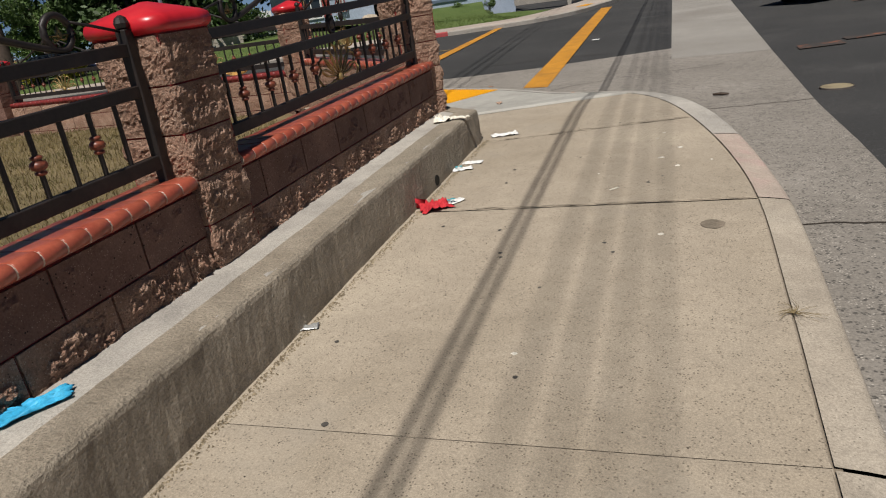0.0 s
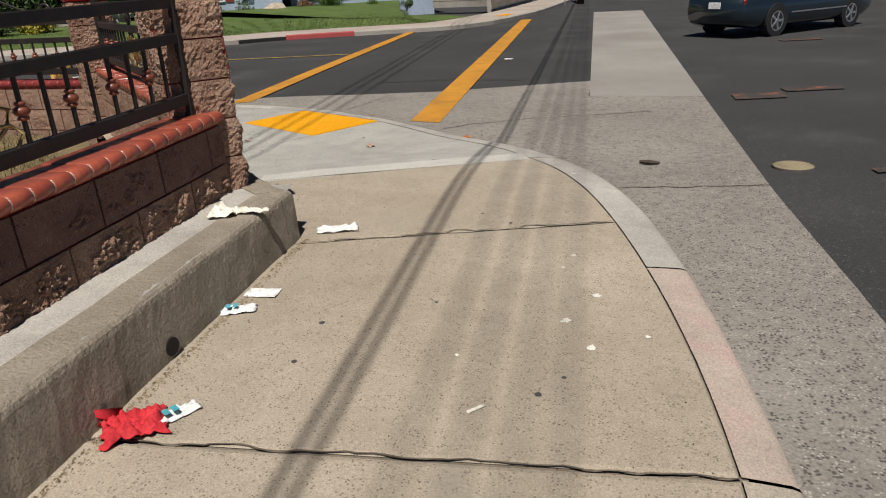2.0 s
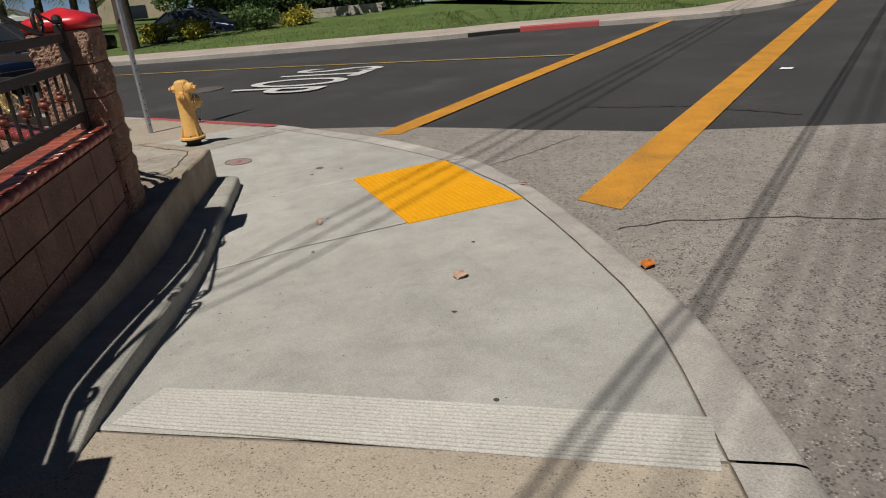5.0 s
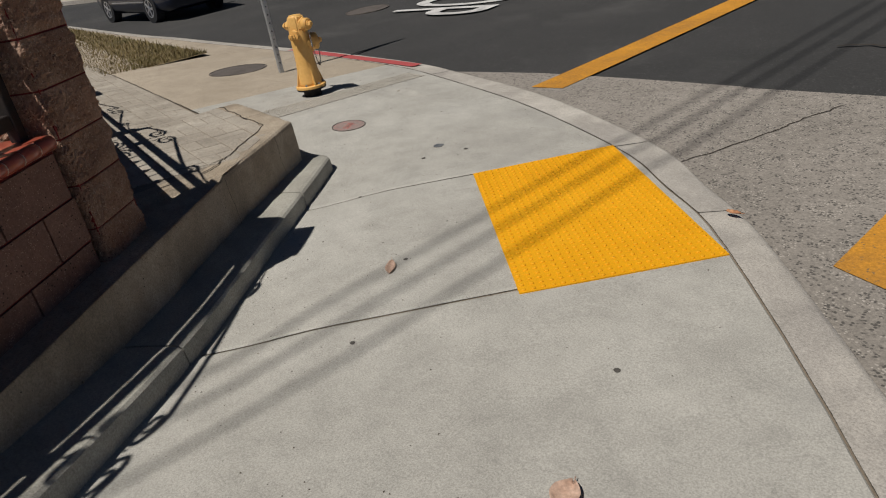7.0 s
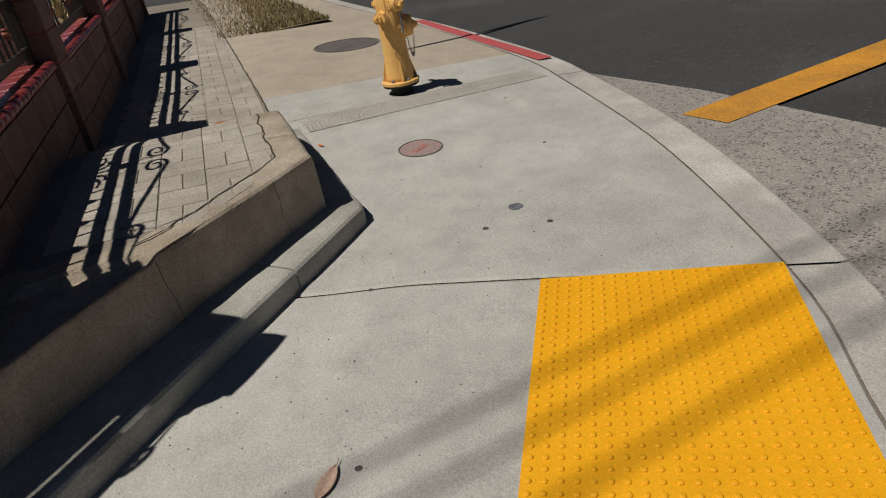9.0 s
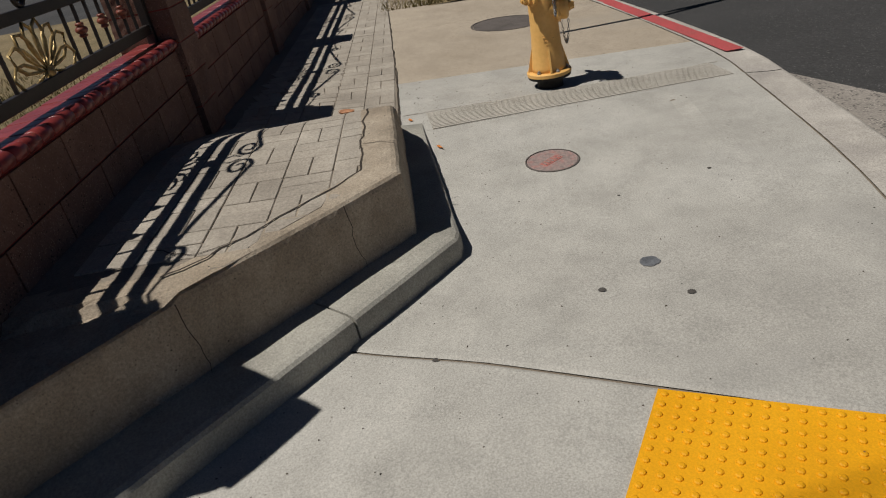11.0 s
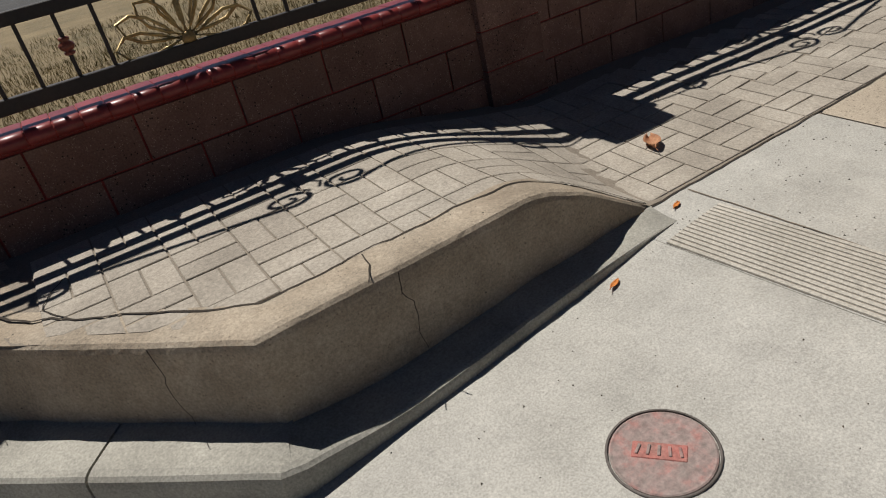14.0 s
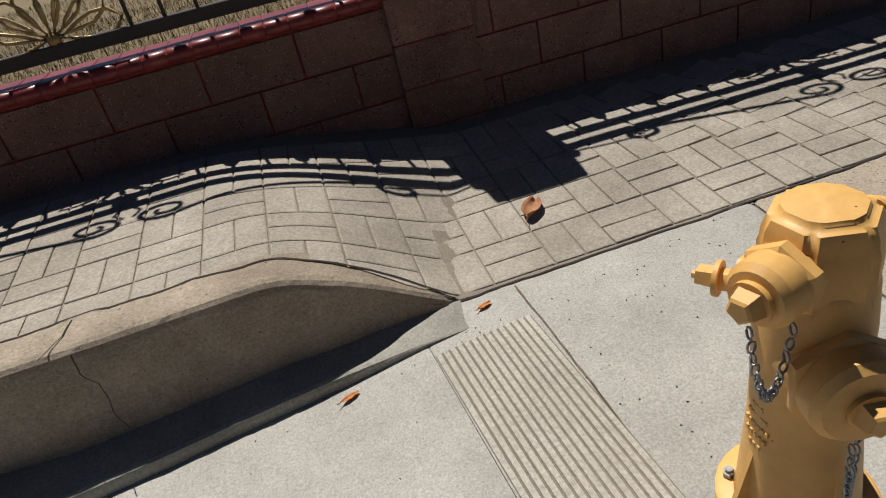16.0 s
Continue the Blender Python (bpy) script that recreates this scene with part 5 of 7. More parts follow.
crumpled("rubber_glove", "blue rubber glove lying on the low wall", "glove", -1.42, 2.00, bank_level(-1.4, 2.0) + 0.002, 0.24, 0.08, 0.028, 66, M_GLOVE, 8.8, n=18, freq=2.4, outline=0.3)
crumpled("foil_scrap", "small grey foil scrap by the wall's foot", "litter", -1.19, 3.08, on_walk(-1.19, 3.08), 0.09, 0.05, 0.02, 25, material("foil", (0.6, 0.6, 0.58), rough=0.35, metal=0.6), 9.1, n=10)
crumpled("paper_scrap", "thin pale paper strip on the pavement", "litter", -0.20, 4.95, on_walk(-0.2, 4.95), 0.07, 0.015, 0.006, 50, M_CREAM, 9.9, n=6)


def leaf(x, y, z, L, W, rot, mat, label, curl=0.3, seed=1.0, tilt=0):
    bm = bmesh.new()
    n = 12

    def f(u, v):
        w = W / 2 * math.sin(math.pi * min(1, max(0.0, u * 0.94 + 0.05))) ** 0.75
        return Vector((u * L - L / 2, v * w, 0.004 + curl * W * (v * v) * 0.7 + curl * L * 0.35 * (u - 0.5) ** 2 + 0.004 * noise.noise(Vector((u * 5 + seed, v * 3, seed)))))
    quad_sheet(bm, span(0, 1, n), span(-1, 1, 6), f)
    add_tube(bm, [(L / 2 - 0.004, 0, 0.006 + curl * L * 0.08), (L / 2 + L * 0.22, 0.004, 0.01)], 0.0016, 5)
    bmesh.ops.recalc_face_normals(bm, faces=bm.faces)
    bmesh.ops.solidify(bm, geom=list(bm.faces), thickness=0.0008)
    return tagged(part("dry_leaf", bm, mat, at=pose(x, y, z, tilt, 0, rot), smooth=True), label, "leaf", group="fallen leaves")


leaf(-7.66, 9.43, bank_level(-7.66, 9.43) + 0.002, 0.135, 0.075, 55, M_LEAFB, "curled brown dry leaf on the paving", 0.4, 1.1)
leaf(-2.33, 9.10, walk_level(-2.33, 9.10), 0.10, 0.085, 110, M_LEAFP, "pale brown dry leaf on grey concrete", 0.3, 2.1)
leaf(-3.94, 9.49, walk_level(-3.94, 9.49), 0.125, 0.05, 143, M_LEAFP, "narrow pale brown leaf on grey concrete", 0.2, 3.1)
leaf(-1.58, 9.83, road_level(-1.58, 9.83), 0.10, 0.08, 100, M_LEAFO, "orange-brown leaf in the gutter", 0.4, 4.1)
leaf(-7.33, 9.85, walk_level(-7.33, 9.85), 0.05, 0.02, 20, M_LEAFO, "small orange leaf scrap", 0.3, 5.1)
leaf(-6.86, 10.00, walk_level(-6.86, 10.0) + 0.002, 0.06, 0.02, 20, M_LEAFO, "small orange leaf scrap", 0.3, 6.1)
leaf(-3.05, 10.85, walk_level(-3.05, 10.85) + 0.003, 0.07, 0.035, 10, M_LEAFB, "small brown leaf on the kerb", 0.3, 7.1)

# trodden gum and grit
M_GUMD = material("dark_gum", (0.075, 0.068, 0.06), rough=0.8)
M_GUMW = material("white_spot", (0.72, 0.68, 0.60), rough=0.8)
M_STAIN = material("rusty_stain", (0.20, 0.165, 0.125), (0.13, 0.11, 0.085), (0.26, 0.21, 0.16), big=14, fine=80, rough=0.85)


def blot(name, label, x, y, r, mat, thick=0.0016, seed=1.0, ragged=0.22):
    z = walk_level(x, y)
    bm = bmesh.new()
    n = 14
    top = [bm.verts.new((x + r * (1 + ragged * noise.noise(Vector((math.cos(k * math.tau / n) * 2 + seed, math.sin(k * math.tau / n) * 2, seed)))) * math.cos(k * math.tau / n),
                         y + r * (1 + ragged * noise.noise(Vector((math.cos(k * math.tau / n) * 2, math.sin(k * math.tau / n) * 2 + seed, 3)))) * math.sin(k * math.tau / n),
                         walk_level(x + r * math.cos(k * math.tau / n), y + r * math.sin(k * math.tau / n)) + thick + 0.001)) for k in range(n)]
    c = bm.verts.new((x, y, z + thick * 1.5 + 0.001))
    for k in range(n):
        bm.faces.new((top[k], top[(k + 1) % n], c))
    return tagged(part(name, bm, mat), label, "spot")


for x, y, r in ((-0.11, 4.13, 0.018), (-0.05, 4.02, 0.016), (-0.435, 6.61, 0.017), (-0.62, 6.72, 0.013), (-0.70, 4.25, 0.019), (-0.60, 3.95, 0.020), (-0.58, 3.90, 0.016), (-1.05, 4.28, 0.017), (-0.30, 3.6, 0.014), (-0.92, 5.06, 0.018),
                (-0.55, 5.63, 0.014), (-0.95, 5.35, 0.02), (-0.02, 5.08, 0.02), (0.05, 5.2, 0.015), (-2.63, 9.62, 0.020), (-3.50, 9.05, 0.020), (-3.956, 9.585, 0.019), (-5.164, 10.475, 0.024), (-5.05, 10.75, 0.024), (-4.95, 9.86, 0.018), (-2.02, 8.66, 0.02),
                (-6.0, 11.2, 0.015), (-1.35, 8.05, 0.017), (-5.9, 10.75, 0.010), (-7.5, 11.5, 0.016), (-1.0, 3.0, 0.016), (-0.75, 2.5, 0.02), (-0.2, 2.9, 0.016)):
    blot("gum_spot", "small dark trodden gum spot", x, y, r * 0.62, M_GUMD, seed=x * 3 + y)
for x, y, r in ((0.144, 4.26, 0.020), (-0.225, 7.615, 0.022), (0.12, 5.42, 0.022), (0.0, 5.6, 0.026), (0.10, 5.85, 0.024), (0.32, 5.55, 0.014), (-0.05, 6.25, 0.016), (-0.08, 6.1, 0.012), (-0.25, 3.05, 0.016), (-0.35, 5.25, 0.012)):
    blot("white_spot", "small white paint or gum spot", x, y, r * 0.75, M_GUMW, seed=x * 5 + y, ragged=0.85)
blot("stain", "rough brown stain in the concrete", 0.38, 4.42, 0.062, M_STAIN, seed=2.2)
blot("survey_disc", "small round metal survey disc in grey concrete", -5.297, 10.689, 0.036, M_STEEL, 0.002, 4.4)

rng = np.random.default_rng(11)
M_GRIT = material("grit", (0.10, 0.085, 0.065), (0.06, 0.05, 0.04), (0.2, 0.16, 0.12), big=30, fine=60, vary=0.4, island=True)
verts, faces = [], []
for _ in range(1500):
    s = rng.uniform(1.0, 9.0)
    i, t = int(s * PER), (s * PER) % 1
    L, R = LINE_L[i].lerp(LINE_L[i + 1], t), LINE_R[i].lerp(LINE_R[i + 1], t)
    v = rng.uniform(0, 1) ** 1.6
    p = L.lerp(R, 0.01 + 0.97 * v)
    r = rng.uniform(0.0012, 0.0042)
    z = walk_level(p.x, p.y)
    k = len(verts)
    a = rng.uniform(0, 3)
    verts += [(p.x + r * 1.6 * math.cos(a), p.y + r * 1.6 * math.sin(a), z), (p.x + r * math.cos(a + 2), p.y + r * math.sin(a + 2), z), (p.x + r * math.cos(a + 4), p.y + r * math.sin(a + 4), z), (p.x, p.y, z + r * 1.2)]
    faces += [(k, k + 1, k + 3), (k + 1, k + 2, k + 3), (k + 2, k, k + 3)]
me = bpy.data.meshes.new("grit")
me.from_pydata(verts, [], faces)
me.materials.append(M_GRIT)
tagged(new("grit", me), "fine dark grit scattered on the pavement", "grit", kind="stuff")

# dirt line and moss at the foot of the first wall
verts, faces = [], []
for _ in range(2600):
    y = rng.uniform(0.5, 6.15)
    x = -1.12 - 0.0831 * (y - 2.0) + abs(rng.normal(0, 0.022)) + 0.012
    r = rng.uniform(0.002, 0.008)
    z = walk_level(x, y)
    k = len(verts)
    a = rng.uniform(0, 3)
    verts += [(x + r * math.cos(a), y + r * math.sin(a), z), (x + r * math.cos(a + 2), y + r * math.sin(a + 2), z), (x + r * math.cos(a + 4), y + r * math.sin(a + 4), z), (x, y, z + r)]
    faces += [(k, k + 1, k + 3), (k + 1, k + 2, k + 3), (k + 2, k, k + 3)]
me = bpy.data.meshes.new("dirt")
me.from_pydata(verts, [], faces)
me.materials.append(material("dirt", (0.26, 0.21, 0.14), (0.18, 0.14, 0.09), (0.36, 0.3, 0.21), big=30, fine=60, vary=0.3, island=True))
tagged(new("dirt", me), "loose dirt along the foot of the low wall", "dirt", kind="stuff")

# drain hole
bm = bmesh.new()
dy = 4.97
dx = -1.13 - 0.0831 * (dy - 2.0) * 1.0 + 0.012
add_lathe(bm, [(0.036, 0.0), (0.036, 0.006), (0.030, 0.0065)], 18, Matrix.Translation((dx - 0.112 + 0.10, dy, walk_level(dx, dy) + 0.05)) @ Matrix.Rotation(math.pi / 2, 4, 'Y'))
tagged(part("drain_pipe", bm, M_HYDB), "dark round drain pipe end in the low wall", "drain")

# weed in the kerb joint
bm = bmesh.new()
rngp = random.Random(4)
wx, wy = 0.71, 3.52
for k in range(26):
    t = rngp.uniform(0, math.tau)
    L = rngp.uniform(0.04, 0.13)
    z = walk_level(wx, wy)
    pts = [(wx, wy, z + 0.004), (wx + 0.4 * L * math.cos(t), wy + 0.4 * L * math.sin(t), z + 0.018), (wx + L * math.cos(t + 0.3), wy + L * math.sin(t + 0.3), z + 0.012)]
    add_tube(bm, pts, [0.0013, 0.001, 0.0005], 4)
tagged(part("weed", bm, material("dry_weed", (0.22, 0.17, 0.09), rough=0.8)), "dry wiry weed growing in the kerb joint", "weed")

# ---------------------------------------------------------------- overhead cables (their shadows cross the pavement)
M_CABLE = material("black_cable", (0.02, 0.02, 0.02), rough=0.6)


def cable(shadow_x, height, r, sag=0.25, lean=-0.104, name="overhead_cable"):
    """A cable whose shadow runs along the first street through (shadow_x, 3.9)."""
    bm = bmesh.new()
    pts = []
    k = height / SUN_DIR.z
    for i in range(25):
        y = -40 + 95 * i / 24
        x = shadow_x + lean * (y - 3.9)
        s = sag * (1 - ((i - 12) / 12) ** 2)
        pts.append((x + SUN_DIR.x * k, y + SUN_DIR.y * k, 0.4 + height - s))
    add_tube(bm, pts, r, 6)
    return tagged(part(name, bm, M_CABLE), "black overhead cable high above the street", "cable", group="overhead cables")


cable(-0.615, 6.2, 0.014)
cable(-0.55, 6.3, 0.013)
for sx in (-0.30, -0.13, 0.03, 0.17):
    cable(sx, 14.0, 0.011, 0.5)
for sx, h in ((-2.62, 9.0), (-2.86, 9.0), (-3.06, 9.2)):
    cable(sx, h + 2, 0.014, 0.4, -0.16)

# ---------------------------------------------------------------- far side of the second street
FK = [(-60, 3.5), (-45, 8.5), (-30, 14.8), (-20.1, 18.9), (-13.8, 22.3), (-11.9, 23.9), (-9.6, 25.0), (-7.2, 26.0), (-6.0, 27.6), (-5.4, 31), (-5.2, 40), (-6.5, 80)]
FL = catmull(FK, 8)
FN = []
for i, p in enumerate(FL):
    d = (FL[min(i + 1, len(FL) - 1)] - FL[max(i - 1, 0)]).normalized()
    FN.append(Vector((-d.y, d.x)))
M_FARWALK = material("far_pavement", (0.40, 0.34, 0.29), (0.34, 0.28, 0.235), big=0.6, fine=30, bump=0.2)
M_FARKERB = material("far_kerb", (0.36, 0.33, 0.29), (0.28, 0.255, 0.22), big=0.8, fine=30, bump=0.2)


def far_strip(name, rows, mat, label, category, i0=0, i1=None):
    """A strip along the far kerb; rows of (offset, height)."""
    i1 = len(FL) - 1 if i1 is None else i1
    bm = bmesh.new()
    quad_sheet(bm, range(i0, i1 + 1), range(len(rows)), lambda i, j: Vector((*(FL[i] + FN[i] * rows[j][0]), rows[j][1] + 0.0)))
    bmesh.ops.recalc_face_normals(bm, faces=bm.faces)
    if sum(f.normal.z for f in bm.faces) < 0:
        bmesh.ops.reverse_faces(bm, faces=bm.faces)
    return tagged(part(name, bm, mat), label, category, kind="structure")


far_strip("far_kerb", [(0, 0.15), (0.0, 0.31), (0.03, 0.33), (0.16, 0.335)], M_FARKERB, "weathered concrete kerb across the street", "kerb")
far_strip("far_kerb_red", [(-0.006, 0.19), (-0.006, 0.315), (0.03, 0.336), (0.165, 0.341)], M_REDP, "red painted stretch of kerb across the street", "kerb", 41, 48)
far_strip("far_drain_opening", [(-0.008, 0.195), (-0.008, 0.30)], M_HYDB, "dark storm drain opening in the kerb", "drain", 35, 41)
far_strip("far_pavement", [(0.16, 0.332), (1.9, 0.37)], M_FARWALK, "tan pavement across the street", "pavement")
far_strip("far_lawn", [(1.9, 0.375), (3.2, 0.46), (8, 0.60), (13, 0.95), (30, 1.1), (60, 1.3)], M_GREEN, "green sloping front lawn across the street", "lawn", 0, 72)


def lawn_region(rng, n):
    t = rng.uniform(20, 64, n)
    i = t.astype(int)
    f = t - i
    P = np.array([tuple(p) for p in FL])
    N = np.array([tuple(q) for q in FN])
    p = P[i] * (1 - f)[:, None] + P[i + 1] * f[:, None]
    o = 1.95 + 7.5 * rng.uniform(0, 1, n) ** 1.3
    return p + N[i] * o[:, None]


def lawn_level(x, y):
    p = Vector((x, y))
    d = min((q - p).length for q in FL[16:70])
    return 0.375 + 0.085 * min(1.0, max(0, d - 1.9) / 1.3) + 0.14 * max(0, min(1.0, (d - 3.2) / 4.8))


blades("lawn_grass", "short green grass blades of the far lawn", 16000, lawn_region, lawn_level, M_BLADEG, 0.03, 0.07, 0.014, 8)

M_HOUSE = material("grey_blue_stucco", (0.36, 0.43, 0.53), (0.32, 0.39, 0.49), (0.40, 0.47, 0.57), big=1.2, fine=25, bump=0.3, bump_scale=40)
M_WHITE = material("white_paint", (0.78, 0.78, 0.76), (0.72, 0.72, 0.70), big=2, fine=30, rough=0.6)
M_SHUT = material("red_brown_shutter", (0.33, 0.06, 0.045), (0.28, 0.05, 0.04), big=4, fine=30, rough=0.6)
M_ROOFG = material("grey_shingle", (0.15, 0.14, 0.13), (0.11, 0.105, 0.10), big=2, fine=12, bump=0.5, bump_scale=12)
M_ROOFT = material("brown_tile_roof", (0.24, 0.13, 0.09), (0.18, 0.10, 0.07), big=2, fine=9, bump=0.5, bump_scale=10)
M_STUCCO = material("beige_stucco", (0.50, 0.42, 0.30), (0.45, 0.375, 0.27), big=1.2, fine=20, bump=0.2)
M_CMU = material("grey_tan_block", (0.40, 0.36, 0.30), (0.33, 0.295, 0.245), (0.46, 0.42, 0.36), big=1.5, fine=20, bump=0.4, bump_scale=30, vary=0.07)
M_GLASS = bpy.data.materials.new("window_glass")
M_GLASS.use_nodes = True
gb = M_GLASS.node_tree.nodes["Principled BSDF"]
gb.inputs["Base Color"].default_value, gb.inputs["Roughness"].default_value = (0.02, 0.025, 0.03, 1), 0.06

# grey-blue house; local x along its front, local -y towards the street
hm = Matrix.Translation((-22.1, 32.0, 0.35)) @ Matrix.Rotation(math.atan2(5.84, 10.7), 4, 'Z')
house = thing("house", "single-storey grey-blue stucco house with white trim and red shutters", "house", at=hm)
bm = bmesh.new()
add_box(bm, 0, 5.2, 0, 8, -0.4, 3.0)
add_box(bm, 5.2, 12.8, 0.9, 8, -0.4, 3.0)
part("wall", bm, M_HOUSE, house)
bm = bmesh.new()
for x0, x1, y0 in ((-0.5, 5.6, -0.5), (5.0, 13.2, 0.35)):
    v = [bm.verts.new(p) for p in ((x0, y0, 2.95), (x1, y0, 2.95), (x1, 8.5, 2.95), (x0, 8.5, 2.95), (x0 + 1.5, 4.2, 4.6), (x1 - 1.5, 4.2, 4.6))]
    for q in ((0, 1, 5, 4), (1, 2, 5), (2, 3, 4, 5), (3, 0, 4), (3, 2, 1, 0)):
        bm.faces.new([v[i] for i in q])
part("roof", bm, M_ROOFG, house, "grey shingle hip roof")
for x0, x1, y0 in ((-0.55, 5.65, -0.54), (5.65, 13.2, 0.31)):
    bm = bmesh.new()
    add_box(bm, x0, x1, y0, y0 + 0.04, 2.80, 3.0)
    part("fascia", bm, M_WHITE, house, "white fascia board")


def house_window(x0, x1, y, z0, z1, shutters):
    bm = bmesh.new()
    t = 0.07
    for a, b, c, d in ((x0, x1, z0, z0 + t), (x0, x1, z1 - t, z1), (x0, x0 + t, z0 + t, z1 - t), (x1 - t, x1, z0 + t, z1 - t), ((x0 + x1) / 2 - 0.025, (x0 + x1) / 2 + 0.025, z0 + t, z1 - t)):
        add_box(bm, a, b, y - 0.07, y - 0.002, c, d)
    w = part("window", bm, M_WHITE, house, "white framed window")
    bm = bmesh.new()
    add_box(bm, x0 + t, x1 - t, y - 0.03, y - 0.004, z0 + t, z1 - t)
    part("pane", bm, M_GLASS, w, "dark reflecting glass")
    if shutters:
        for a in (x0 - 0.42, x1 + 0.04):
            bm = bmesh.new()
            add_box(bm, a, a + 0.38, y - 0.05, y - 0.002, z0, z1)
            for k in range(10):
                z = z0 + 0.08 + (z1 - z0 - 0.16) * k / 9
                add_box(bm, a + 0.05, a + 0.33, y - 0.062, y - 0.05, z - 0.03, z + 0.01)
            part("shutter", bm, M_SHUT, house, "red-brown louvred shutter")


house_window(1.45, 2.55, 0, 1.0, 2.2, True)
house_window(6.2, 7.2, 0.9, 1.2, 2.2, False)
house_window(8.9, 9.9, 0.9, 1.5, 2.2, False)
house_window(11.4, 12.3, 0.9, 1.5, 2.2, True)
bm = bmesh.new()
add_box(bm, 5.22, 5.6, 0.84, 0.895, 0.1, 2.15)
part("door", bm, M_HYDB, house, "dark front door")
bm = bmesh.new()
add_box(bm, 4.4, 5.9, -0.6, 0.85, -0.3, 0.12)
part("porch_step", bm, M_FARWALK, house)
bm = bmesh.new()
add_box(bm, 6.0, 10.2, 0.83, 0.895, 0.86, 1.0)
part("trim_band", bm, material("dark_blue_trim", (0.12, 0.16, 0.22), rough=0.7), house, "dark trim band under the windows")

# white picket gate beside the house
gate = thing("picket_gate", "white board gate beside the grey-blue house", "gate", at=hm @ Matrix.Translation((-1.35, 0.0, 0.0)))
for k in range(9):
    bm = bmesh.new()
    add_box(bm, k * 0.145, k * 0.145 + 0.13, 0, 0.03, -0.1, 1.75 + 0.04 * (k % 2), bevel=0.006)
    part("board", bm, M_WHITE, gate)
# flag on the house
bm = bmesh.new()
add_tube(bm, [(3.3, 0, 1.3), (3.62, -0.55, 2.35)], 0.015, 6)
pole2 = part("flag", bm, M_WHITE, at=hm)
tagged(pole2, "small striped flag on a slanting white staff at the house", "flag")
for k in range(7):
    bm = bmesh.new()
    quad_sheet(bm, span(0, 1, 8), (0, 1), lambda u, v, k=k: Vector((3.60 - 0.30 * u * 0.4 + 0.05 * math.sin(6 * u + k * 0.4) + 0.075 * (k + v) - 0.25, -0.50 + 0.32 * u, 2.30 - 1.15 * u)))
    part("stripe", bm, M_SHUT if k % 2 == 0 else M_WHITE, pole2)


def cmu_wall(name, label, a, b, z0, h, t=0.2):
    """A low wall of grey blocks, each block a part."""
    a, b = Vector(a), Vector(b)
    L = (b - a).length
    ang = math.atan2((b - a).y, (b - a).x)
    root = thing(name, label, "wall", at=Matrix.Translation((a.x, a.y, z0)) @ Matrix.Rotation(ang, 4, 'Z'))
    bm = bmesh.new()
    add_box(bm, -0.19, 0.19, -t / 2, t / 2, 0.008, 0.192, bevel=0.006)
    me = mesh_from(bm, "block", M_CMU)
    for c in range(int(h / 0.2)):
        for k in range(int(L / 0.4)):
            ob = new("block", me)
            ob.matrix_basis = pose(0.2 + 0.4 * k + (0.2 if c % 2 else 0), 0, 0.2 * c)
            ob.parent = root
    bm = bmesh.new()
    add_box(bm, 0.0, int(L / 0.4) * 0.4, -t / 2 + 0.015, t / 2 - 0.015, -0.3, h)
    part("mortar", bm, M_FARKERB, root)
    return root


cmu_wall("garden_wall", "tan block wall beside the house across the street", (-11.0, 38.0), (-7.4, 37.0), 0.8, 1.8)
cmu_wall("garden_wall", "tan block side wall along the far pavement", (-7.3, 34.5), (-7.9, 48.0), 0.45, 1.8)
cmu_wall("low_wall", "low grey block wall at the edge of the far lawn", (-26.5, 26.4), (-22.5, 29.8), 0.35, 0.8)

# far yellow tactile plate and wooden utility post
bm = bmesh.new()
quad_sheet(bm, (0, 1), (0, 1), lambda u, v: Vector((-6.70 + 0.95 * u, 30.9 + 1.5 * v, 0.347)))
bmesh.ops.recalc_face_normals(bm, faces=bm.faces)
if sum(f.normal.z for f in bm.faces) < 0:
    bmesh.ops.reverse_faces(bm, faces=bm.faces)
tagged(part("tactile_plate", bm, M_PAD), "yellow tactile plate on the far corner", "tactile paving")
M_WOODP = material("dark_creosoted_wood", (0.07, 0.045, 0.03), (0.05, 0.03, 0.02), big=6, fine=30, rough=0.85)
bm = bmesh.new()
add_lathe(bm, [(0.20, 0.0), (0.19, 1.0), (0.16, 9.5)], 16)
tagged(part("utility_pole", bm, M_WOODP, at=pose(-4.35, 43.5, 0.15), smooth=True), "dark wooden utility pole on the far pavement", "pole")
bm = bmesh.new()
add_lathe(bm, [(0.03, 0.0), (0.03, 2.8)], 10)
tagged(part("sign_post", bm, M_GALV, at=pose(-5.0, 42.0, 0.15)), "thin grey steel sign post on the far pavement", "pole")

# ---------------------------------------------------------------- plants
M_LEAFD = material("dark_foliage", (0.05, 0.085, 0.025), (0.03, 0.055, 0.016), (0.085, 0.13, 0.04), big=1.0, fine=10, rough=0.55, bump=0, vary=0.35, island=True)
M_LEAFM = material("mid_foliage", (0.08, 0.13, 0.035), (0.055, 0.095, 0.025), (0.12, 0.18, 0.05), big=1.0, fine=10, rough=0.55, bump=0, vary=0.35, island=True)
M_LEAFY = material("yellow_flower_foliage", (0.30, 0.26, 0.03), (0.12, 0.15, 0.03), (0.55, 0.42, 0.03), big=3.0, fine=10, rough=0.6, bump=0, vary=0.4, island=True)
M_LEAFR = material("reddish_foliage", (0.16, 0.09, 0.045), (0.11, 0.06, 0.03), big=2, fine=10, rough=0.6, bump=0, vary=0.3, island=True)
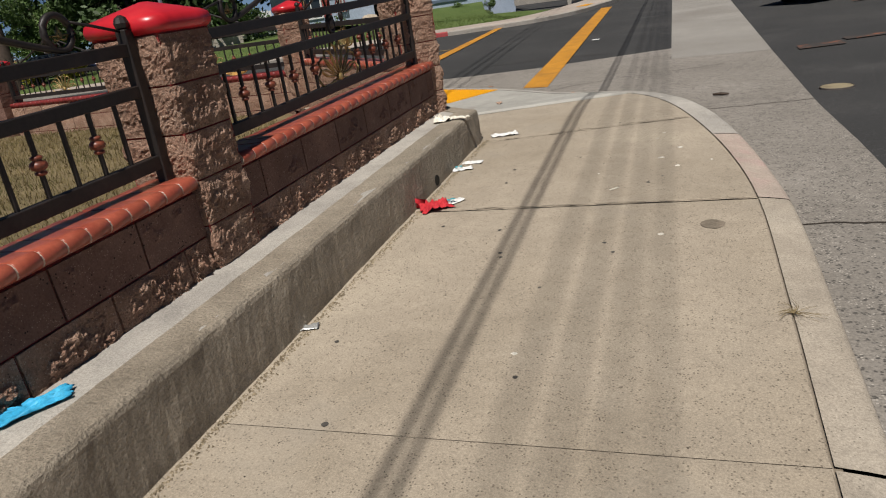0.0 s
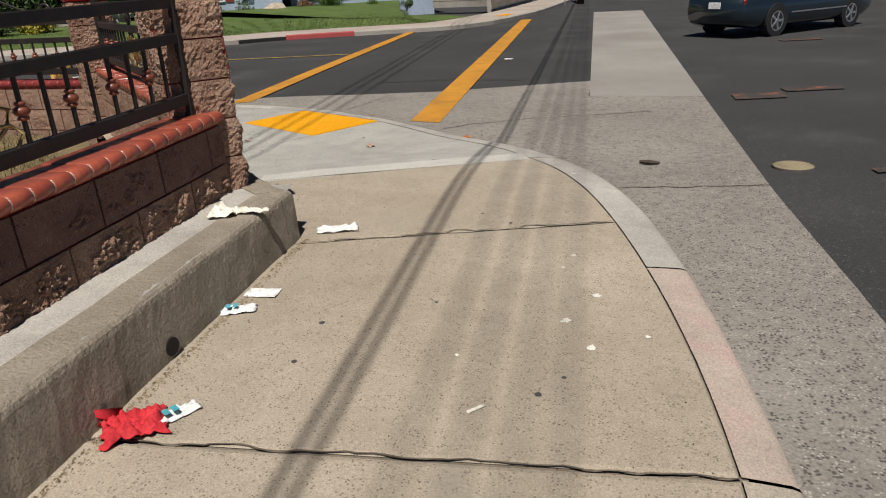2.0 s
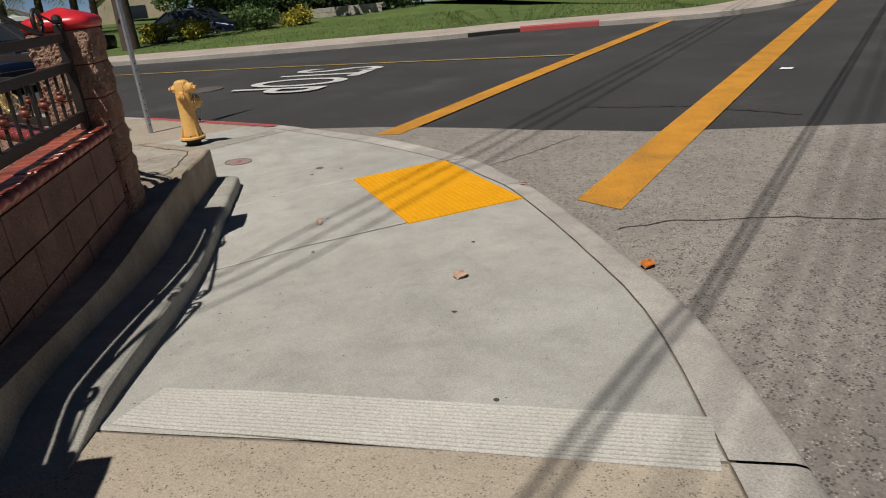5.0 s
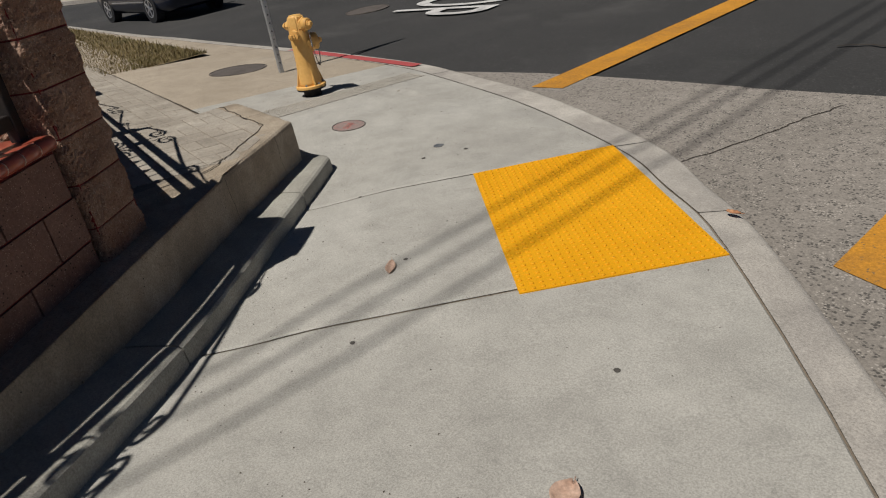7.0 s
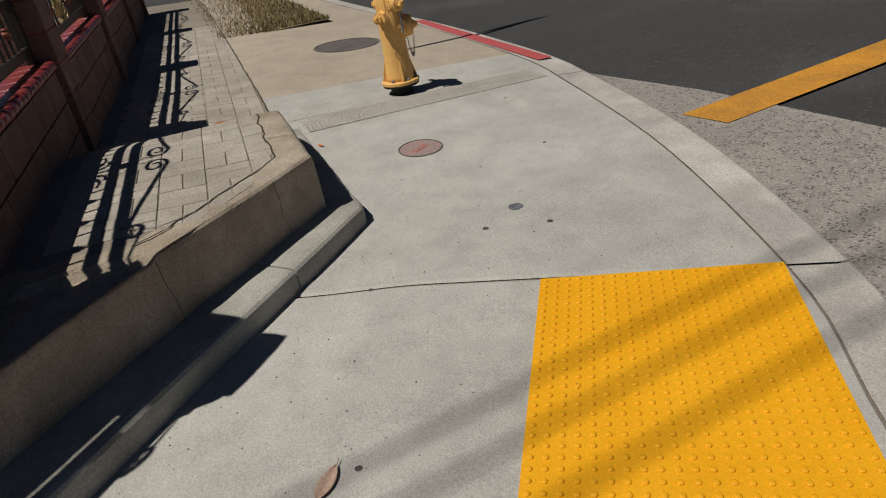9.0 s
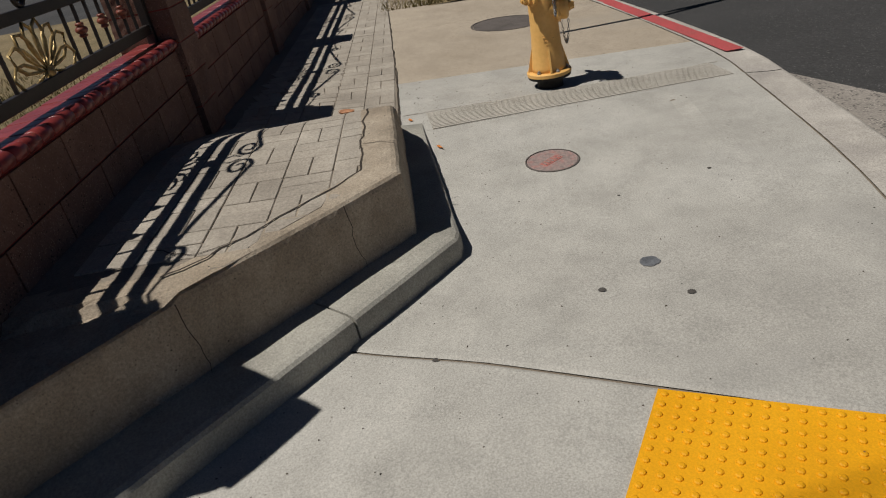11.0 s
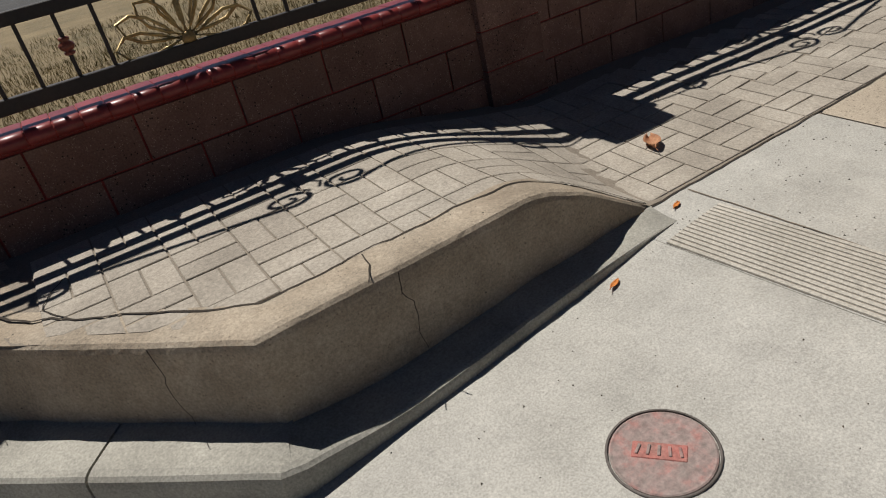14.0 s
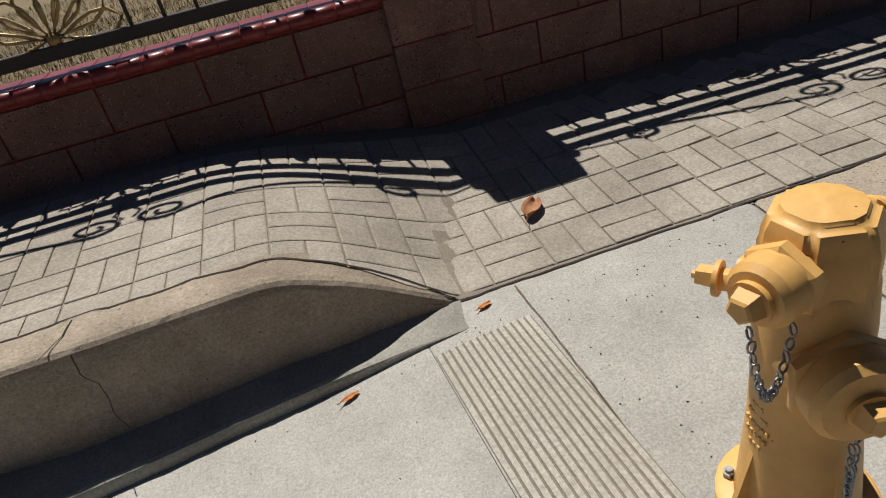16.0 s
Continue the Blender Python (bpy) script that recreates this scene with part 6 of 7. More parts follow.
M_BARK = material("dark_bark", (0.075, 0.055, 0.042), (0.05, 0.038, 0.03), big=5, fine=30, bump=0.8, bump_scale=20, bump_dist=0.02)
M_PALM = material("palm_frond", (0.13, 0.16, 0.04), (0.08, 0.11, 0.03), (0.24, 0.24, 0.07), big=1.0, fine=10, rough=0.5, bump=0, vary=0.3, island=True)


def leaf_cloud(centres, n, size, seed):
    """Leaf-sized bent quads scattered in clumps; centres: rows of x, y, z, radius, squash."""
    rng = np.random.default_rng(seed)
    c = np.array(centres)
    w = c[:, 3] ** 2
    idx = rng.choice(len(c), n, p=w / w.sum())
    d = rng.normal(size=(n, 3))
    d /= np.linalg.norm(d, axis=1)[:, None]
    r = rng.uniform(0.35, 1.08, n) ** 0.6
    p = c[idx, :3] + d * (c[idx, 3] * r)[:, None] * np.stack([np.ones(n), np.ones(n), c[idx, 4]], 1)
    a = rng.normal(size=(n, 3))
    a /= np.linalg.norm(a, axis=1)[:, None]
    b = np.cross(a, rng.normal(size=(n, 3)))
    b /= np.linalg.norm(b, axis=1)[:, None]
    s = rng.uniform(0.6, 1.3, n)[:, None] * size
    v = np.stack([p - a * s, p + b * s * 0.45, p + a * s, p - b * s * 0.45], 1).reshape(-1, 3)
    me = bpy.data.meshes.new("crown")
    me.from_pydata(v.tolist(), [], [(4 * i, 4 * i + 1, 4 * i + 2, 4 * i + 3) for i in range(n)])
    return me


def bush(x, y, z, w, h, n, mat, label, seed, size=0.06, name="bush", category="bush"):
    rng = random.Random(seed)
    cs = [(rng.uniform(-w, w) * 0.35, rng.uniform(-w, w) * 0.3, h * rng.uniform(0.35, 0.7), w * rng.uniform(0.22, 0.36), h / w * 0.9) for _ in range(9)]
    me = leaf_cloud(cs, n, size, seed)
    me.materials.append(mat)
    root = thing(name, label, category, at=pose(x, y, z))
    ob = new("foliage", me)
    ob.parent = root
    bm = bmesh.new()
    for k in range(6):
        t = k * 1.05
        add_tube(bm, [(0, 0, -0.05), (0.12 * w * math.cos(t), 0.12 * w * math.sin(t), h * 0.3), (0.3 * w * math.cos(t), 0.3 * w * math.sin(t), h * 0.65)], [0.03 * w, 0.02 * w, 0.008 * w], 5)
    part("stems", bm, M_BARK, root)
    return root


def tree(x, y, z, h, spread, n, mat, label, seed, trunk=0.2, clear=0.3, size=0.14):
    """A tapered trunk with limbs, and a crown of leaf clumps at the limb ends."""
    rng = random.Random(seed)
    root = thing("tree", label, "tree", at=pose(x, y, z))
    bm = bmesh.new()
    top = Vector((rng.uniform(-0.3, 0.3), rng.uniform(-0.3, 0.3), h * 0.75))
    fork = Vector((top.x * 0.4, top.y * 0.4, h * clear))
    add_tube(bm, [(0, 0, -0.15), (0, 0, 0.2), fork, fork.lerp(top, 0.5), top], [trunk * 1.5, trunk * 1.1, trunk * 0.85, trunk * 0.5, trunk * 0.15], 10)
    cs = []
    for k in range(13):
        t = k * 2.4 + rng.uniform(-0.4, 0.4)
        u = rng.uniform(0.0, 0.8)
        s = fork.lerp(top, u)
        e = s + Vector((math.cos(t) * spread * rng.uniform(0.5, 1.0), math.sin(t) * spread * rng.uniform(0.5, 1.0), h * rng.uniform(0.06, 0.3)))
        m = s.lerp(e, 0.5) + Vector((0, 0, 0.08 * h * rng.uniform(-0.5, 1)))
        add_tube(bm, [s, m, e], [trunk * 0.4, trunk * 0.25, trunk * 0.08], 6)
        cs.append((e.x, e.y, e.z, spread * rng.uniform(0.28, 0.46), rng.uniform(0.65, 0.95)))
        cs.append((m.x, m.y, m.z + 0.2, spread * rng.uniform(0.18, 0.3), 0.8))
    part("trunk", bm, M_BARK, root, smooth=True)
    me = leaf_cloud(cs, n, size, seed)
    me.materials.append(mat)
    ob = new("crown", me)
    ob.parent = root
    return root


def palm(x, y, z, h, seed):
    rng = random.Random(seed)
    root = thing("palm_tree", "palm tree with a slim trunk and drooping fronds", "palm", at=pose(x, y, z))
    bm = bmesh.new()
    add_tube(bm, [(0, 0, -0.2), (0.05, 0, h * 0.3), (0.15, 0.05, h * 0.7), (0.2, 0.1, h)], [0.28, 0.2, 0.17, 0.16], 10)
    part("trunk", bm, M_BARK, root, smooth=True)
    bm = bmesh.new()
    for k in range(26):
        t = k * 2.4
        up = rng.uniform(-0.2, 0.9)
        L = rng.uniform(1.7, 2.4)
        pts = []
        for j in range(8):
            u = j / 7
            pts.append(Vector((0.2 + math.cos(t) * L * u, 0.1 + math.sin(t) * L * u, h + up * L * u * 0.9 - 1.25 * u * u * L * 0.8)))
        sd = Vector((-math.sin(t), math.cos(t), 0))
        for j in range(7):
            for q in range(3):
                p = pts[j].lerp(pts[j + 1], q / 3)
                d = (pts[j + 1] - pts[j]).normalized()
                w = 0.42 * math.sin(math.pi * (0.12 + 0.8 * (j + q / 3) / 7))
                for sg in (-1, 1):
                    e = p + sd * sg * w + d * 0.2 - Vector((0, 0, 0.18 * w + 0.05))
                    bm.faces.new([bm.verts.new(v) for v in (p, p + d * 0.06, e)])
    part("fronds", bm, M_PALM, root)
    return root


for i, (x, y, h, s) in enumerate(((-28.0, 28.5, 6.5, 2.6), (-25.0, 31.5, 7.5, 3.4), (-29.0, 33.0, 8.0, 3.4), (-26.2, 30.2, 7.2, 2.8))):
    tree(x, y, 0.4, h, s, 5200, M_LEAFD, "dense dark green tree behind the far lawn", 50 + i, 0.22, 0.15, 0.2)
for i, (x, y) in enumerate(((-27.3, 27.2), (-25.2, 28.8), (-23.3, 30.6))):
    bush(x, y, 0.4, 3.0, 2.6, 3500, M_LEAFD, "tall dark green hedge bush across the street", 70 + i, 0.11)
for i, (x, y, h) in enumerate(((-46.6, 38.6, 6.5), (-44.5, 40.8, 7.5), (-41.0, 43.0, 8.0))):
    tree(x, y, 0.4, h, 3.2, 4200, M_LEAFD, "dense dark green tree in a far garden", 150 + i, 0.22, 0.1, 0.24)
tree(-30.8, 29.4, 0.4, 7.0, 2.6, 5200, M_LEAFD, "dense dark green tree behind the far lawn", 57, 0.22, 0.12, 0.2)
tree(-33.5, 27.6, 0.3, 4.5, 1.9, 9000, M_LEAFM, "small olive-green garden tree across the street", 66, 0.10, 0.25, 0.10)
tree(-26.3, 19.9, 0.25, 8.5, 2.6, 1500, M_LEAFM, "street tree with a thick dark trunk", 61, 0.30, 0.45, 0.16)
for i, (x, y, w, h) in enumerate(((-27.0, 21.6, 1.5, 1.0), (-26.2, 22.6, 1.3, 1.0), (-25.0, 25.0, 1.8, 1.3), (-24.2, 26.2, 1.5, 1.2))):
    bush(x, y, 0.35, w, h, 1800, M_LEAFY if i != 2 else M_LEAFM, "yellow-flowered bush in a front garden" if i != 2 else "green leafy bush in a front garden", 80 + i, 0.07)
for i, (x, y, h) in enumerate(((-41.5, 21.3, 3.5), (-40.2, 22.6, 3.7), (-38.0, 23.4, 3.6), (-43.5, 27.0, 4.4), (-44.0, 20.2, 4.2))):
    palm(x, y, 0.5, h, 90 + i)
tagged(bush(-15.55, 35.7, 0.55, 1.3, 1.15, 2200, M_LEAFM, "round clipped green bush by the house", 101, 0.06))
bush(-16.6, 35.2, 0.55, 0.9, 0.8, 1200, M_LEAFR, "reddish shrub by the house", 102, 0.05)
for i, (x, y, s) in enumerate(((-20.9, 32.0, 0.7), (-20.0, 32.6, 0.9), (-18.9, 33.2, 1.0), (-21.7, 31.7, 0.6), (-13.5, 36.3, 0.7), (-12.1, 37.0, 0.6))):
    bush(x, y, 0.45, s, s * 1.0, 500, M_LEAFM, "small green shrub at the house wall", 110 + i, 0.05)
# pale boulder by the porch
bm = bmesh.new()
bmesh.ops.create_icosphere(bm, subdivisions=3, radius=0.6)
for v in bm.verts:
    v.co *= 1 + 0.28 * rough_noise(v.co, 1.6, 3)
    v.co.z *= 0.75
tagged(part("boulder", bm, material("pale_rock", (0.45, 0.38, 0.29), (0.32, 0.26, 0.19), big=4, fine=20, bump=0.6), at=pose(-17.7, 34.0, 0.75)), "pale rough boulder by the house porch", "boulder")

# beige house and white garage far along the street
def far_house(x, y, w, d, h, rot, wall, roof, label, door=False, pitch=0.22):
    root = thing("house", label, "house", at=pose(x, y, 0.2, 0, 0, rot))
    bm = bmesh.new()
    add_box(bm, 0, w, 0, d, -0.3, h)
    v = [bm.verts.new(p) for p in ((0, 0, h), (w, 0, h), (w / 2, 0, h + w * pitch))]
    bm.faces.new(v)
    part("wall", bm, wall, root)
    bm = bmesh.new()
    for sx in (0, 1):
        e = (-0.5 if sx == 0 else w + 0.5)
        vs = [(e, -0.12, h - 0.2), (e, d + 0.5, h - 0.2), (w / 2, d + 0.5, h + w * pitch + 0.06), (w / 2, -0.12, h + w * pitch + 0.06)]
        lo = [bm.verts.new(p) for p in vs]
        hi = [bm.verts.new((p[0], p[1], p[2] + 0.12)) for p in vs]
        bm.faces.new(lo)
        bm.faces.new(hi[::-1])
        for k in range(4):
            bm.faces.new((lo[k], lo[(k + 1) % 4], hi[(k + 1) % 4], hi[k]))
    bmesh.ops.recalc_face_normals(bm, faces=bm.faces)
    part("roof", bm, roof, root)
    if door:
        dr = None
        for k in range(4):
            bm = bmesh.new()
            add_box(bm, w * 0.15, w * 0.85, -0.06, -0.01, 0.02 + 0.52 * k, 0.52 + 0.52 * k, bevel=0.01)
            part("door_panel", bm, M_WHITE, root, "white garage door panel")
    else:
        bm = bmesh.new()
        add_box(bm, w * 0.35, w * 0.65, -0.05, -0.01, 1.0, 2.0)
        part("window", bm, M_GLASS, root)
        bm = bmesh.new()
        add_lathe(bm, [(0.30, 0.0), (0.30, 0.05), (0.24, 0.06)], 16, Matrix.Translation((w / 2, -0.005, h + w * pitch * 0.4)) @ Matrix.Rotation(math.pi / 2, 4, 'X'))
        part("gable_vent", bm, M_CMU, root, "round vent in the gable")
    return root


far_house(-66.0, 28.6, 4.0, 7, 1.75, 66, M_WHITE, M_ROOFT, "white garage with a brown roof along the street", True)
far_house(-54.7, 32.6, 5.2, 10, 2.3, 60, M_STUCCO, M_ROOFT, "beige stucco house with a brown tiled gable roof", pitch=0.38)
M_DRIVE = material("driveway_concrete", (0.42, 0.37, 0.31), big=0.6, fine=20)
bm = bmesh.new()
quad_sheet(bm, span(0, 1, 6), (0, 1), lambda u, v: Vector((lerp(-26.6, -36.0, u) - 0.9 * v, lerp(16.6, 19.2, u) + 3.0 * v, lerp(0.345, 0.40, u) + 0.03)))
bmesh.ops.recalc_face_normals(bm, faces=bm.faces)
if sum(f.normal.z for f in bm.faces) < 0:
    bmesh.ops.reverse_faces(bm, faces=bm.faces)
tagged(part("driveway", bm, M_DRIVE), "pale concrete driveway across the street", "driveway", kind="structure")

# dry strip beside the near pavement further along
bm = bmesh.new()
quad_sheet(bm, span(-40, -11.9, 24), (0, 1), lambda x, v: Vector((x, lerp(9.60 + 0.055 * (x + 11.9), 11.05 + 0.06 * (x + 11.9), v) + (0.55 * (1 - v) if x > -12.5 else 0), walk_level(x, 10.4) + 0.012)))
bmesh.ops.recalc_face_normals(bm, faces=bm.faces)
if sum(f.normal.z for f in bm.faces) < 0:
    bmesh.ops.reverse_faces(bm, faces=bm.faces)
tagged(part("verge", bm, M_DRY), "dry grassy verge in the pavement", "verge", kind="structure")


def verge_region(rng, n):
    x = -11.95 - 12 * rng.uniform(0, 1, n) ** 1.5
    v = rng.uniform(0, 1, n)
    lo = 9.60 + 0.055 * (x + 11.9)
    hi = 11.05 + 0.06 * (x + 11.9)
    return np.stack([x, lo + (hi - lo) * v], 1)


blades("verge_grass", "patchy yellow-green grass of the verge", 9000, verge_region, lambda x, y: walk_level(x, 10.4) + 0.012, M_BLADE, 0.04, 0.10, 0.008, 21)

# ---------------------------------------------------------------- cars
def car_paint(name, col, rough=0.28):
    m = bpy.data.materials.new(name)
    m.use_nodes = True
    b = m.node_tree.nodes["Principled BSDF"]
    b.inputs["Base Color"].default_value = (*col, 1)
    b.inputs["Roughness"].default_value, b.inputs["Metallic"].default_value, b.inputs["Coat Weight"].default_value = rough, 0.45, 0.7
    return m


M_TYRE = material("black_tyre", (0.02, 0.02, 0.02), rough=0.85)
M_RIM = material("alloy_rim", (0.55, 0.55, 0.56), rough=0.3, metal=0.8, bump=0)
M_TAIL = car_paint("red_tail_lamp", (0.40, 0.01, 0.012), 0.15)
M_HEAD = car_paint("clear_head_lamp", (0.65, 0.66, 0.68), 0.1)
M_TRIMB = material("black_trim", (0.025, 0.025, 0.027), rough=0.6)


def car(x, y, rot, paint, label, L=4.75, W=1.80, H=1.44, suv=False):
    """A parked-size car; local x runs forward from the middle of the wheelbase, wheels on z = 0."""
    root = thing("car", label, "car", at=pose(x, y, road_level(x, y), 0, 0, rot))
    hl, hw = L / 2, W / 2
    rows = []
    belt = 0.92 if not suv else 1.02
    n = 22
    bm = bmesh.new()
    for i in range(n + 1):
        u = i / n
        px = -hl + L * u
        e = 1 - 0.16 * (abs(2 * u - 1) ** 5)
        top = belt + (-0.02 if u < 0.2 else 0) - 0.20 * ss(0.70, 1.0, u) - 0.03 * ss(0.12, 0.0, u)
        low = 0.20 + 0.10 * ss(0.92, 1.0, u) + 0.12 * ss(0.08, 0.0, u)
        w = hw * e
        prof = [(0.0, low), (w * 0.86, low), (w * 0.97, low + 0.10), (w, low + 0.28), (w * 0.985, 0.66), (w * 0.97, top - 0.07), (w * 0.90, top - 0.015), (w * 0.6, top + 0.01), (0.0, top + 0.02)]
        k = 1.0
        rows.append([bm.verts.new((px, yy, zz)) for yy, zz in prof] + [bm.verts.new((px, -yy, zz)) for yy, zz in prof[-2:0:-1]])
    m = len(rows[0])
    for a, b in zip(rows, rows[1:]):
        for k in range(m):
            bm.faces.new((a[k], a[(k + 1) % m], b[(k + 1) % m], b[k]))
    bm.faces.new(rows[0][::-1])
    bm.faces.new(rows[-1])
    bmesh.ops.recalc_face_normals(bm, faces=bm.faces)
    part("body", bm, paint, root, smooth=True)
    # cabin: roof shell and glass
    x0, x1, x2, x3 = (-hl + 0.55, -hl + 1.35, 0.35, 1.15) if not suv else (-hl + 0.15, -hl + 0.50, 0.45, 1.10)
    wb, wt = hw * 0.91, hw * 0.70
    bm = bmesh.new()
    b0 = belt - 0.03
    lowv = [bm.verts.new(p) for p in ((x0, -wb, b0), (x3, -wb, b0), (x3, wb, b0), (x0, wb, b0))]
    upv = [bm.verts.new(p) for p in ((x1, -wt, H - 0.03), (x2, -wt, H - 0.03), (x2, wt, H - 0.03), (x1, wt, H - 0.03))]
    for k in range(4):
        bm.faces.new((lowv[k], lowv[(k + 1) % 4], upv[(k + 1) % 4], upv[k]))
    part("glass", bm, M_GLASS, root, "dark tinted windows")
    bm = bmesh.new()
    v = [bm.verts.new(p) for p in ((x1 - 0.05, -wt - 0.02, H - 0.045), (x2 + 0.05, -wt - 0.02, H - 0.045), (x2 + 0.05, wt + 0.02, H - 0.045), (x1 - 0.05, wt + 0.02, H - 0.045))]
    t = [bm.verts.new(p) for p in ((x1 + 0.12, -wt + 0.12, H), (x2 - 0.12, -wt + 0.12, H), (x2 - 0.12, wt - 0.12, H), (x1 + 0.12, wt - 0.12, H))]
    for k in range(4):
        bm.faces.new((v[k], v[(k + 1) % 4], t[(k + 1) % 4], t[k]))
    bm.faces.new(t)
    bm.faces.new(v[::-1])
    for sg in (-1, 1):
        for (xa, xb, r) in ((x0, x1, 0.045), (x3, x2, 0.04), ((x0 + x3) / 2, (x1 + x2) / 2, 0.035)):
            add_tube(bm, [(xa, sg * (wb + 0.004), b0), (xb, sg * (wt + 0.006), H - 0.03)], r, 6)
    part("roof", bm, paint, root, smooth=False)
    for sg in (-1, 1):
        bm = bmesh.new()
        add_box(bm, -0.9, 1.15, sg * hw * 0.995 - 0.008, sg * hw * 0.995 + 0.012, 0.46, 0.49, bevel=0.004)
        part("side_moulding", bm, M_RIM, root)
        for xx in (-0.75, 0.25):
            bm = bmesh.new()
            add_box(bm, xx, xx + 0.18, sg * hw * 0.985 - 0.01, sg * hw * 0.985 + 0.025, belt - 0.16, belt - 0.13, bevel=0.006)
            part("door_handle", bm, paint, root)
        bm = bmesh.new()
        add_box(bm, 0.85, 1.02, sg * (wb + 0.12) - 0.09, sg * (wb + 0.12) + 0.09, belt + 0.0, belt + 0.13, bevel=0.03)
        part("mirror", bm, paint, root)
        bm = bmesh.new()
        add_box(bm, -hl + 0.03, -hl + 0.22, sg * hw * 0.62 - 0.20, sg * hw * 0.62 + 0.185, 0.68, 0.82, bevel=0.02)
        part("tail_lamp", bm, M_TAIL, root, "red tail lamp")
        bm = bmesh.new()
        add_box(bm, hl - 0.24, hl - 0.05, sg * hw * 0.60 - 0.18, sg * hw * 0.60 + 0.17, 0.56, 0.68, bevel=0.02)
        part("head_lamp", bm, M_HEAD, root, "clear head lamp")
    bm = bmesh.new()
    add_box(bm, -hl - 0.015, -hl + 0.02, -0.16, 0.16, 0.62, 0.76, bevel=0.006)
    part("number_plate", bm, M_WHITE, root, "plain pale plate")
    bm = bmesh.new()
    add_box(bm, hl - 0.03, hl + 0.012, -0.45, 0.45, 0.42, 0.58, bevel=0.02)
    part("grille", bm, M_TRIMB, root)
    for xx in (-1.37, 1.37):
        for sg in (-1, 1):
            bm = bmesh.new()
            mm = Matrix.Translation((xx, sg * (hw - 0.11), 0.32)) @ Matrix.Rotation(-sg * math.pi / 2, 4, 'X')
            add_lathe(bm, [(0.22, -0.10), (0.30, -0.10), (0.32, -0.07), (0.32, 0.07), (0.30, 0.105), (0.21, 0.105), (0.20, 0.07)], 28, mm)
            wh = part("wheel", bm, M_TYRE, root, "black tyre", smooth=False)
            bm = bmesh.new()
            for k in range(5):
                t = k * math.tau / 5
                add_box(bm, 0.03, 0.205, -0.028, 0.028, 0.085, 0.108, bevel=0.006, m=mm @ Matrix.Rotation(t, 4, 'Z'))
            add_lathe(bm, [(0.05, 0.07), (0.055, 0.11), (0.03, 0.118)], 14, mm)
            add_lathe(bm, [(0.215, 0.06), (0.215, 0.106), (0.19, 0.104), (0.19, 0.06)], 24, mm)
            part("rim", bm, M_RIM, wh, "five-spoke alloy rim")
            bm = bmesh.new()
            add_lathe(bm, [(0.36, -0.12), (0.36, 0.085), (0.355, 0.087)], 24, Matrix.Translation((xx, sg * (hw - 0.095), 0.34)) @ Matrix.Rotation(-sg * math.pi / 2, 4, 'X'))
            part("wheel_arch", bm, M_TRIMB, root)
    return root


P_TEAL = car_paint("dark_slate_blue_paint", (0.018, 0.032, 0.045))
P_NAVY = car_paint("dark_navy_paint", (0.008, 0.014, 0.035))
P_BLACK = car_paint("black_paint", (0.008, 0.008, 0.009))
P_WHITE = car_paint("white_paint_car", (0.70, 0.70, 0.70))
car(2.9, 22.3, 47, P_TEAL, "dark slate-blue sedan on the road")
car(-21.2, 12.7, 10, P_NAVY, "dark navy sedan on the second street")
car(-30.3, 18.9, 20, P_BLACK, "black car parked on the driveway", H=1.66, suv=True)
car(-33.6, 19.3, 20, P_WHITE, "white car parked on the driveway", H=1.66, suv=True)
car(-29.0, 24.6, 28, P_NAVY, "dark car parked behind the bushes")

# blue refuse container behind the car
M_BIN = material("blue_painted_steel", (0.02, 0.10, 0.33), (0.015, 0.075, 0.25), (0.03, 0.13, 0.40), big=3, fine=30, rough=0.5, grain=0.4, bump=0.2)
bin_ = thing("refuse_container", "blue ribbed steel refuse container on the street", "container", at=pose(-33.4, 15.6, road_level(-33, 15.6), 0, 0, 78))
bm = bmesh.new()
g = [[bm.verts.new((x * k, y * k2, z)) for x, y in ((-1.9, -0.95), (1.9, -0.95), (1.9, 0.95), (-1.9, 0.95))] for k, k2, z in ((0.94, 0.92, 0.12), (1.0, 1.0, 1.55), (0.97, 0.95, 1.55), (0.92, 0.89, 0.2))]
bm.faces.new(g[0][::-1])
bm.faces.new(g[3])
for r0, r1 in zip(g, g[1:]):
    for k in range(4):
        bm.faces.new((r0[k], r0[(k + 1) % 4], r1[(k + 1) % 4], r1[k]))
bmesh.ops.recalc_face_normals(bm, faces=bm.faces)
part("body", bm, M_BIN, bin_)
for k in range(9):
    for sg in (-1, 1):
        bm = bmesh.new()
        x = -1.7 + 3.4 * k / 8
        add_box(bm, x - 0.04, x + 0.04, sg * 0.97 - 0.05, sg * 0.97 + 0.05, 0.12, 1.5, bevel=0.01)
        part("rib", bm, M_BIN, bin_)
for sx in (-1.5, 1.5):
    for sg in (-1, 1):
        bm = bmesh.new()
        add_lathe(bm, [(0.075, -0.04), (0.075, 0.04)], 12, Matrix.Translation((sx, sg * 0.7, 0.075)) @ Matrix.Rotation(math.pi / 2, 4, 'X'))
        part("wheel", bm, M_TYRE, bin_)

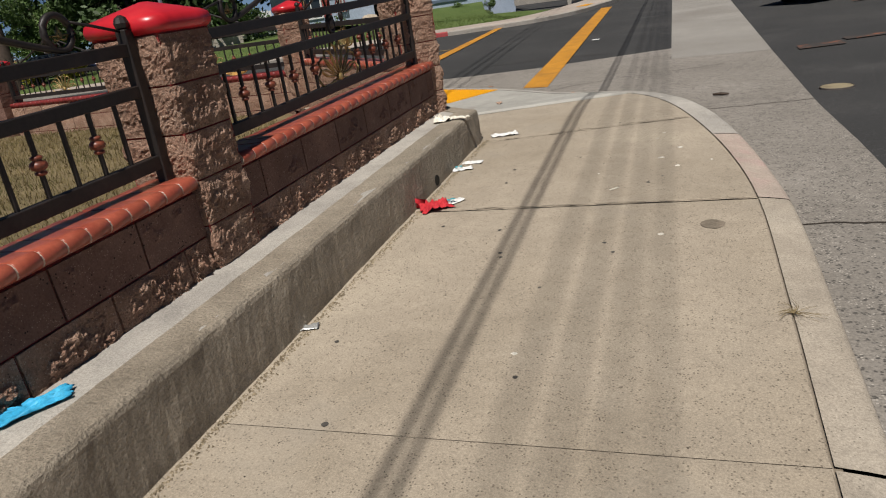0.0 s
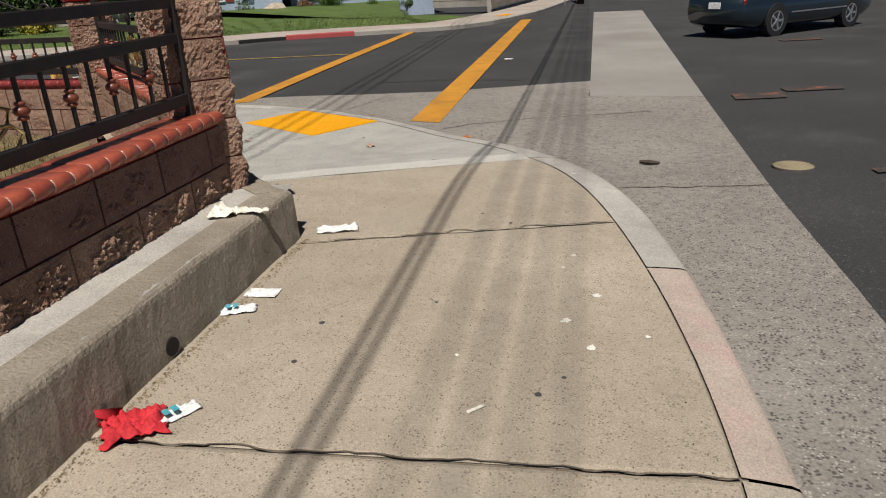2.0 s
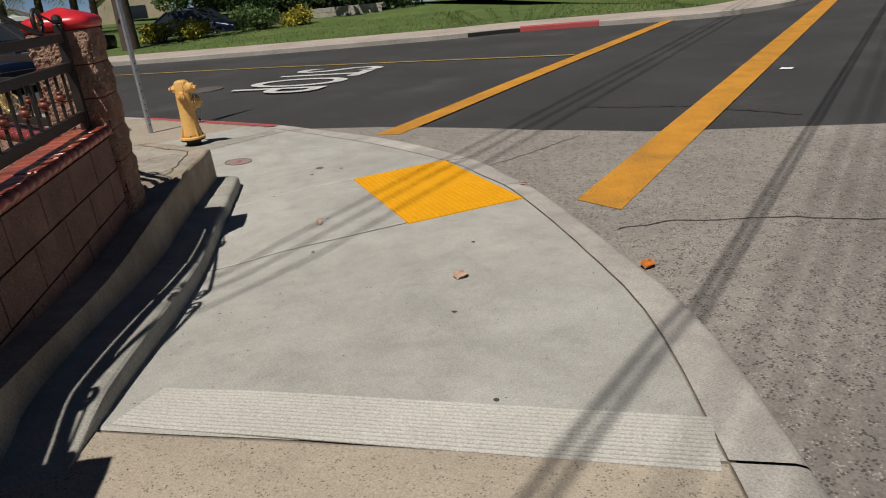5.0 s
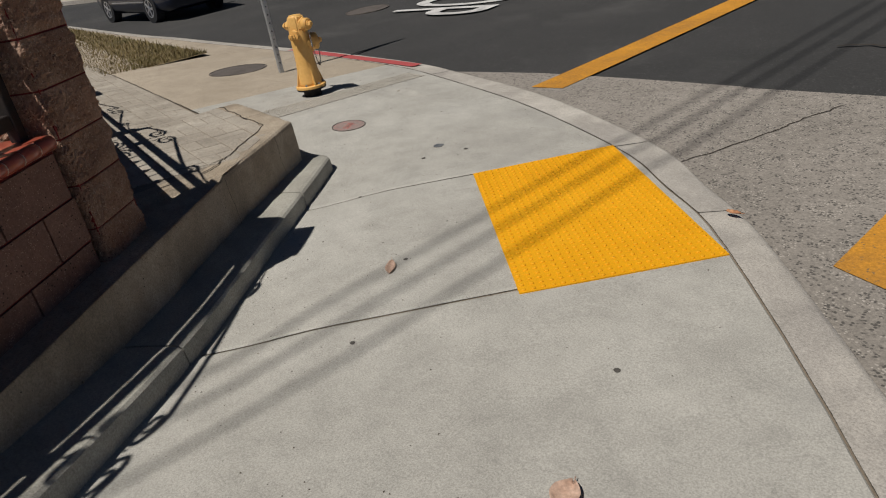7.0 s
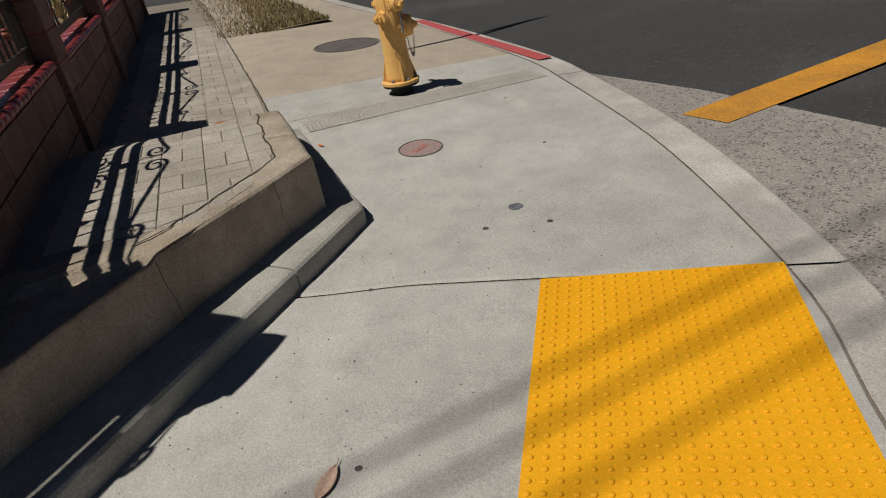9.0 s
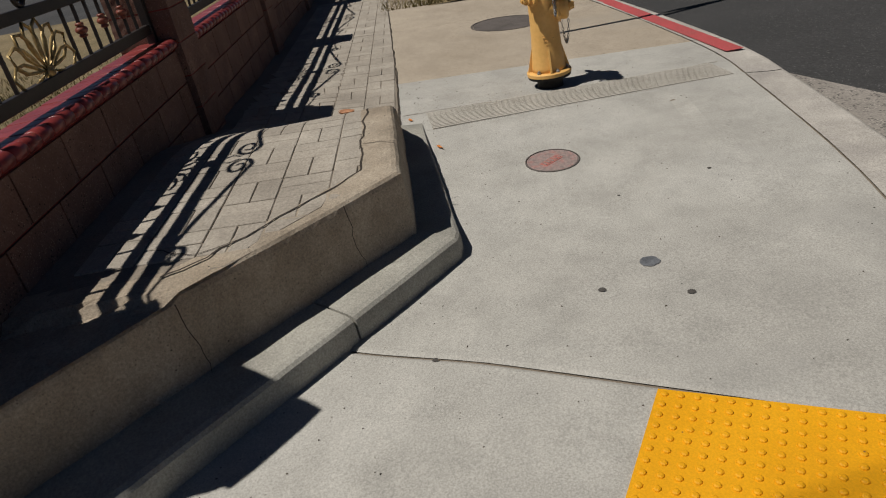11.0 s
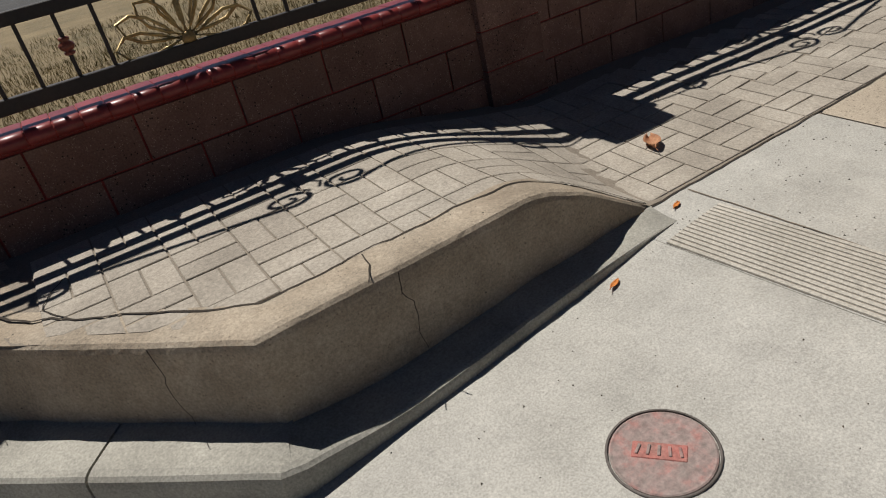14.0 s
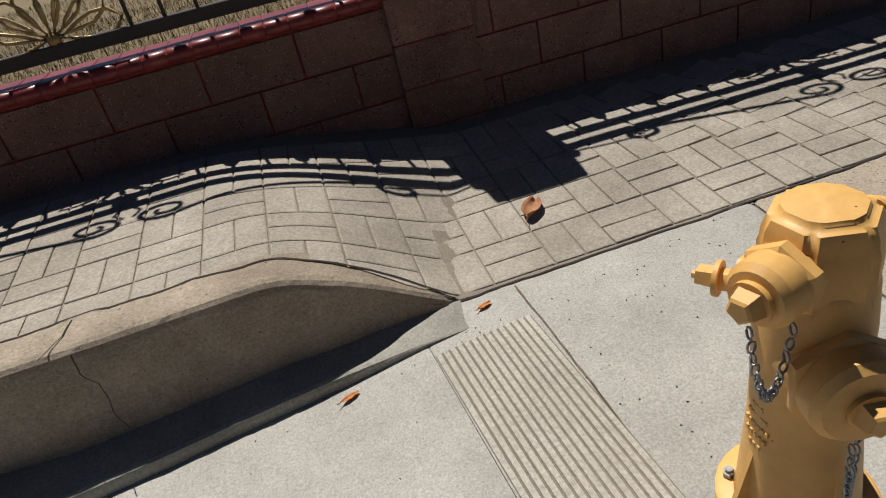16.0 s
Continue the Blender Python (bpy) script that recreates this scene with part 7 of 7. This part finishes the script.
# orange utility marks sprayed on the asphalt, small debris and a lane dash
M_SPRAY = material("faded_orange_spray", (0.075, 0.058, 0.05), (0.045, 0.044, 0.043), (0.30, 0.10, 0.05), big=4, fine=60, rough=0.9, bump=0.7, bump_scale=95, bump_dist=0.006, specks=(0.045, 0.043, 0.042), speck_scale=30, speck_size=0.55)
for pts in (((1.15, 12.2), (1.75, 12.35), (1.74, 12.75), (1.13, 12.6)), ((1.8, 12.8), (2.5, 13.0), (2.45, 13.3), (1.75, 13.1)), ((2.6, 19.4), (3.4, 19.6), (3.36, 19.9), (2.55, 19.7)), ((1.9, 8.9), (2.2, 9.0), (2.18, 9.12), (1.88, 9.02))):
    flat_patch("spray_mark", pts, M_SPRAY, 0.004, "faded orange utility mark sprayed on asphalt", "road marking")
bm = bmesh.new()
add_tube(bm, [(0.16, 9.0, 0.215), (0.24, 8.96, 0.222), (0.32, 8.97, 0.215)], [0.012, 0.02, 0.01], 6)
tagged(part("twig", bm, M_BARK), "dark bit of debris in the gutter", "debris")
bm = bmesh.new()
add_box(bm, -2.78, -2.62, 17.03, 17.16, 0.195, 0.203, bevel=0.002)
tagged(part("paper_scrap", bm, M_PAPER), "white scrap lying on the asphalt", "litter")

# ---------------------------------------------------------------- pavers of the bank (last: many small pieces)
def paver_field():
    rng = random.Random(12)

    def edge(x):
        """Front edge of the paved strip."""
        if x < -7.27:
            return seam_y(x) - 0.006
        return 9.685 + 0.094 * ss(-6.9, -7.27, x) if x < -5.7 else 9.685 - (x + 5.7) * 0.89

    for i in range(-34, 12):
        for j in range(0, 7):
            cx, cy = -6.0 + i * PAV, 8.68 + (j + 0.5) * PAV
            for s in (-1, 1):
                if (i + j) % 2:
                    x, y, r = cx, cy + s * PAV / 4, 0
                else:
                    x, y, r = cx + s * PAV / 4, cy, 90
                if x > -5.24 or y < 8.62:
                    continue
                c, sn = (1, 0) if r == 0 else (0, 1)
                a, b2 = PAV / 2 - 0.003, PAV / 4 - 0.003
                top = y + (b2 if r == 0 else a)
                low = y - (b2 if r == 0 else a)
                lim = min(edge(x - a * c - b2 * sn), edge(x + a * c + b2 * sn))
                if low > lim - 0.025:
                    continue
                if top > lim or -7.85 < x < -6.25:            # cut at the edge, or bent over the bank
                    bm = bmesh.new()

                    def lift(u, v):
                        px, py = x + c * u * a - sn * v * b2, y + sn * u * a + c * v * b2
                        py = min(py, edge(px))
                        e2 = 0.002 if max(abs(u), abs(v)) > 0.97 else 0.0
                        return Vector((px, py, bank_level(px, py) - e2))
                    quad_sheet(bm, (-1, -0.94, -0.5, 0, 0.5, 0.94, 1), (-1, -0.9, 0, 0.9, 1), lift)
                    bmesh.ops.recalc_face_normals(bm, faces=bm.faces)
                    if sum(f.normal.z for f in bm.faces) < 0:
                        bmesh.ops.reverse_faces(bm, faces=bm.faces)
                    ext_ = bmesh.ops.extrude_edge_only(bm, edges=[e_ for e_ in bm.edges if e_.is_boundary])
                    for v_ in ext_["geom"]:
                        if isinstance(v_, bmesh.types.BMVert):
                            v_.co.z -= 0.015
                    part("paver", bm, M_PAVER, bank)
                    continue
                e = 0.05
                zx = (bank_level(x + e, y) - bank_level(x - e, y)) / (2 * e)
                zy = (bank_level(x, y + e) - bank_level(x, y - e)) / (2 * e)
                ob = new("paver", PM)
                nrm = Vector((-zx, -zy, 1)).normalized()
                ob.matrix_basis = Matrix.Translation((x, y, bank_level(x, y) + rng.uniform(-0.002, 0.0015))) @ nrm.to_track_quat('Z', 'Y').to_matrix().to_4x4() @ Matrix.Rotation(radians(r + rng.uniform(-0.8, 0.8)), 4, 'Z')
                ob.parent = bank


paver_field()

# ---------------------------------------------------------------- cracks: narrow dark open seams
M_SEAM = material("dirty_seam", (0.15, 0.12, 0.09), (0.09, 0.07, 0.05), (0.22, 0.18, 0.135), big=9, fine=80, rough=0.95, bump=0.3)
M_CRACK = material("dark_crack", (0.045, 0.036, 0.028), rough=0.95, bump=0.0)


def crack(pts, level, width, seed, wander=0.02, label="dark crack in the concrete", mat=None):
    """A thin wandering seam laid on a surface; level(x, y) gives its height."""
    P = [Vector(p) for p in pts]
    line = []
    for a, b in zip(P, P[1:]):
        n = max(2, int((b - a).length / 0.03))
        d = (b - a).normalized()
        s = Vector((-d.y, d.x))
        for k in range(n):
            p = a.lerp(b, k / n)
            line.append(p + s * wander * noise.fractal(Vector((p.x * 5 + seed, p.y * 5, seed)), 0.9, 2.0, 4))
    line.append(P[-1])
    bm = bmesh.new()
    prev = None
    for k, p in enumerate(line):
        q = line[min(k + 1, len(line) - 1)] - line[max(k - 1, 0)]
        s = Vector((-q.y, q.x)).normalized() * width * (0.5 + 0.5 * abs(noise.noise(Vector((k * 0.4, seed, 0)))) + 0.15)
        cur = [bm.verts.new((*(p + s), level(p.x, p.y) + 0.0035)), bm.verts.new((*(p - s), level(p.x, p.y) + 0.0035))]
        if prev:
            bm.faces.new((prev[0], prev[1], cur[1], cur[0]))
        prev = cur
    if sum(f.normal.z for f in bm.faces) < 0:
        bmesh.ops.reverse_faces(bm, faces=bm.faces)
    return tagged(part("crack", bm, mat or M_CRACK), label, "crack", kind="structure")


def bank_or_walk(x, y):
    return bank_level(x, y) if x > -7.27 else walk_level(x, y)


crack([(-5.12, 9.03), (-5.35, 9.26), (-5.72, 9.60), (-5.82, 9.66), (-6.3, 9.655), (-6.7, 9.66), (-7.0, 9.70), (-7.26, 9.765)], bank_or_walk, 0.006, 1.0, 0.022, "ragged dark crack between wall top and paving")
crack([(-7.27, 9.785), (-8.3, 9.775), (-10.5, 9.72), (-13.2, 9.65)], walk_level, 0.006, 2.0, 0.01, "dark seam between paving and pavement")
crack([(-6.10, 9.83), (-6.15, 9.74), (-6.16, 9.66)], bank_or_walk, 0.003, 3.0, 0.02)
crack([(-5.36, 9.27), (-5.28, 9.12), (-5.34, 8.95)], bank_or_walk, 0.003, 4.0, 0.03)
crack([(-1.45, 6.105), (-0.9, 6.336), (-0.4, 6.546), (0.11, 6.76)], walk_level, 0.0055, 11.0, 0.035, "wandering dark crack along a pavement joint", M_SEAM)
crack([(-1.33, 4.50), (-0.4, 4.665), (0.59, 4.83)], walk_level, 0.0045, 12.0, 0.018, "wandering dark crack along a pavement joint", M_SEAM)
crack([(-7.45, 9.80), (-7.50, 10.6), (-7.65, 11.93)], walk_level, 0.004, 13.0, 0.006, "dirty joint beside the grooved band", M_SEAM)
crack([(0.76, 4.73), (1.0, 4.78), (1.5, 4.78)], road_level, 0.012, 6.0, 0.02, "dark crack across the gutter concrete")
crack([(-0.14, 8.2), (0.2, 8.28), (1.1, 8.45)], road_level, 0.008, 7.0, 0.03, "dark crack across the gutter concrete")
crack([(-1.98, 10.30), (-1.75, 10.58), (-1.2, 10.9), (0.2, 11.4)], road_level, 0.009, 8.0, 0.03, "dark crack across the gutter concrete")
crack([(-3.72, 11.3), (-3.6, 11.9), (-3.5, 12.6)], road_level, 0.006, 9.0, 0.03, "dark crack across the gutter concrete")
crack([(-4.3, 14.0), (-3.0, 14.3), (-1.8, 14.1)], road_level, 0.02, 10.0, 0.06, "tar-dark crack in the asphalt")

# cracks down the face of the retaining wall
for (x, y), n, top, seed in (((-6.19, 9.83), (0, 1), 0.565, 1.0), ((-5.50, 9.60), (0.68, 0.73), 0.565, 2.0), ((-4.98, 9.10), (0.68, 0.73), 0.565, 3.0), ((-1.475, 6.0), (1, 0.08), 0.74, 4.0)):
    nn = Vector(n).normalized()
    tt = Vector((nn.y, -nn.x))
    bm = bmesh.new()
    prev = None
    bot = walk_level(x, y) + 0.07
    for k in range(14):
        u = k / 13
        off = 0.022 * noise.fractal(Vector((u * 3, seed, 0)), 0.9, 2.0, 4) - 0.03 * u
        w = 0.0019 * (1 - 0.5 * u)
        p = Vector((x, y)) + nn * 0.0125 + tt * off
        z = lerp(top, bot, u)
        cur = [bm.verts.new((*(p + tt * w), z)), bm.verts.new((*(p - tt * w), z))]
        if prev:
            bm.faces.new((prev[0], prev[1], cur[1], cur[0]))
        prev = cur
    tagged(part("crack", bm, M_CRACK), "thin dark crack down the wall face", "crack", kind="structure")
